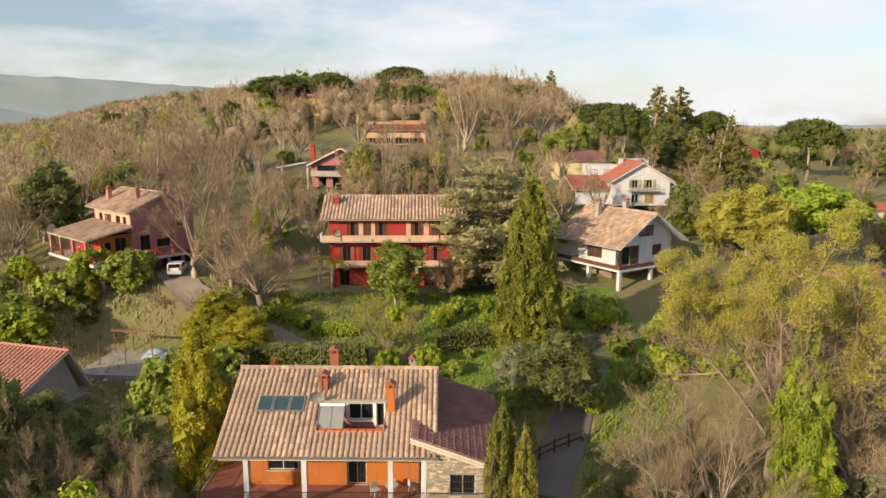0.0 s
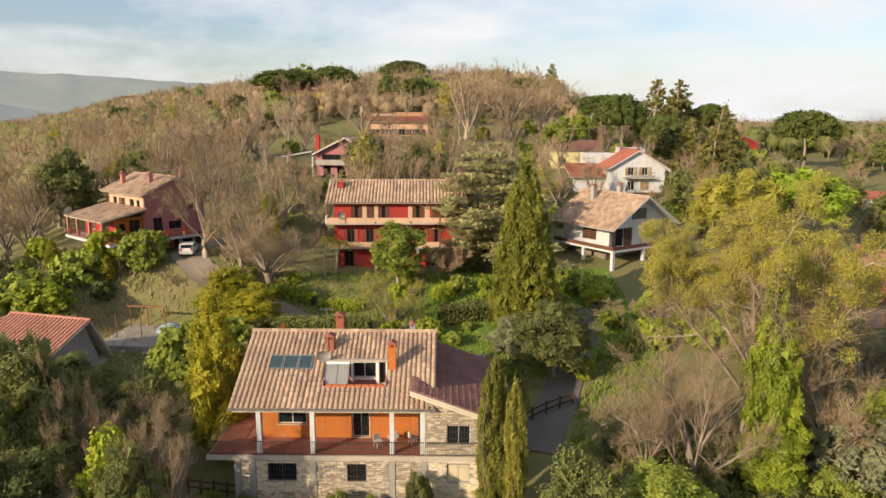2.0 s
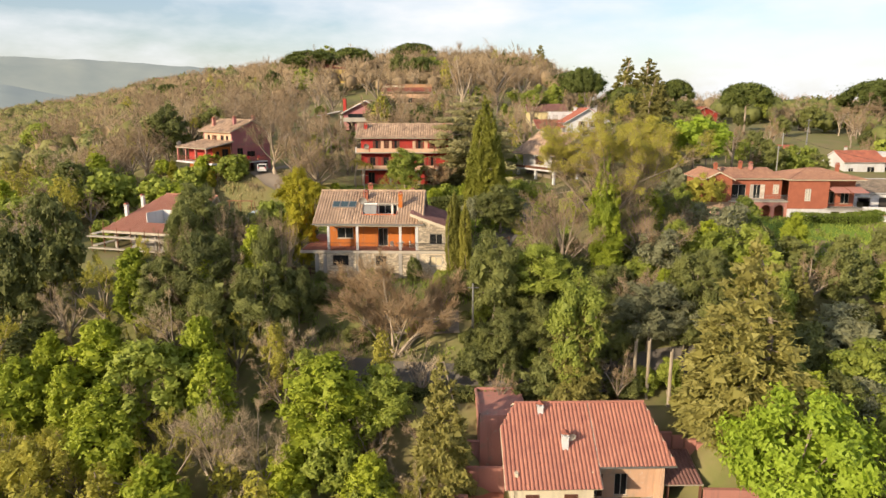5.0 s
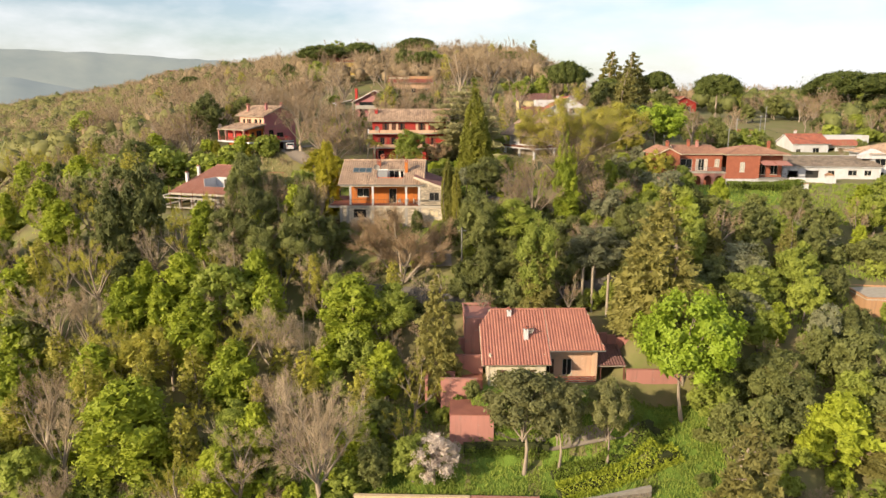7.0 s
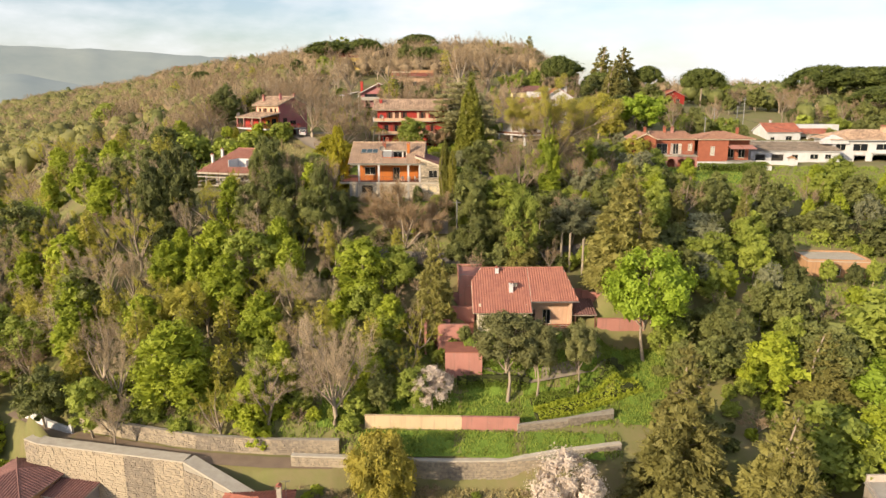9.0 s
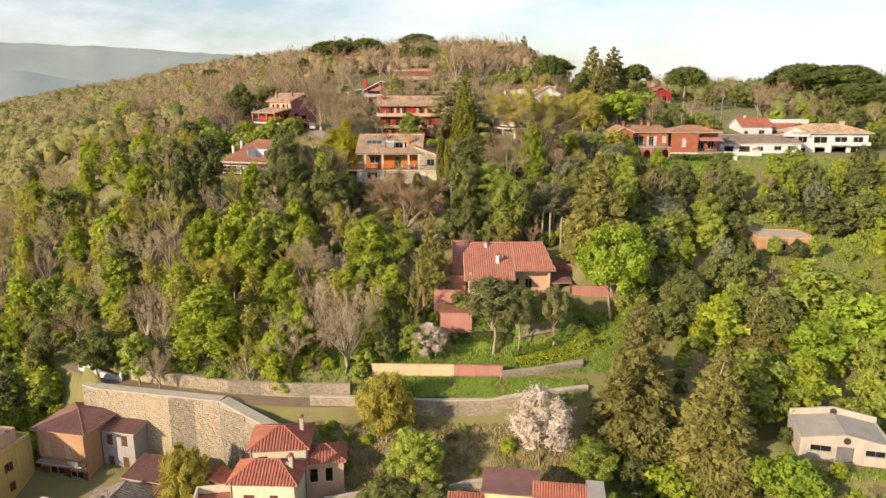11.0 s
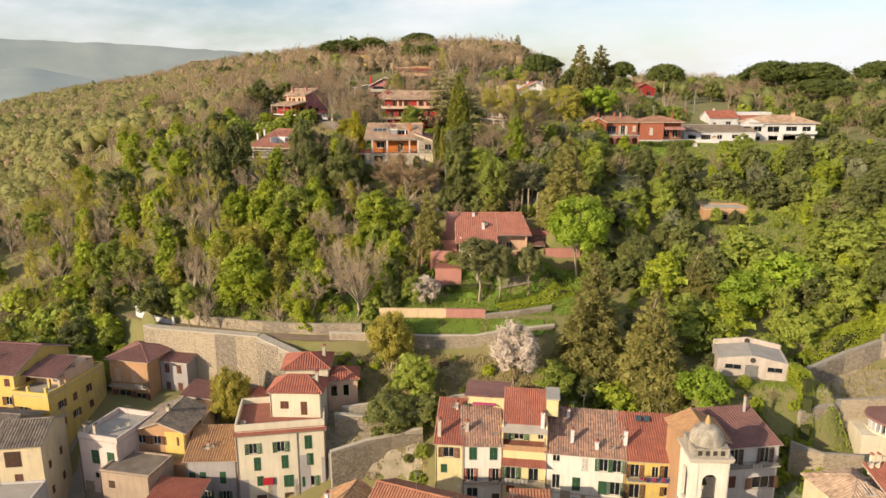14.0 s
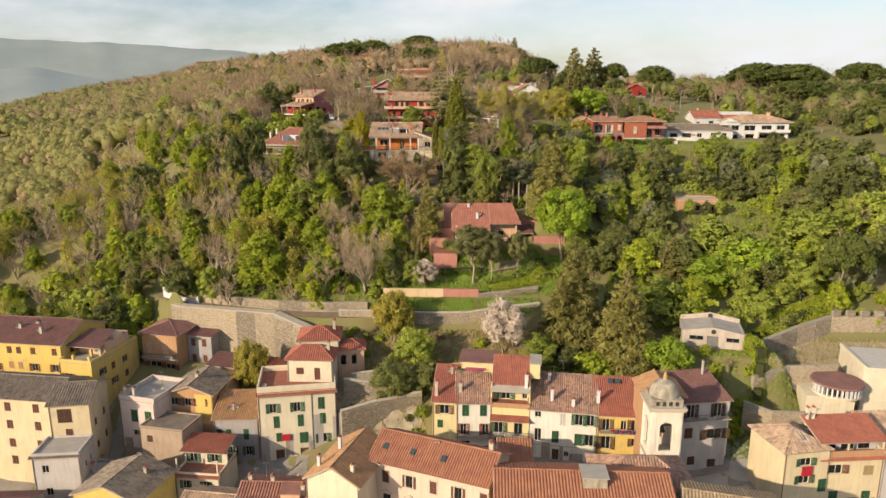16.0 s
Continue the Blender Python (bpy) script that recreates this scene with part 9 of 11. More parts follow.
ribbon("street", "grey paved street in front of the terraced houses", [(4, -37, 2.4), (14, -37.6, 2.4), (24, -38.6, 2.4), (36, -41, 2.6), (46, -42, 2.4), (54, -40, 2.0), (57, -33, 1.6)], CONCRETE, 0.08, "street")
ribbon("path", "garden path of gravel across the sloping lawn", [(9, 5.5, 0.7), (16, 4.6, 0.7), (24, 5.4, 0.7), (30, 8.6, 0.8)], GRAVEL, 0.05, "path")


def lawn(name, label, x0, x1, y0, y1, mat=None, lift=0.05, category="lawn"):
    nx_, ny_ = int((x1 - x0) / 0.8) + 2, int((y1 - y0) / 0.8) + 2
    xs, ys = np.linspace(x0, x1, nx_), np.linspace(y0, y1, ny_)
    v = [(x + 0.5 * noise.noise((y * 0.4, 3, 0)), y + 0.5 * noise.noise((x * 0.4, 9, 0)), height(x, y) + lift + 0.14 * noise.noise((x * 0.35, y * 0.35, 0))) for x in xs for y in ys]
    tagged(new(name, mesh_of(name, v, [grid_faces(nx_, ny_)], mat or LAWN, True)), label, category, kind="structure")


lawn("lawn", "mown green lawn sloping below the villa", 8, 36, -1.5, 12)
lawn("lawn", "strip of green lawn between the garden walls", -6, 24, -7, -3.2)
lawn("lawn", "grassy orchard slope", -12, 8, -2.2, 5)
lawn("lawn", "green garden lawn behind the orange house", -2, 20, 58, 80)
lawn("lawn", "green lawn before the brick house", 44, 66, 58, 66)
lawn("lawn", "green terrace with vegetable beds", 26, 44, -30, -14)

lawn("paving", "grey stone paving of the old town lanes", -92, -16, -74, -19, COBBLE, 0.05, "pavement")
lawn("paving", "grey stone paving between the church and the row", -16, 92, -74, -31, COBBLE, 0.05, "pavement")
lawn("rubble_bank", "stony bank of pale rubble and earth between the lanes", -14, 3.6, -31, -17, surf("rubble_bank", (0.36, 0.31, 0.24), (0.18, 0.16, 0.11), 1.1, 1.0, 1.0, fine=4), 0.1, "bank")
lawn("terrace_bed", "dry grassy garden terrace above the row of houses", -8, 26, -16.5, -8, surf("dry_terrace_soil", (0.26, 0.215, 0.125), (0.15, 0.14, 0.06), 1.6, 1.0, 0.8, fine=4), 0.06, "terrace")
lawn("rubble_terrace", "rough terrace of rubble and dry earth by the town wall", 63, 92, -24, -10.5, surf("terrace_rubble", (0.34, 0.29, 0.215), (0.17, 0.15, 0.10), 1.2, 1.0, 1.0, fine=4), 0.1, "terrace")
# ---- trees that stand out ----
tree("cypress", 3.3, 36.6, 11.0, 0.82, 0, 0.0)
tree("cypress", 4.6, 36.2, 9.9, 0.75, 1, 2.4)
tree("great_oak", 21.9, 42.6, 21.5, 0.98, 2, 4.8)
tree("laurel", -16.5, 44.0, 13.1, 0.70, 1, 3.3)
tree("laurel", -21.8, 64.7, 6.0, 2.20, 2, 5.7)
tree("laurel", -18.8, 63.0, 5.0, 2.06, 0, 1.8)
tree("rust_tree", -3.2, 28.4, 15.2, 1.24, 1, 4.2, sink=2.6)
tree("thuja", 7.9, 62.0, 18.2, 0.95, 2, 0.4)
tree("cedar", 5.4, 83.0, 15.5, 1.62, 0, 2.8)
tree("cedar", 8.5, 88.0, 12.6, 1.26, 1, 5.2)
tree("olive_tree", 6.3, 56.0, 4.9, 1.10, 2, 1.3)
tree("holm_oak", 9.8, 54.0, 7.2, 1.39, 0, 3.7)
tree("green_tree", -5.3, 74.0, 7.6, 1.43, 1, 6.1)
tree("budding_tree", -5.2, 62.0, 6.4, 1.35, 2, 2.2)
tree("bare_tree", -20.0, 72.0, 11.6, 1.46, 0, 4.6)
tree("bare_tree", -28.0, 76.0, 13.6, 1.17, 1, 0.7)
tree("bare_tree", -40.5, 90.0, 9.3, 1.90, 2, 3.1)
tree("rust_tree", 0.6, 76.0, 4.3, 1.52, 0, 5.5)
tree("holm_oak", 7.6, 31.0, 11.3, 0.75, 1, 1.6)
tree("holm_oak", 8.9, 27.0, 7.4, 0.98, 2, 4.0)
tree("fir", 15.4, 22.0, 13.1, 0.91, 0, 0.2)
tree("olive_tree", 24.4, 29.0, 8.6, 1.34, 1, 2.6)
tree("holm_oak", 30.0, 31.0, 9.6, 0.97, 2, 5.0)
tree("green_tree", 13.3, 33.0, 8.4, 1.33, 0, 1.1)
tree("fir", 30.6, 18.0, 19.0, 1.15, 1, 3.5)
tree("maple", 32.2, 9.6, 16.4, 0.96, 2, 5.9)
tree("ball_tree", 12.5, 2.2, 13.2, 1.16, 0, 2.0)
tree("ball_tree", 16.3, 2.4, 11.3, 0.97, 1, 4.4)
tree("ball_tree", 21.8, 3.3, 10.8, 0.86, 2, 0.5)
tree("fir", 2.5, 13.8, 16.4, 0.77, 0, 2.9)
tree("green_tree", 15.6, 22.0, 14.5, 0.61, 1, 5.3)
tree("fir", 31.7, -10.3, 21.2, 0.98, 2, 1.4)
tree("fir", 40.3, -16.1, 19.4, 1.15, 0, 3.8)
tree("fir", 40.5, -18.0, 21.4, 0.74, 1, 6.2)
tree("cherry_tree", 18.5, -13.9, 11.9, 0.93, 2, 2.4)
tree("cherry_tree", 2.7, 0.7, 6.2, 1.19, 0, 4.8)
tree("medlar_tree", -2.7, -11.0, 10.9, 0.75, 1, 0.9)
tree("green_tree", 24.9, -16.0, 7.2, 1.43, 2, 3.3)
tree("green_tree", 2.0, -17.0, 9.3, 1.25, 0, 5.7)
tree("holm_oak", -2.0, -22.0, 7.3, 1.63, 1, 1.8)
tree("holm_oak", 4.3, -21.0, 6.0, 1.36, 2, 4.2)
tree("grey_bare_tree", -9.7, -2.0, 14.6, 0.96, 0, 0.3)
tree("maple", 46.5, -24.4, 10.2, 1.09, 1, 2.7)
tree("medlar_tree", -29.1, -16.0, 10.9, 0.67, 2, 5.1)
tree("broadleaf", -8.5, 17.5, 11.0, 1.49, 0, 1.2)
tree("broadleaf", -31.3, 1.3, 12.0, 1.62, 1, 3.6)
tree("broadleaf", -28.8, 15.3, 11.0, 1.27, 2, 6.0)
tree("grey_bare_tree", -18.6, 15.0, 11.0, 1.20, 0, 2.2)
tree("broadleaf", -20.1, -2.6, 8.0, 1.25, 1, 4.6)
tree("green_tree", -3.6, 18.8, 8.0, 1.25, 2, 0.7)
tree("holm_oak", -24.4, 30.7, 11.5, 0.8, 0, 3.1)
tree("holm_oak", -17.3, 27.9, 11.0, 0.91, 1, 5.5)
tree("holm_oak", -23.0, 27.6, 9.5, 0.9, 2, 1.6)
tree("holm_oak", -28.8, 30.0, 9.5, 0.9, 0, 0.6)
tree("holm_oak", -19.2, 29.4, 9.0, 0.85, 1, 2.6)
tree("holm_oak", -14.0, 30.4, 8.0, 0.8, 2, 4.6)
tree("broadleaf", -33.0, 24.2, 8.0, 1.19, 0, 4.0)
tree("poplar", -14.5, 22.3, 9.0, 0.93, 1, 0.1)
tree("bare_tree", -26.7, 18.2, 9.0, 0.95, 2, 2.5)
tree("broadleaf", -39.2, 10.4, 9.0, 1.26, 0, 4.9)
tree("oak", -33.8, 13.3, 9.0, 1.00, 1, 1.0)
tree("green_tree", -19.4, 3.0, 8.0, 1.10, 2, 3.4)
tree("grey_bare_tree", -43.5, 17.0, 10.0, 0.90, 0, 5.8)
tree("broadleaf", -52.5, 15.5, 9.0, 1.33, 1, 2.0)
tree("bare_tree", -43.7, 8.0, 9.0, 1.00, 2, 4.4)
tree("holm_oak", -49.7, 1.5, 9.0, 1.01, 0, 0.5)
tree("green_tree", -41.7, -0.9, 9.0, 1.07, 1, 2.9)
tree("grey_bare_tree", -37.7, -3.3, 8.0, 0.82, 2, 5.3)
tree("grey_bare_tree", -15.9, 7.6, 8.0, 0.93, 0, 1.4)
tree("broadleaf", -3.9, 12.5, 8.0, 1.08, 1, 3.8)
tree("holm_oak", -3.9, 4.9, 7.0, 0.88, 2, 6.2)
tree("holm_oak", -27.9, 38.9, 11.5, 0.84, 0, 2.3)
tree("holm_oak", -28.0, 35.1, 11.0, 0.62, 1, 4.7)
tree("holm_oak", -17.5, 31.8, 11.5, 0.50, 2, 0.8)
tree("bare_tree", -23.7, 37.4, 11.5, 0.66, 0, 3.2)
tree("bare_tree", -27.2, 32.3, 11.0, 0.66, 1, 5.6)
tree("bare_tree", -16.1, 33.0, 11.5, 0.50, 2, 1.8)
tree("holm_oak", 55.5, 5.9, 8.0, 1.80, 0, 4.2)
tree("broadleaf", 47.3, 3.4, 9.0, 1.37, 1, 0.3)
tree("green_tree", 64.6, 9.5, 9.0, 2.16, 2, 2.7)
tree("green_tree", 84.5, 9.8, 11.0, 2.08, 0, 5.1)
tree("maple", 69.8, 3.7, 8.0, 2.20, 1, 1.2)
tree("green_tree", 50.0, -6.8, 8.0, 2.20, 2, 3.6)
tree("fir", 53.6, 3.1, 9.0, 1.77, 0, 6.0)
tree("holm_oak", 43.5, 10.9, 8.0, 1.45, 1, 2.1)
tree("green_tree", 76.1, 2.2, 8.0, 2.20, 2, 4.5)
tree("fir", 88.1, 4.4, 10.0, 1.81, 0, 0.6)
tree("holm_oak", 86.0, 18.6, 9.0, 1.52, 1, 3.0)
tree("holm_oak", 102.3, 29.7, 10.0, 1.63, 2, 5.4)
tree("broadleaf", 90.5, 35.4, 8.0, 1.52, 0, 1.6)
tree("holm_oak", 76.5, 30.1, 7.0, 1.83, 1, 4.0)
tree("olive_tree", 60.1, 39.2, 5.0, 2.20, 2, 0.1)
tree("olive_tree", 45.5, 29.5, 6.0, 2.20, 0, 2.5)
tree("holm_oak", 68.7, 35.2, 6.0, 1.88, 1, 4.9)
tree("holm_oak", 104.6, 45.7, 9.0, 2.19, 2, 1.0)
tree("green_tree", 100.8, 18.7, 9.0, 2.20, 0, 3.4)
tree("maple", 61.0, 0.6, 7.0, 2.20, 1, 5.8)
tree("green_tree", 67.3, -6.9, 6.0, 2.20, 2, 1.9)
tree("green_tree", 61.1, -9.6, 6.0, 2.20, 0, 4.3)
tree("broadleaf", 55.3, -7.1, 8.0, 1.68, 1, 0.4)
tree("umbrella_pine", 35.6, 140.0, 15.3, 0.82, 2, 2.8)
tree("umbrella_pine", 92.5, 177.0, 16.3, 1.23, 0, 5.2)
tree("fir", 61.5, 203.0, 22.0, 1.35, 1, 1.4)
tree("fir", 73.2, 219.0, 24.0, 1.3, 2, 3.8)
tree("umbrella_pine", 84.0, 222.0, 17.0, 0.95, 0, 1.0)
tree("holm_oak", 66.0, 196.0, 14.0, 1.0, 1, 2.0)
tree("umbrella_pine", 55.0, 176.0, 13.0, 0.9, 1, 0.4)
tree("holm_oak", 78.0, 190.0, 11.0, 1.2, 2, 0.4)
tree("fir", 49.1, 120.0, 17.6, 1.15, 0, 6.2)
tree("umbrella_pine", -50.0, 215.0, 12.1, 2.15, 1, 2.3)
tree("umbrella_pine", -36.8, 225.0, 11.1, 1.70, 2, 4.7)
tree("umbrella_pine", -16.3, 262.0, 11.7, 1.96, 0, 0.8)
tree("umbrella_pine", -9.5, 200.0, 11.1, 1.10, 1, 3.2)
tree("umbrella_pine", 24.5, 235.0, 7.9, 2.11, 2, 5.6)
tree("umbrella_pine", 42.3, 190.0, 11.8, 1.88, 0, 1.7)
tree("umbrella_pine", 142.6, 190.0, 18.1, 1.78, 1, 4.1)
tree("umbrella_pine", 159.0, 190.0, 17.9, 1.80, 2, 0.2)
tree("umbrella_pine", 143.9, 150.0, 12.5, 2.20, 0, 2.6)
tree("umbrella_pine", 194.3, 200.0, 17.4, 1.55, 1, 5.0)
tree("umbrella_pine", 176.0, 160.0, 10.8, 2.20, 2, 1.2)
tree("maple", 49.8, 92.0, 11.6, 1.45, 0, 3.6, label="rounded tree in bright yellow-green leaf on the plateau")
tree("oak", 39.1, 88.0, 11.0, 1.2, 1, 6.0)
tree("bare_tree", 4.8, 150.0, 18.0, 1.1, 2, 2.1)
tree("bare_tree", 14.2, 160.0, 18.0, 1.3, 0, 4.5)
tree("bare_tree", 22.8, 165.0, 15.0, 1.2, 1, 0.6)
tree("bare_tree", -31.0, 150.0, 12.0, 1.6, 2, 3.0)
tree("bare_tree", -18.5, 150.0, 16.0, 1.00, 0, 5.4)
tree("bare_tree", -12.2, 148.0, 12.8, 0.82, 1, 1.5)
tree("bare_tree", -2.5, 150.0, 11.0, 0.80, 2, 3.9)
tree("bare_tree", -39.5, 140.0, 8.6, 2.20, 0, 0.0)
tree("bare_tree", -57.1, 150.0, 10.8, 1.97, 1, 2.4)
tree("fir", 53.7, 150.0, 13.8, 1.23, 2, 4.8)
tree("holm_oak", 51.3, 160.0, 11.9, 1.35, 0, 1.0)
tree("holm_oak", 63.9, 150.0, 7.3, 2.20, 1, 3.4)
tree("bare_tree", 122.1, 170.0, 12.5, 2.20, 2, 5.8)
tree("bare_tree", 116.6, 190.0, 11.9, 2.20, 0, 1.9)
tree("fir", 34.3, 230.0, 14.1, 1.20, 1, 4.3)

tree("umbrella_pine", 85.2, -4.6, 15.5, 0.72, 1, 0.6, label="tall pine with bare trunk behind the town wall")
tree("holm_oak", -41.5, 31.5, 15.0, 0.62, 0, 0.8)
tree("holm_oak", -45.0, 29.0, 14.0, 0.60, 1, 2.8)
tree("green_tree", 62.4, 21.2, 4.6, 0.95, 0, 0.5)
tree("holm_oak", 66.0, 20.6, 4.2, 0.95, 1, 1.5)
tree("green_tree", 69.4, 21.4, 4.4, 0.9, 2, 2.5)
tree("ivy_column", 21.0, 38.2, 17.6, 0.56, 0, 1.0)
tree("ivy_column", 22.4, 38.4, 13.4, 0.45, 1, 3.0)
tree("ivy_column", 22.0, 37.9, 10.0, 1.05, 1, 2.0)
tree("ivy_column", 21.6, 37.4, 7.0, 1.7, 2, 3.0)
tree("bare_tree", 16.6, 38.2, 12.6, 1.0, 1, 0.4)
tree("bare_tree", 13.9, 39.6, 9.5, 0.9, 2, 2.4)
tree("bare_tree", 26.5, 40.5, 12.0, 1.3, 0, 3.3)
tree("dark_shrub", -1.4, 36.6, 3.2, 0.5, 1, 0.3)
tree("bright_shrub", 1.7, 36.0, 1.9, 0.75, 0, 0.9)
tree("shrub", -6.6, 36.9, 1.7, 0.8, 2, 0.4)
tree("dark_shrub", 17.5, 36.8, 3.6, 1.0, 0, 0.3)
tree("dark_shrub", 22.0, 35.5, 4.0, 1.0, 1, 1.3)
tree("shrub", 25.5, 37.5, 3.6, 1.1, 2, 2.3)
tree("dark_shrub", 29.0, 38.5, 3.4, 1.0, 0, 4.0)

tree("green_tree", -58.6, 0.8, 6.5, 1.1, 0, 0.4)
tree("broadleaf", -61.5, 2.0, 7.0, 1.2, 1, 1.4)
tree("bright_shrub", -55.6, -0.6, 3.4, 0.9, 1, 2.2)
tree("bright_shrub", -57.4, -2.4, 3.0, 0.9, 2, 0.2)
tree("shrub", -60.0, -1.0, 3.2, 1.0, 0, 3.2)
tree("green_tree", -64.5, 1.0, 6.5, 1.2, 2, 4.4)
tree("bright_shrub", -52.6, -1.6, 2.6, 0.8, 0, 5.0)
tree("shrub", 3.4, 9.0, 2.3, 0.9, 0, 0.3)
tree("shrub", 5.3, 9.2, 2.0, 0.9, 1, 1.3)
tree("dark_shrub", 6.9, 9.3, 2.2, 0.8, 2, 2.3)
tree("shrub", 1.6, 10.9, 2.2, 0.9, 2, 3.3)
tree("bright_shrub", 3.2, 4.2, 1.8, 0.9, 1, 4.3)
# ---- the woods ----
WOOD = random.Random(11)
CLEAR = [  # plan boxes kept free of scattered trees: x0, x1, y0, y1
    (-17, 7, 27, 52), (-20, 8, 60, 96), (-52, -26, 66, 100), (-50, -30, 38, 64), (2, 34, -12, 31), (-60, 100, -70, -8),
    (38, 72, 50, 82), (76, 130, 56, 130), (60, 78, 5, 34), (12, 44, 62, 126), (-34, -8, 100, 140), (-26, 0, 140, 176), (84, 112, 150, 232),
    (4, 34, -30, 1), (-15, 4, -22, 1), (10, 30, 22, 60),
]


def free(x, y, pad=2.0):
    return not any(a - pad < x < b + pad and c - pad < y < d + pad for a, b, c, d in CLEAR)


def scatter(x0, x1, y0, y1, count, mix, group, tall=(7, 12), apart=3.0, fine=False, pad=2.0, within=None):
    """Trees strewn over a plan box, outside the clear ground. mix: kinds with weights."""
    spots = []
    for _ in range(count * 8):
        if len(spots) >= count:
            break
        x, y = WOOD.uniform(x0, x1), WOOD.uniform(y0, y1)
        if free(x, y, pad) and (not within or within(x, y)) and all((x - a) ** 2 + (y - b) ** 2 > apart * apart for a, b in spots):
            spots.append((x, y))
    kinds, weights = zip(*mix.items())
    for x, y in spots:
        kind = WOOD.choices(kinds, weights)[0]
        form = WOOD.uniform(*tall), WOOD.uniform(0.85, 1.25), WOOD.randrange(3), WOOD.uniform(0, 6.28)
        if not (-38 < x < -24.5 and 53 < y < 70):
            tree(kind, x, y, *form, group, fine=fine)


SLOPE_MIX = {"holm_oak": 0.7, "broadleaf": 2.2, "green_tree": 1.6, "bare_tree": 2.6, "grey_bare_tree": 4.2, "poplar": 3.2, "budding_tree": 2.6}
WEST_MIX = {"holm_oak": 0.15, "broadleaf": 0.9, "green_tree": 0.5, "bare_tree": 4, "grey_bare_tree": 5, "poplar": 3, "budding_tree": 3.2}
BROWN_MIX = {"bare_tree": 8, "grey_bare_tree": 2, "poplar": 0.7, "holm_oak": 0.6}
EAST_MIX = {"holm_oak": 5, "green_tree": 5, "olive_tree": 2, "broadleaf": 2, "bare_tree": 0.8, "fir": 0.4}
BUSH_MIX = {"shrub": 3, "bright_shrub": 2, "dry_shrub": 1.5}
above_wall = lambda x, y: y > lane_line(x) + 3  # noqa: E731
scatter(-76, -12, -6, 34, 120, SLOPE_MIX, "trees of the lower wood", (7, 11), 3.6, within=above_wall)
scatter(-12, 1, 0, 27, 26, SLOPE_MIX, "trees of the lower wood", (5, 8), 3.2, pad=-1)
scatter(-32, -14, 28, 44, 14, {"holm_oak": 4, "bare_tree": 3, "broadleaf": 1}, "trees of the lower wood", (7, 10), 3.2, pad=0.5)
scatter(-128, -52, 4, 110, 190, WEST_MIX, "trees of the western slope", (6, 10), 4.2)
scatter(-60, -20, 62, 140, 62, BROWN_MIX, "bare trees above the houses", (8, 13), 4.2)
scatter(-24, 16, 96, 128, 12, BROWN_MIX, "bare trees above the houses", (8, 12), 4.2, pad=-2)
scatter(-120, 34, 132, 258, 125, {"slender_bare_tree": 7, "grey_bare_tree": 2, "poplar": 0.7, "holm_oak": 0.6, "umbrella_pine": 0.4, "fir": 0.3, "green_tree": 0.9}, "trees of the upper wood", (8, 12), 5)
scatter(38, 118, -8, 56, 130, EAST_MIX, "trees of the eastern slope", (5, 9), 3.8, within=lambda x, y: x > 62 or y > 3)
scatter(25, 44, 4, 60, 42, EAST_MIX, "trees of the eastern slope", (5, 8), 3.4, pad=-3, within=lambda x, y: x > 33 or y > 29)
scatter(6, 30, 22, 36, 20, {"holm_oak": 5, "green_tree": 1, "bare_tree": 1}, "trees below the oak", (4, 6.5), 3.2, pad=-20)
scatter(36, 170, 90, 260, 115, {"slender_bare_tree": 8, "holm_oak": 2.2, "green_tree": 1, "umbrella_pine": 0.4, "fir": 0.5}, "trees of the plateau", (6, 10), 5.0)
scatter(110, 175, -6, 110, 60, EAST_MIX, "trees of the eastern slope", (6, 10), 5)
scatter(26, 50, -32, -8, 14, {"green_tree": 3, "holm_oak": 2, "bright_shrub": 2}, "garden trees above the row", (3, 6), 3.5, pad=-30)
scatter(-76, -14, -6, 40, 70, BUSH_MIX, "undergrowth of the lower wood", (1.6, 3), 2.5, within=above_wall)
scatter(36, 112, -8, 58, 100, BUSH_MIX, "undergrowth of the eastern slope", (1.6, 3.2), 2.5, pad=1)
scatter(4, 34, 22, 38, 34, {"dark_shrub": 4, "shrub": 1.5}, "undergrowth below the oak", (1.8, 3.6), 2.2, pad=-20)
scatter(-24, 18, 52, 80, 40, {"shrub": 3, "bright_shrub": 3, "dry_shrub": 1}, "garden shrubs", (1, 2.4), 2.5, pad=-20, within=lambda x, y: not (-16 < x < 4 and y > 76) and abs((y - 62) - 0.75 * (-12 - x)) > 3)
scatter(-16, 20, -21, -8.5, 34, {"shrub": 2, "bright_shrub": 2, "dry_shrub": 2.5}, "shrubs on the terraces", (0.8, 2.0), 1.8, pad=-30)
scatter(-18, 6, 28, 37.4, 26, {"shrub": 3, "dark_shrub": 3, "bright_shrub": 0.6}, "shrubs before the orange house", (1.0, 2.0), 2.0, pad=-30)
scatter(-60, -6, -5, 9, 60, {"shrub": 2, "bright_shrub": 2.5, "dry_shrub": 1}, "shrubs along the lane", (1.2, 3.0), 1.8, pad=-30, within=lambda x, y: 2.8 < y - lane_line(x) < 8)
scatter(50, 62, -32, -22, 16, {"bright_shrub": 3}, "shrubs below the workshop", (1.4, 2.4), 1.8, pad=-40, within=lambda x, y: y < -24)
scatter(62, 100, -12, 0, 26, {"bright_shrub": 3, "shrub": 2}, "shrubs above the town wall", (1.6, 3), 2.2, pad=-40, within=lambda x, y: y > -8 or x > 102)

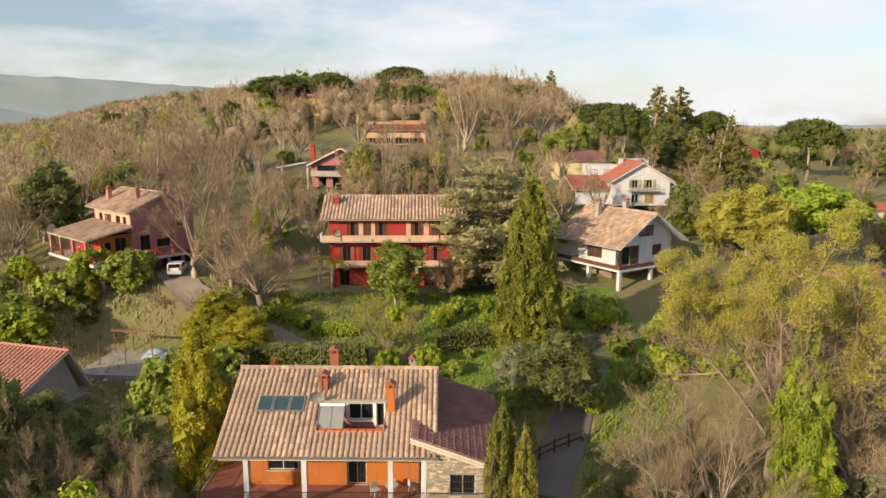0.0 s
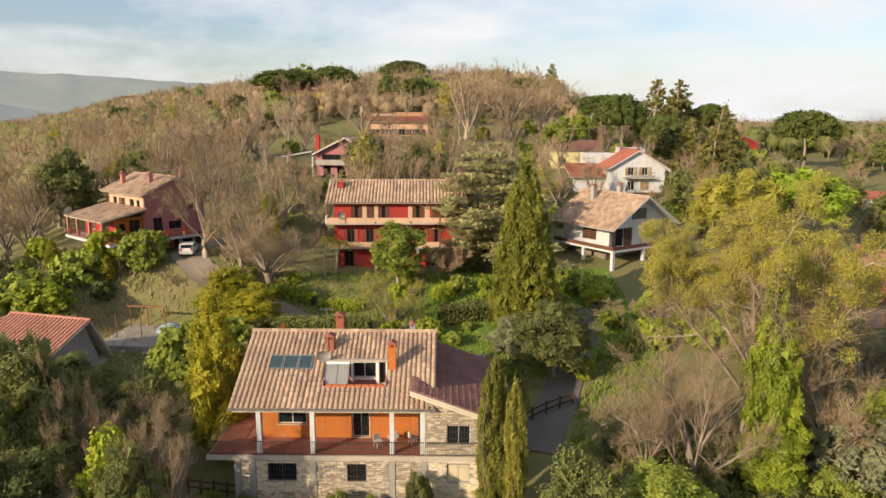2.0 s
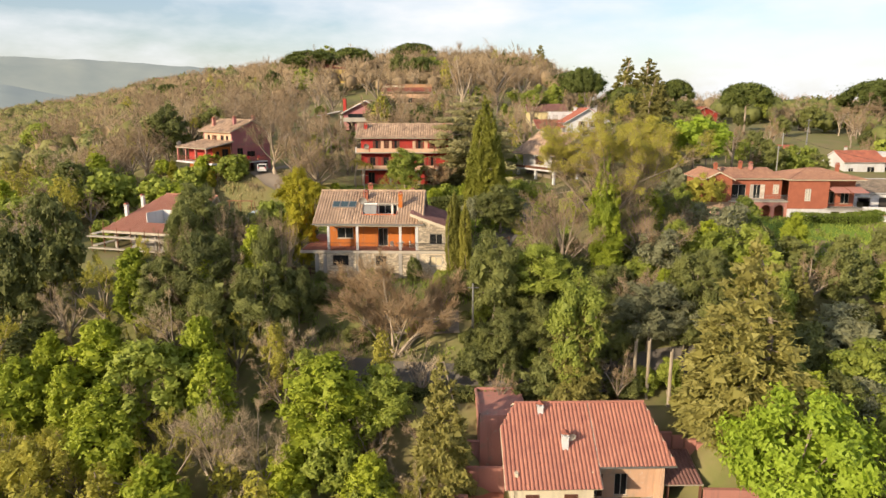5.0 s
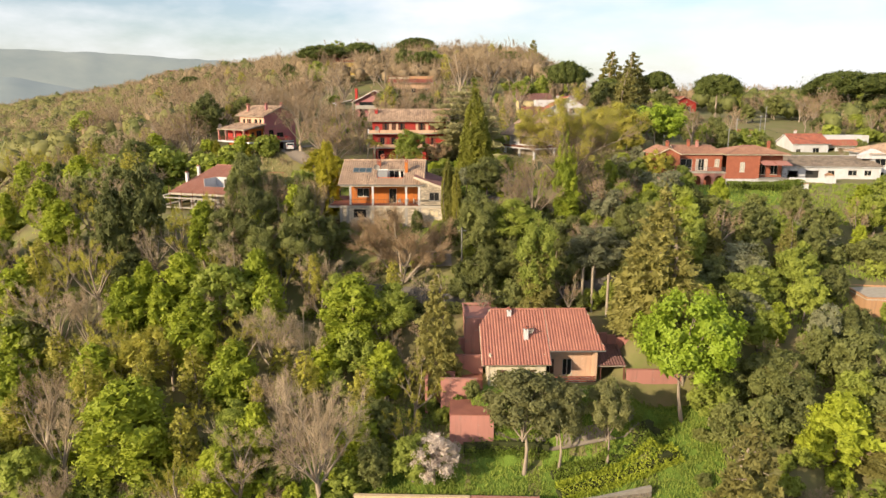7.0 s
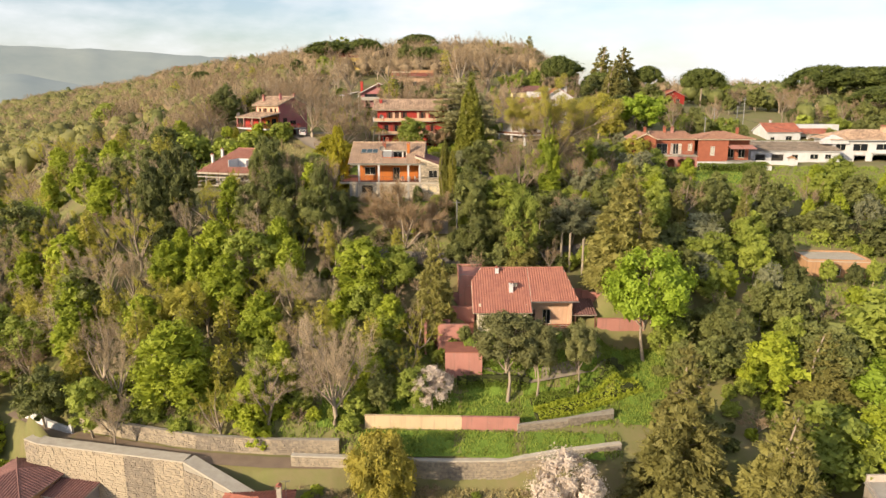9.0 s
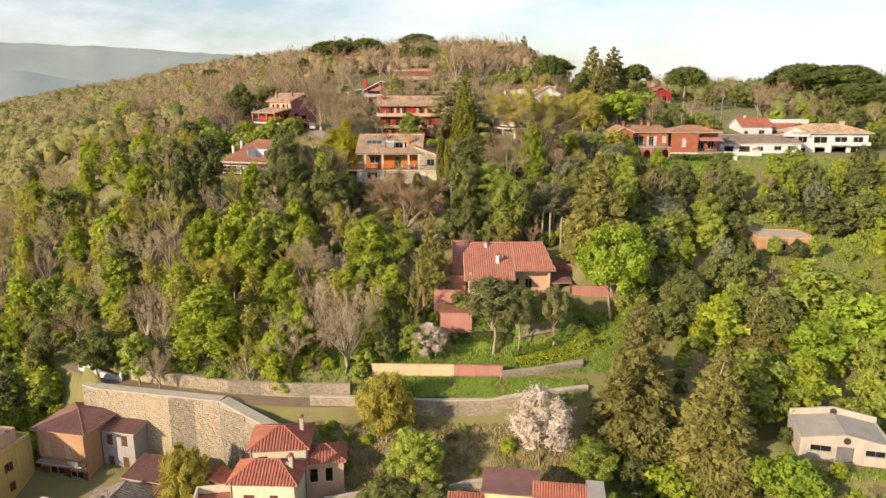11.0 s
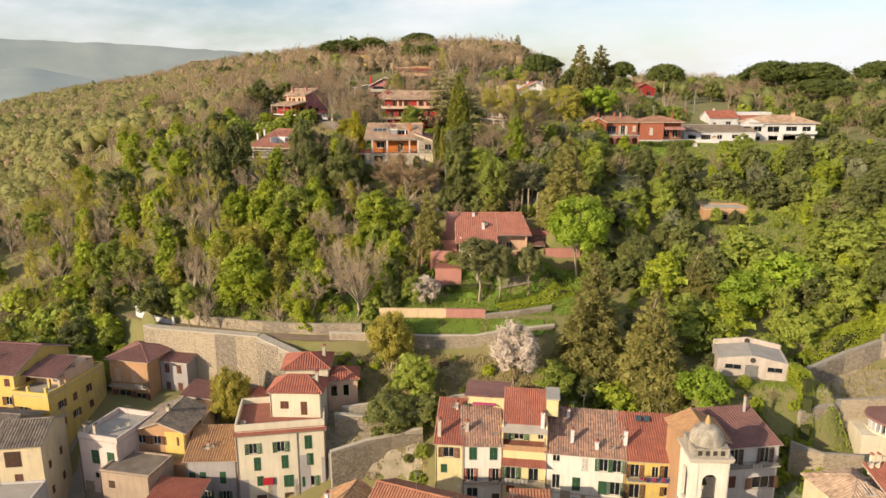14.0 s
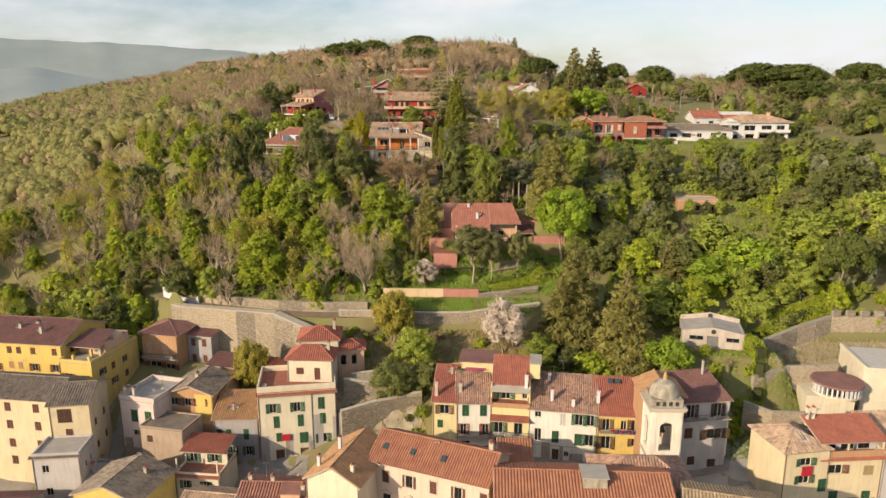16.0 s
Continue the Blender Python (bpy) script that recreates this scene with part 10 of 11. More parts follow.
scatter(-125, -57, -10, 34, 110, SLOPE_MIX, "trees behind the yellow house", (6, 9.5), 3.6, pad=-40, within=lambda x, y: y > lane_line(x) + 3 or (x < -62 and y > -8))
scatter(-112, -57, -12, 24, 60, BUSH_MIX, "undergrowth behind the yellow house", (2, 3.6), 2.6, pad=-40, within=lambda x, y: x < -62)
scatter(-48, -16, 54, 76, 34, {"shrub": 3, "bright_shrub": 2, "bare_tree": 2, "laurel": 1.5, "holm_oak": 1}, "garden thicket by the drive", (2.4, 5), 3.0, pad=-20, within=lambda x, y: y < 66 or x < -34)

house_free = lambda x, y: not any(a < x < b and p < y < q for a, b, p, q in ((-20, 6, 74, 97), (14, 34, 72, 94), (22, 44, 108, 126), (18, 34, 130, 142), (-30, -10, 118, 140), (-26, 0, 160, 178)))  # noqa: E731
scatter(-34, 48, 92, 132, 44, {"slender_bare_tree": 6, "grey_bare_tree": 2.5, "holm_oak": 0.6, "poplar": 0.8}, "trees between the upper villas", (6, 10.5), 4.0, pad=-60, within=house_free)
scatter(8, 46, 58, 100, 55, {"shrub": 3, "bright_shrub": 2, "dry_shrub": 2}, "garden shrubs of the white villas", (1.4, 3.2), 2.4, pad=-60, within=house_free)
scatter(-34, 50, 94, 180, 90, {"shrub": 3, "bright_shrub": 1, "dry_shrub": 4}, "scrub between the upper villas", (1.6, 3.6), 3.2, pad=-60, within=house_free)
scatter(36, 44, 62, 96, 8, {"olive_tree": 1, "oak": 2, "green_tree": 1}, "trees beside the white villas", (5, 8), 4.0, pad=-60)
scatter(-14, 4, 97, 118, 14, {"slender_bare_tree": 4, "poplar": 1, "holm_oak": 0.6}, "tall bare trees above the red house", (10, 14), 3.6, pad=-60)


def far_wood(name, mat, x0, x1, y0, y1, count, tall, seed, label, thin=0.4, keep=None):
    """Woods too far off to count: tree crowns as ragged tufts of leaf faces, joined."""
    rng = np.random.default_rng(seed)
    vs, fs, n = [], [], 0
    for _ in range(count):
        x, y = rng.uniform(x0, x1), rng.uniform(y0, y1)
        if not free(x, y, 4) or (keep and not keep(x, y)):
            continue
        h = rng.uniform(*tall)
        base = np.array((x, y, height(x, y) + h * 0.52))
        leafy_wood = thin > 0.3
        half = np.array((0.42, 0.42, 0.44)) * h * rng.uniform(0.8, 1.2, 3)
        if leafy_wood:
            v = FAR_V * (1 + rng.uniform(-0.2, 0.2, (len(FAR_V), 1))) * half * 0.9 + base
            vs.append(v), fs.append(FAR_F + n)
            n += len(v)
            m = 50
            d = rng.normal(size=(m, 3)) + (0, -0.3, 0.35)
            d /= np.linalg.norm(d, axis=1, keepdims=True)
            size = 0.13 * h * rng.uniform(0.6, 1.4, m)
            v, f = cards(rng, base + d * half * rng.uniform(0.85, 1.15, (m, 1)), size, size * 0.8, rng.normal(size=(m, 3)), d, 3)
        else:
            v = BALL_V * (1 + rng.uniform(-0.3, 0.3, (len(BALL_V), 1))) * half * 0.62 + base - (0, 0, 0.1 * h)
            vs.append(v), fs.append(BALL_F + n)
            n += len(v)
            m = 105
            d = rng.normal(size=(m, 3)) + (0, 0, 0.35)
            d /= np.linalg.norm(d, axis=1, keepdims=True)
            reach = rng.uniform(0.45, 1.08, (m, 1))
            size = 0.15 * h * rng.uniform(0.6, 1.4, m)
            v, f = cards(rng, base + d * half * reach, size, size * 0.13, d * (0.7, 0.7, 0.6) + (0, 0, 0.9) + rng.normal(size=(m, 3)) * 0.35, None, 3)
        vs.append(v), fs.append(f + n)
        n += len(v)
    ob = new(name, mesh_of(name, np.concatenate(vs), [np.concatenate(fs)], mat, True))
    return tagged(ob, label, "woods", kind="stuff")


scatter(54, 84, 2, 40, 40, {"shrub": 3, "dark_shrub": 3, "bright_shrub": 1}, "shrubs round the flat-roofed house", (1.4, 3), 2.4, pad=-60, within=lambda x, y: not (59 < x < 71.5 and 20 < y < 32))
scatter(96, 150, 88, 135, 45, {"shrub": 3, "dark_shrub": 3, "bare_tree": 1, "holm_oak": 2}, "trees behind the white villas", (2.5, 6), 3.4, pad=-60, within=lambda x, y: not (x < 112 and y < 130 and y > 112))
scatter(-68, -56, -6, 5, 16, {"bright_shrub": 2, "shrub": 2, "green_tree": 1}, "bushes at the end of the tall wall", (2.4, 4), 2.0, pad=-60, within=lambda x, y: y < wall_line(x) - 1.5)
scatter(-13, 4, -30, -17, 30, {"dark_shrub": 3, "shrub": 2, "bright_shrub": 1.5, "dry_shrub": 1}, "shrubs on the rocky bank", (1.0, 2.4), 1.5, pad=-60, within=lambda x, y: abs(y + 24.3) > 1 and x > -9 - (y + 17) * 0.1)
scatter(48, 70, -34, -21, 34, {"bright_shrub": 3, "shrub": 3, "dry_shrub": 1}, "bushes on the bank below the workshop", (0.9, 2.0), 1.7, pad=-60, within=lambda x, y: y < -22 and not (59 < x < 76 and y > -28))
scatter(-84, -50, 48, 84, 40, {"bare_tree": 3, "holm_oak": 2, "grey_bare_tree": 1, "shrub": 2}, "thicket west of the pink house", (3, 8), 3.4, pad=-60, within=lambda x, y: x < -52 or y < 44)
scatter(-52, -28, 62, 76, 22, {"shrub": 3, "dark_shrub": 2, "dry_shrub": 2}, "bushes below the pink house", (1.4, 2.8), 2.2, pad=-60, within=lambda x, y: y < 75 and abs((y - 62) - 0.75 * (-12 - x)) > 3)
scatter(8, 34, 34, 48, 34, {"dark_shrub": 4, "dry_shrub": 1}, "dark undergrowth round the oak", (1.4, 3), 2.2, pad=-60, within=lambda x, y: x > 11.5)
scatter(-82, -56.5, -9, 12, 44, {"green_tree": 3, "broadleaf": 2, "bright_shrub": 2, "shrub": 2, "holm_oak": 1}, "trees at the end of the tall wall", (3.5, 7), 2.4, pad=-60, within=lambda x, y: x < -60 or y < wall_line(x) - 1.5)
scatter(32, 52, -15, 8, 34, {"shrub": 3, "dark_shrub": 3, "bright_shrub": 1}, "undergrowth between the tall conifers", (1.2, 2.8), 2.4, pad=-60)
scatter(-66, -51.5, -8, 1.0, 20, {"green_tree": 2, "bright_shrub": 3, "shrub": 2}, "bushes before the tall wall", (2.6, 5), 1.9, pad=-60, within=lambda x, y: y < wall_line(x) - 2.0 and x < -51.5 + 0.4 * (y + 4))
scatter(-16, -4, -14, -8.4, 18, {"shrub": 2, "bright_shrub": 2, "dry_shrub": 2}, "shrubs below the lane wall", (0.7, 1.5), 1.5, pad=-60, within=lambda x, y: y > wall_line(x) + 1.5)
scatter(96, 175, 128, 205, 46, {"slender_bare_tree": 6, "holm_oak": 2, "grey_bare_tree": 2, "fir": 0.5}, "trees beside the plateau lane", (5, 9), 4.6, pad=-60, within=lambda x, y: not (84 < x < 114 and y > 208))
scatter(52, 80, 100, 190, 30, {"bare_tree": 3, "holm_oak": 3, "green_tree": 2, "shrub": 1}, "trees behind the brick house", (5, 9), 4.4, pad=-60, within=lambda x, y: not (68 < x < 92 and 130 < y < 142))
west = lambda x, y: not (-128 < x < -52 and y < 110)  # noqa: E731
ridge = lambda x, y: west(x, y) and y - 1.1 * (-x - 45) > 60  # noqa: E731
valley = lambda x, y: west(x, y) and y - 1.1 * (-x - 45) < 190  # noqa: E731
far_wood("far_woods", WOOD_FAR, -300, -122, 10, 230, 1000, (6, 9), 8, "green woods at the foot of the ridge", 0.5)
far_wood("far_woods", TWIG_FAR, -300, -118, 10, 240, 1100, (6, 9), 9, "leafless woods at the foot of the ridge", 0.2)
far_wood("far_woods", TWIG_FAR, -440, -58, 60, 600, 3600, (7, 10), 1, "leafless brown woods along the ridge", 0.22, ridge)
far_wood("far_woods", WOOD_FAR, -440, -60, 0, 520, 2600, (6, 9), 2, "green woods on the valley side of the ridge", 0.5, valley)
far_wood("far_woods", HOLM, -440, -60, 0, 560, 450, (6, 9), 3, "dark evergreen woods among bare trees", 0.5, west)
far_wood("far_woods", TWIG_FAR, -150, 36, 140, 262, 420, (8, 11), 6, "leafless brown woods below the hilltop", 0.2, lambda x, y: not (-50 < x < 34 and y < 180))
far_wood("far_woods", TWIG_FAR, -60, 330, 250, 430, 900, (8.5, 11.5), 4, "leafless brown woods on the hilltop", 0.22)
far_wood("far_woods", HOLM, 110, 380, 130, 430, 700, (6, 10), 5, "dark evergreen woods on the plateau", 0.5)
# ---- hedges, posts, car, small things ----
def hedge(label, points, half, tall, mat, seed=1, name="hedge"):
    """A clipped hedge along points, as a dense strip of leaves."""
    rng = np.random.default_rng(seed)
    cs, gs = [], []
    for (x0, y0), (x1, y1) in zip(points, points[1:]):
        L = math.hypot(x1 - x0, y1 - y0)
        n = int(L * (half * 2 + tall * 2) * 75)
        u, v, z = rng.uniform(0, 1, n), rng.uniform(-1, 1, n) * half, rng.uniform(0.05, 1, n) * tall
        face = rng.integers(0, 3, n)
        v = np.where(face == 0, -half, np.where(face == 1, half, v)) + rng.normal(size=n) * 0.08
        z = np.where(face == 2, tall, z) + rng.normal(size=n) * 0.08
        px, py = x0 + (x1 - x0) * u - (y1 - y0) / L * v, y0 + (y1 - y0) * u + (x1 - x0) / L * v
        g = np.array([height(a, b) for a, b in zip(px, py)])
        cs.append(np.c_[px, py, g + z])
        gs.append(rng.normal(size=(n, 3)) + (0, 0, 0.8))
    c, g = np.concatenate(cs), np.concatenate(gs)
    v, f = cards(rng, c, rng.uniform(0.18, 0.36, len(c)), rng.uniform(0.14, 0.26, len(c)), g, None, 3)
    h = new(name)
    tagged(h, label, "hedge")
    part("foliage", mesh_of("foliage", v, [f], mat), None, h)
    bm = bmesh.new()
    for (x0, y0), (x1, y1) in zip(points, points[1:]):
        L = math.hypot(x1 - x0, y1 - y0)
        n = max(1, int(L / 1.2))
        for k in range(n):
            ax, ay = x0 + (x1 - x0) * k / n, y0 + (y1 - y0) * k / n
            block(bm, -0.1, -half * 0.6, -0.4, L / n + 0.1, half * 0.6, tall * 0.72, pose(ax, ay, height(ax, ay), 0, 0, math.degrees(math.atan2(y1 - y0, x1 - x0))))
    part("inner_growth", bm, HEDGE_CORE, h)


HEDGE_CORE = surf("hedge_inside", (0.05, 0.06, 0.02), (0.03, 0.035, 0.012), 0.5, 1.0, 0.5)
hedge("clipped green hedge across the lawn", [(15.7, 1.8), (20.2, 2.6), (25.4, 5.0), (30.4, 8.4)], 0.7, 0.9, HEDGE, 1)
hedge("low clipped green hedge along the garden path", [(16.2, -0.6), (23.1, 1.9), (30.4, 5.0)], 1.0, 0.8, FRESH, 2)
hedge("clipped green hedge below the villa", [(6.0, 4.4), (11.0, 4.6), (15.5, 4.4)], 0.7, 0.9, HEDGE, 3)
hedge("tall dark green hedge behind the orange house", [(-18.6, 61.5), (-13, 61.8), (-7.2, 61.8)], 0.6, 1.7, HOLM, 4)
hedge("tall dark green hedge in the garden", [(-0.5, 64.1), (6, 65.9)], 0.7, 1.8, HOLM, 5)
hedge("bright green clipped hedge beside the drive", [(-19.5, 72), (-16, 70), (-14.1, 68.8)], 0.6, 1.0, FRESH, 6)
hedge("bright green clipped hedge beside the garden", [(-13.4, 68.0), (-10.7, 67.4), (-8.5, 67.6)], 0.6, 0.9, FRESH, 7)
hedge("ivy-grown hedge beside the workshop drive", [(61, -19), (62, -24), (60, -29)], 1.0, 2.6, FRESH, 8)
hedge("green hedge above the town wall", [(66, -11.5), (74, -8), (82, -5)], 1.4, 1.8, FRESH, 9)
hedge("green hedge in front of the brick house", [(56, 64.5), (64, 64.2), (71, 66.5)], 0.8, 1.3, HEDGE, 10)
hedge("hedge along the road behind the villa", [(-2, 23.6), (6, 23.2), (12, 23.4)], 0.5, 1.3, HOLM, 11)


def palm(x, y, tall):
    p = thing("palm_tree", x, y, height(x, y), 0, "small palm with drooping yellow-green fronds", "palm")
    rng = np.random.default_rng(5)
    v, f = tubes([limb((0, 0, -0.3), (0.3, 0, tall), 0.2, 0.16, 0, rng, 8)], 8)
    part("trunk", mesh_of("trunk", v, [f], BARK, True), None, p)
    for k in range(22):
        a, up_ = 2.4 * k, rng.uniform(0.1, 1.0)
        L = rng.uniform(1.3, 1.8)
        pts = np.array([(0.3 + math.cos(a) * L * s, math.sin(a) * L * s, tall + L * (up_ * s - (0.5 + up_ * 0.7) * s * s)) for s in np.linspace(0, 1, 9)])
        d = np.gradient(pts, axis=0)
        side = np.array([-math.sin(a), math.cos(a), 0])
        cs = np.repeat(pts[1:], 2, 0)
        sg = np.tile([1, -1], 8)[:, None]
        g = np.repeat(d[1:], 2, 0) * 1.5 + side * sg * 0.4 - np.array([0, 0, 0.12])
        vv, ff = cards(rng, cs + side * sg * 0.16, np.full(16, 0.5), np.full(16, 0.09), g)
        part("frond", mesh_of("frond", vv, [ff], LEAF_OCHRE), None, p)


palm(-14.2, 77.0, 4.4)
palm(-12.9, 77.8, 3.8)


def car(x, y, yaw):
    z = height(x, y) + 0.08
    c = thing("parked_car", x, y, z, yaw, "small white hatchback parked on the gravel drive", "car")
    bm = bmesh.new()
    side = [(-1.8, 0.25), (1.75, 0.25), (1.8, 0.62), (1.62, 0.86), (0.95, 0.96), (0.45, 1.42), (-1.35, 1.46), (-1.72, 0.95), (-1.82, 0.6)]
    prism(bm, side, 1.56, Matrix.Translation((0, -0.78, 0)))
    bmesh.ops.bevel(bm, geom=bm.edges[:], offset=0.07, segments=2, affect="EDGES")
    part("body", bm, CAR_WHITE, c)
    part("rear_window", blocks((-1.735, -0.6, 1.0, -1.50, 0.6, 1.38)), GLASS, c)
    part("windscreen", prism(bmesh.new(), [(0.50, 1.36), (0.90, 1.0), (0.93, 1.02), (0.53, 1.38)], 1.24, Matrix.Translation((0, -0.62, 0))), GLASS, c)
    for s in (-0.79, 0.77):
        part("side_window", blocks((-1.3, s, 1.0, 0.35, s + 0.02, 1.36)), GLASS, c)
    for wx in (-1.15, 1.2):
        for s in (-0.78, 0.60):
            w = part("wheel", cylinder(bmesh.new(), 0, 0, 0, 0.18, 0.29, 0.29, 18), RUBBER, c)
            w.matrix_local = pose(wx, s + 0.18, 0.29, 90, 0, 0)
            part("rim", cylinder(bmesh.new(), 0, 0, -0.01, 0.19, 0.17, 0.17, 14), GREY_METAL, w)
    for s in (-0.68, 0.5):
        part("tail_light", blocks((-1.84, s, 0.72, -1.76, s + 0.18, 0.98)), CLOTH_RED, c)
        part("headlight", blocks((1.66, s, 0.66, 1.78, s + 0.2, 0.82)), WHITE_METAL, c)
    part("number_plate", blocks((-1.845, -0.26, 0.5, -1.80, 0.26, 0.62)), WHITE_METAL, c)


car(-30.6, 77.2, 100)


def pole(name, x, y, tall, r, mat, label, category, lean=0.0):
    p = thing(name, x, y, height(x, y) - 0.3, 0, label, category)
    part("shaft", cylinder(bmesh.new(), 0, 0, 0, tall, r * 1.15, r, 10), mat, p)
    return p


for x, y, h in ((22.1, 24.2, 6.4), (23.4, 24.0, 6.6), (25.2, 22.4, 6.2)):
    s = pole("lopped_trunk", x, y, h, 0.17, TRUNK_PALE, "pale lopped tree trunk standing by the road", "tree trunk")
    part("stub", cylinder(bmesh.new(), 0.1, 0, h - 0.8, h + 0.25, 0.09, 0.06, 7), TRUNK_PALE, s)
for x, y, h in ((5.5, 29.7, 7), (75.1, 112, 9), (84.7, 121, 9), (93.2, 138, 9), (68.0, 98.0, 9)):
    s = pole("utility_pole", x, y, h, 0.11, GREY_METAL, "slim grey utility pole with crossbar", "pole")
    part("crossbar", blocks((-0.6, -0.04, h - 0.5, 0.6, 0.04, h - 0.4)), GREY_METAL, s)
for x, y in ((34.0, -27.5), (30.5, -28.2)):
    s = pole("street_lamp", x, y, 6.6, 0.06, GREY_METAL, "slim street lamp with pale glass head", "street lamp")
    part("arm", blocks((-0.9, -0.03, 6.5, 0.0, 0.03, 6.56)), GREY_METAL, s)
    part("lamp_head", cylinder(bmesh.new(), -0.9, 0, 6.2, 6.5, 0.16, 0.12, 10), WHITE_METAL, s)


def cable(a, b, sag):
    a, b = Vector(a), Vector(b)
    pts = []
    for k in range(13):
        u = k / 12
        p = a.lerp(b, u)
        p.z -= sag * 4 * u * (1 - u)
        pts.append((tuple(p), 0.03))
    v, f = tubes([pts], 4)
    c = new("overhead_cable", mesh_of("overhead_cable", v, [f], IRON, True))
    tagged(c, "sagging dark overhead cable between poles", "cable")


cable((75.1, 112, height(75.1, 112) + 8.3), (84.7, 121, height(84.7, 121) + 8.3), 0.5)
cable((84.7, 121, height(84.7, 121) + 8.3), (93.2, 138, height(93.2, 138) + 8.3), 0.5)
cable((75.1, 112, height(75.1, 112) + 8.3), (90.5, 80, 53.0), 0.9)


def rail_fence(x0, y0, x1, y1, mat, label, n):
    f = thing("rail_fence", x0, y0, 0, 0, label, "fence")
    for k in range(n + 1):
        x, y = (x1 - x0) * k / n, (y1 - y0) * k / n
        g = height(x0 + x, y0 + y)
        part("post", blocks((x - 0.07, y - 0.07, g - 0.3, x + 0.07, y + 0.07, g + 1.15)), mat, f)
        if k < n:
            g2 = height(x0 + (x1 - x0) * (k + 1) / n, y0 + (y1 - y0) * (k + 1) / n)
            L = math.hypot(x1 - x0, y1 - y0) / n
            for z in (0.45, 0.95):
                m = pose(x, y, g + z, 0, -math.degrees(math.atan2(g2 - g, L)), math.degrees(math.atan2(y1 - y0, x1 - x0)))
                part("rail", blocks((0, -0.04, -0.06, L * 1.01, 0.04, 0.06), m=m), mat, f)


rail_fence(6.0, 47.2, 10.8, 50.0, WOOD_DARK, "dark brown wooden rail fence beside the lane", 4)
rail_fence(-17.2, 39.4, -13.4, 38.6, WOOD_DARK, "brown wooden rail fence beside the orange house", 4)
lane = [(7, 44, 1.6), (9.5, 50, 1.6), (11.5, 56, 1.5), (15, 64, 1.5), (17, 72, 1.5)]
ribbon("side_lane", "narrow asphalt lane beside the stone wing", lane, ASPHALT_PALE, 0.07)
ribbon("forecourt", "bare gravel forecourt below the orange house", [(-7, 31.2, 1.5), (-1, 31.0, 1.6), (4, 31.2, 1.5)], GRAVEL, 0.07, "yard")


def bench(x, y, yaw):
    b = thing("garden_bench", x, y, height(x, y) + 0.05, yaw, "brown wooden garden bench on the terrace", "bench")
    for k in range(3):
        part("slat", blocks((-0.8, -0.25 + 0.17 * k, 0.42, 0.8, -0.12 + 0.17 * k, 0.46)), BROWN_WOOD, b)
    for k in range(2):
        part("back_slat", blocks((-0.8, 0.27, 0.58 + 0.18 * k, 0.8, 0.31, 0.70 + 0.18 * k)), BROWN_WOOD, b)
    for x_ in (-0.7, 0.66):
        part("leg", blocks((x_, -0.25, 0, x_ + 0.05, 0.31, 0.9)), BROWN_WOOD, b)


bench(6.5, -10.6, 10)


# ---- rough grass ----
def grass(label, x0, x1, y0, y1, count, mat, tall, seed, keep=None):
    """Tufts of blades strewn over a plan box."""
    rng = np.random.default_rng(seed)
    x, y = rng.uniform(x0, x1, count), rng.uniform(y0, y1, count)
    ok = np.array([keep(a, b) if keep else True for a, b in zip(x, y)])
    x, y = np.repeat(x[ok], 6) + rng.normal(size=6 * ok.sum()) * 0.22, np.repeat(y[ok], 6) + rng.normal(size=6 * ok.sum()) * 0.22
    z = np.array([height(a, b) for a, b in zip(x, y)])
    L = tall * rng.uniform(0.5, 1.5, len(x))
    v, f = cards(rng, np.c_[x, y, z + L * 0.35], L, L * 0.30, rng.normal(size=(len(x), 3)) * 0.35 + (0, 0, 1), rng.normal(size=(len(x), 3)) + (-0.6, -0.6, 0.2), 3)
    tagged(new("grass", mesh_of("grass", v, [f], mat)), label, "grass", kind="stuff")


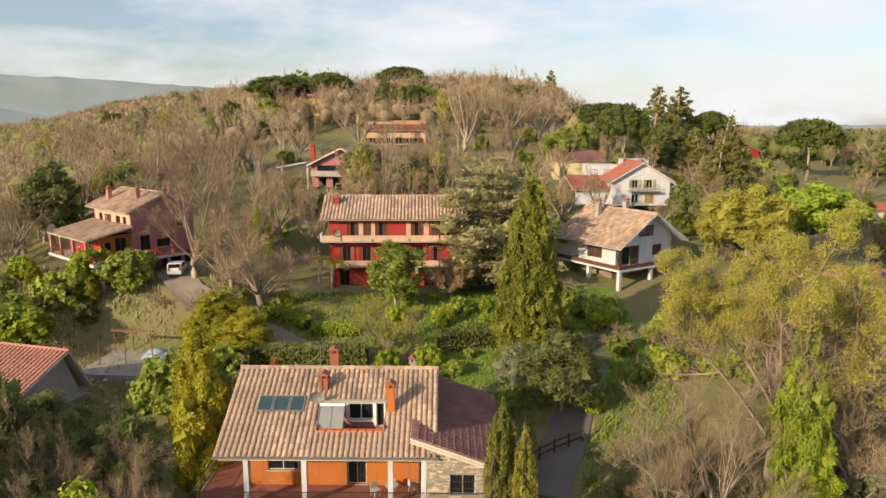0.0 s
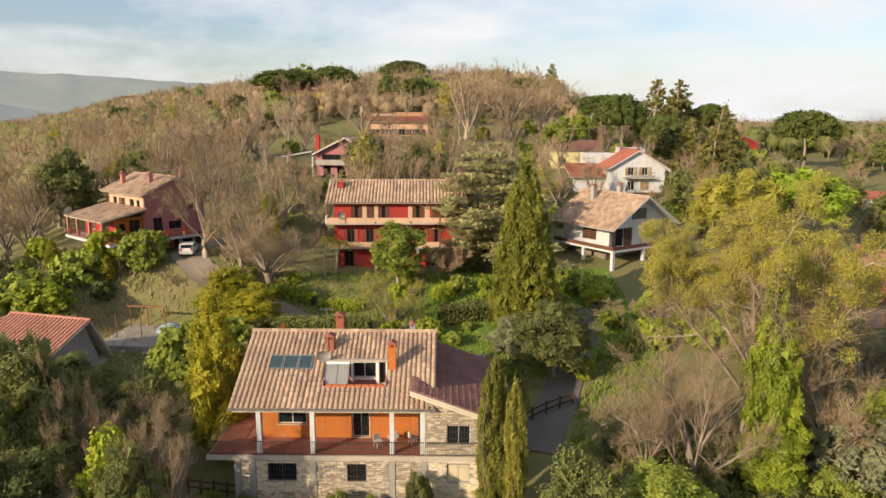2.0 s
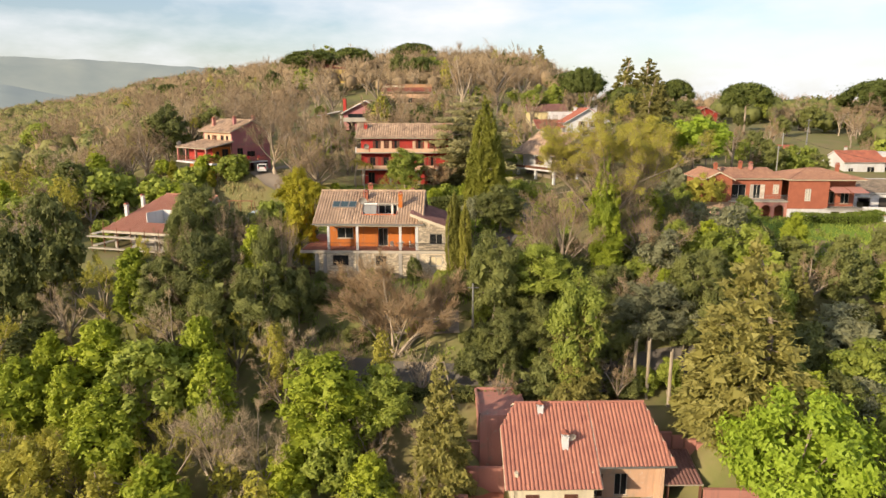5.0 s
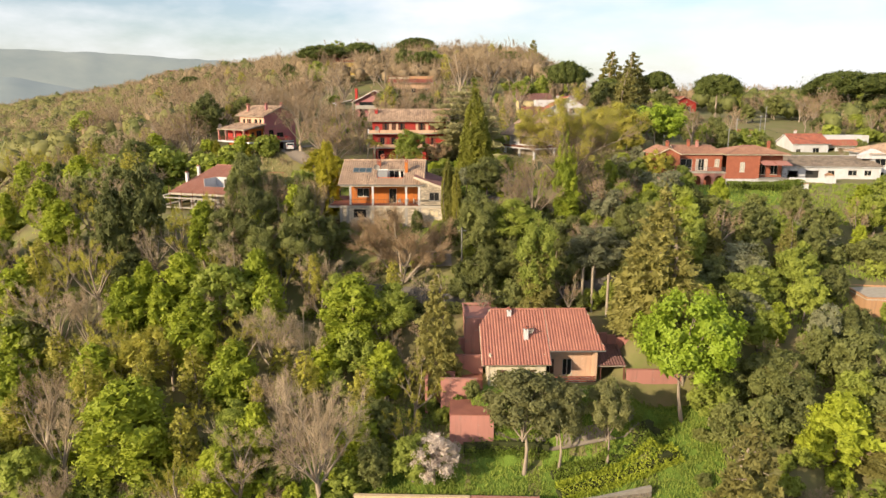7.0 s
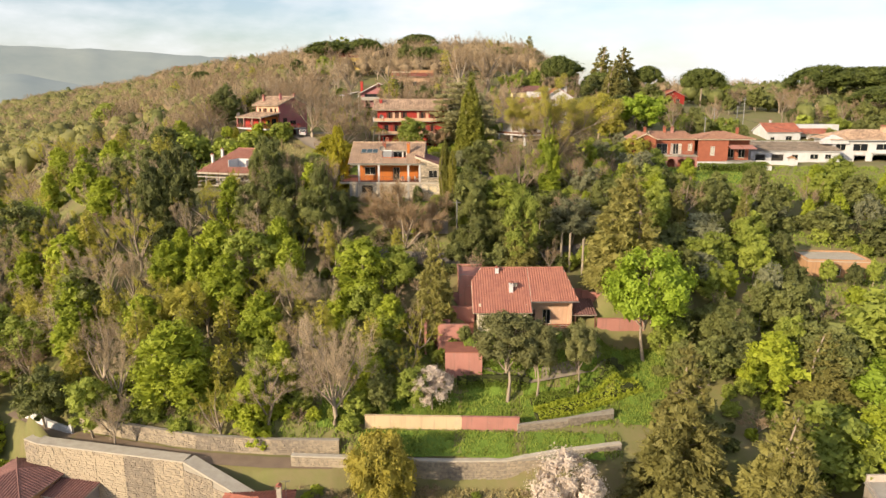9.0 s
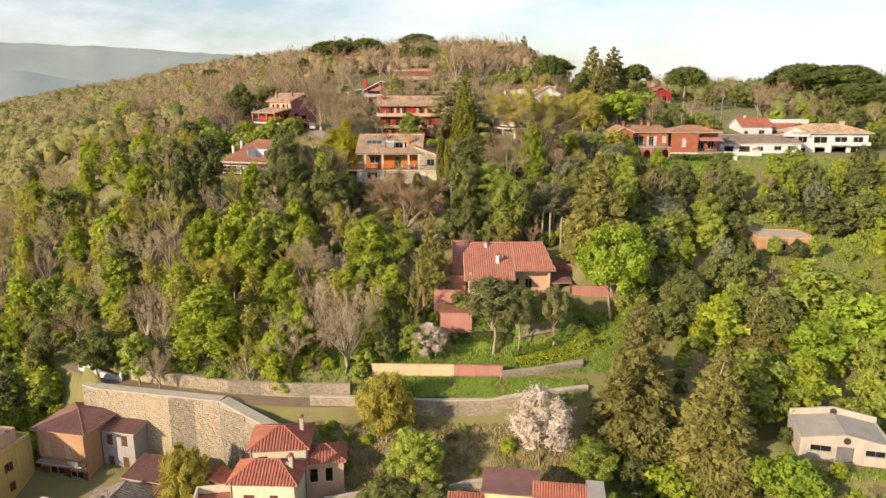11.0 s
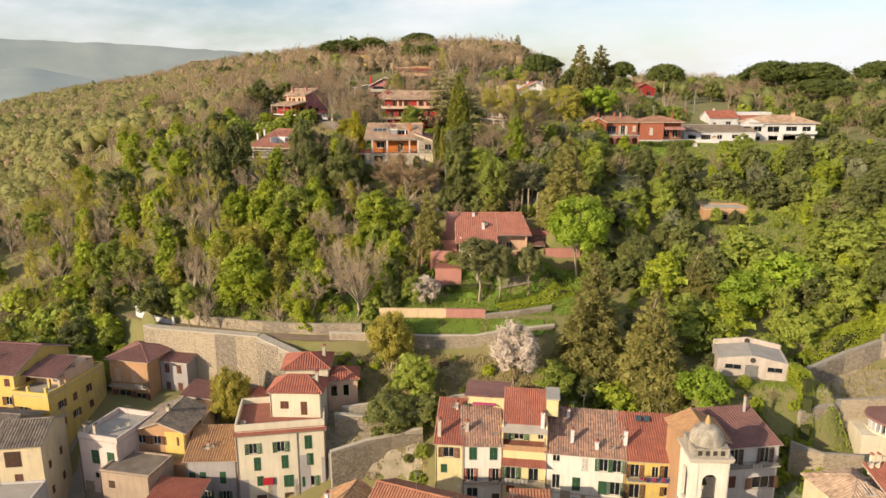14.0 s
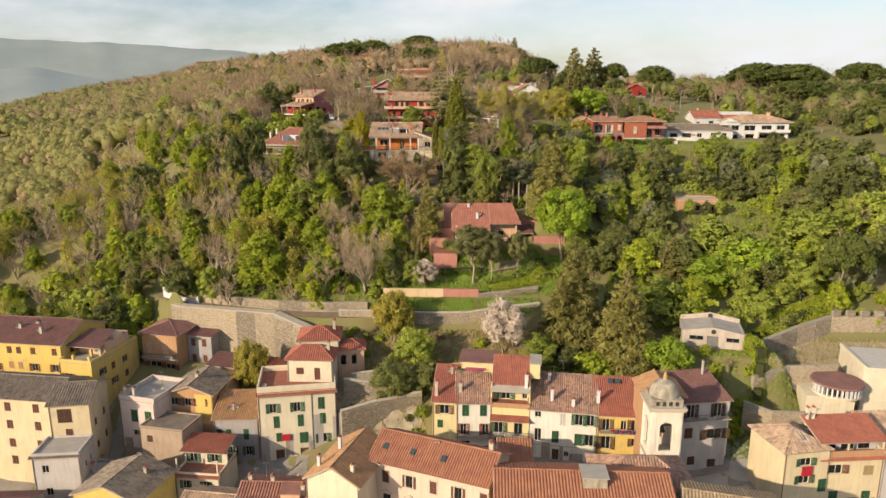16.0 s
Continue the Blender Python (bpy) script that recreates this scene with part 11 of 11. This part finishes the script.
GRASS = surf("long_grass", (0.27, 0.34, 0.06), (0.15, 0.20, 0.035), 2.0, 0.8, 0, island=0.5, fine=1.5, through=0.25)
STRAW = surf("dry_grass", (0.42, 0.35, 0.18), (0.25, 0.22, 0.09), 2.0, 0.9, 0, island=0.5, fine=1.5, through=0.2)
grass("tufts of long green grass on the garden slope", -10, 36, -2, 12, 5200, GRASS, 0.42, 1, lambda a, b: not (3 < a < 24 and b > 9.5))
grass("rough green grass on the strip between walls", -8, 26, -7, -3, 1400, GRASS, 0.32, 2)
grass("dry straw-coloured grass on the terraces", -8, 26, -17, -8, 3000, STRAW, 0.45, 3)
grass("rough grass in front of the orange house", -20, 20, 24, 37, 2600, GRASS, 0.40, 4, lambda a, b: abs(b - 26) > 2.2 and not (-9 < a < 6 and 29 < b < 33))
grass("garden grass behind the orange house", -20, 20, 54, 78, 4200, GRASS, 0.34, 5, lambda a, b: abs((b - 62) - 0.75 * (-12 - a)) > 3)
grass("rough grass on the slope above the lane", -60, -8, -6, 6, 2200, GRASS, 0.5, 6, lambda a, b: b > lane_line(a) + 2.6)
grass("long grass among the garden beds", 26, 46, -31, -10, 2200, GRASS, 0.4, 7)
grass("rough grass below the white villas", 36, 100, 50, 68, 2600, GRASS, 0.5, 8)
grass("rough grass on the bank below the workshop", 46, 70, -36, -20, 2600, GRASS, 0.42, 9, lambda a, b: not (50 < a < 61 and b > -21))
grass("weeds on the stony bank", -14, 4, -31, -17, 900, STRAW, 0.5, 10)
grass("rough dark grass round the flat-roofed house", 50, 86, 2, 36, 3600, GRASS, 0.5, 11, lambda a, b: not (60 < a < 71 and 23 < b < 32))
grass("weeds along the lane beside the stone wing", 6, 20, 40, 62, 1200, GRASS, 0.4, 12, lambda a, b: abs(a - 7 - (b - 44) * 0.38) > 2.2)
grass("rough grass below the red and pink houses", -56, -18, 56, 80, 3600, STRAW, 0.45, 13, lambda a, b: abs((b - 62) - 0.75 * (-12 - a)) > 3)
grass("weeds on the rubble terrace", 63, 90, -24, -10, 1300, STRAW, 0.5, 14)
rail_fence(66.5, -20.5, 76.0, -19.6, GREY_METAL, "grey metal rail fence on the rubble terrace", 7)
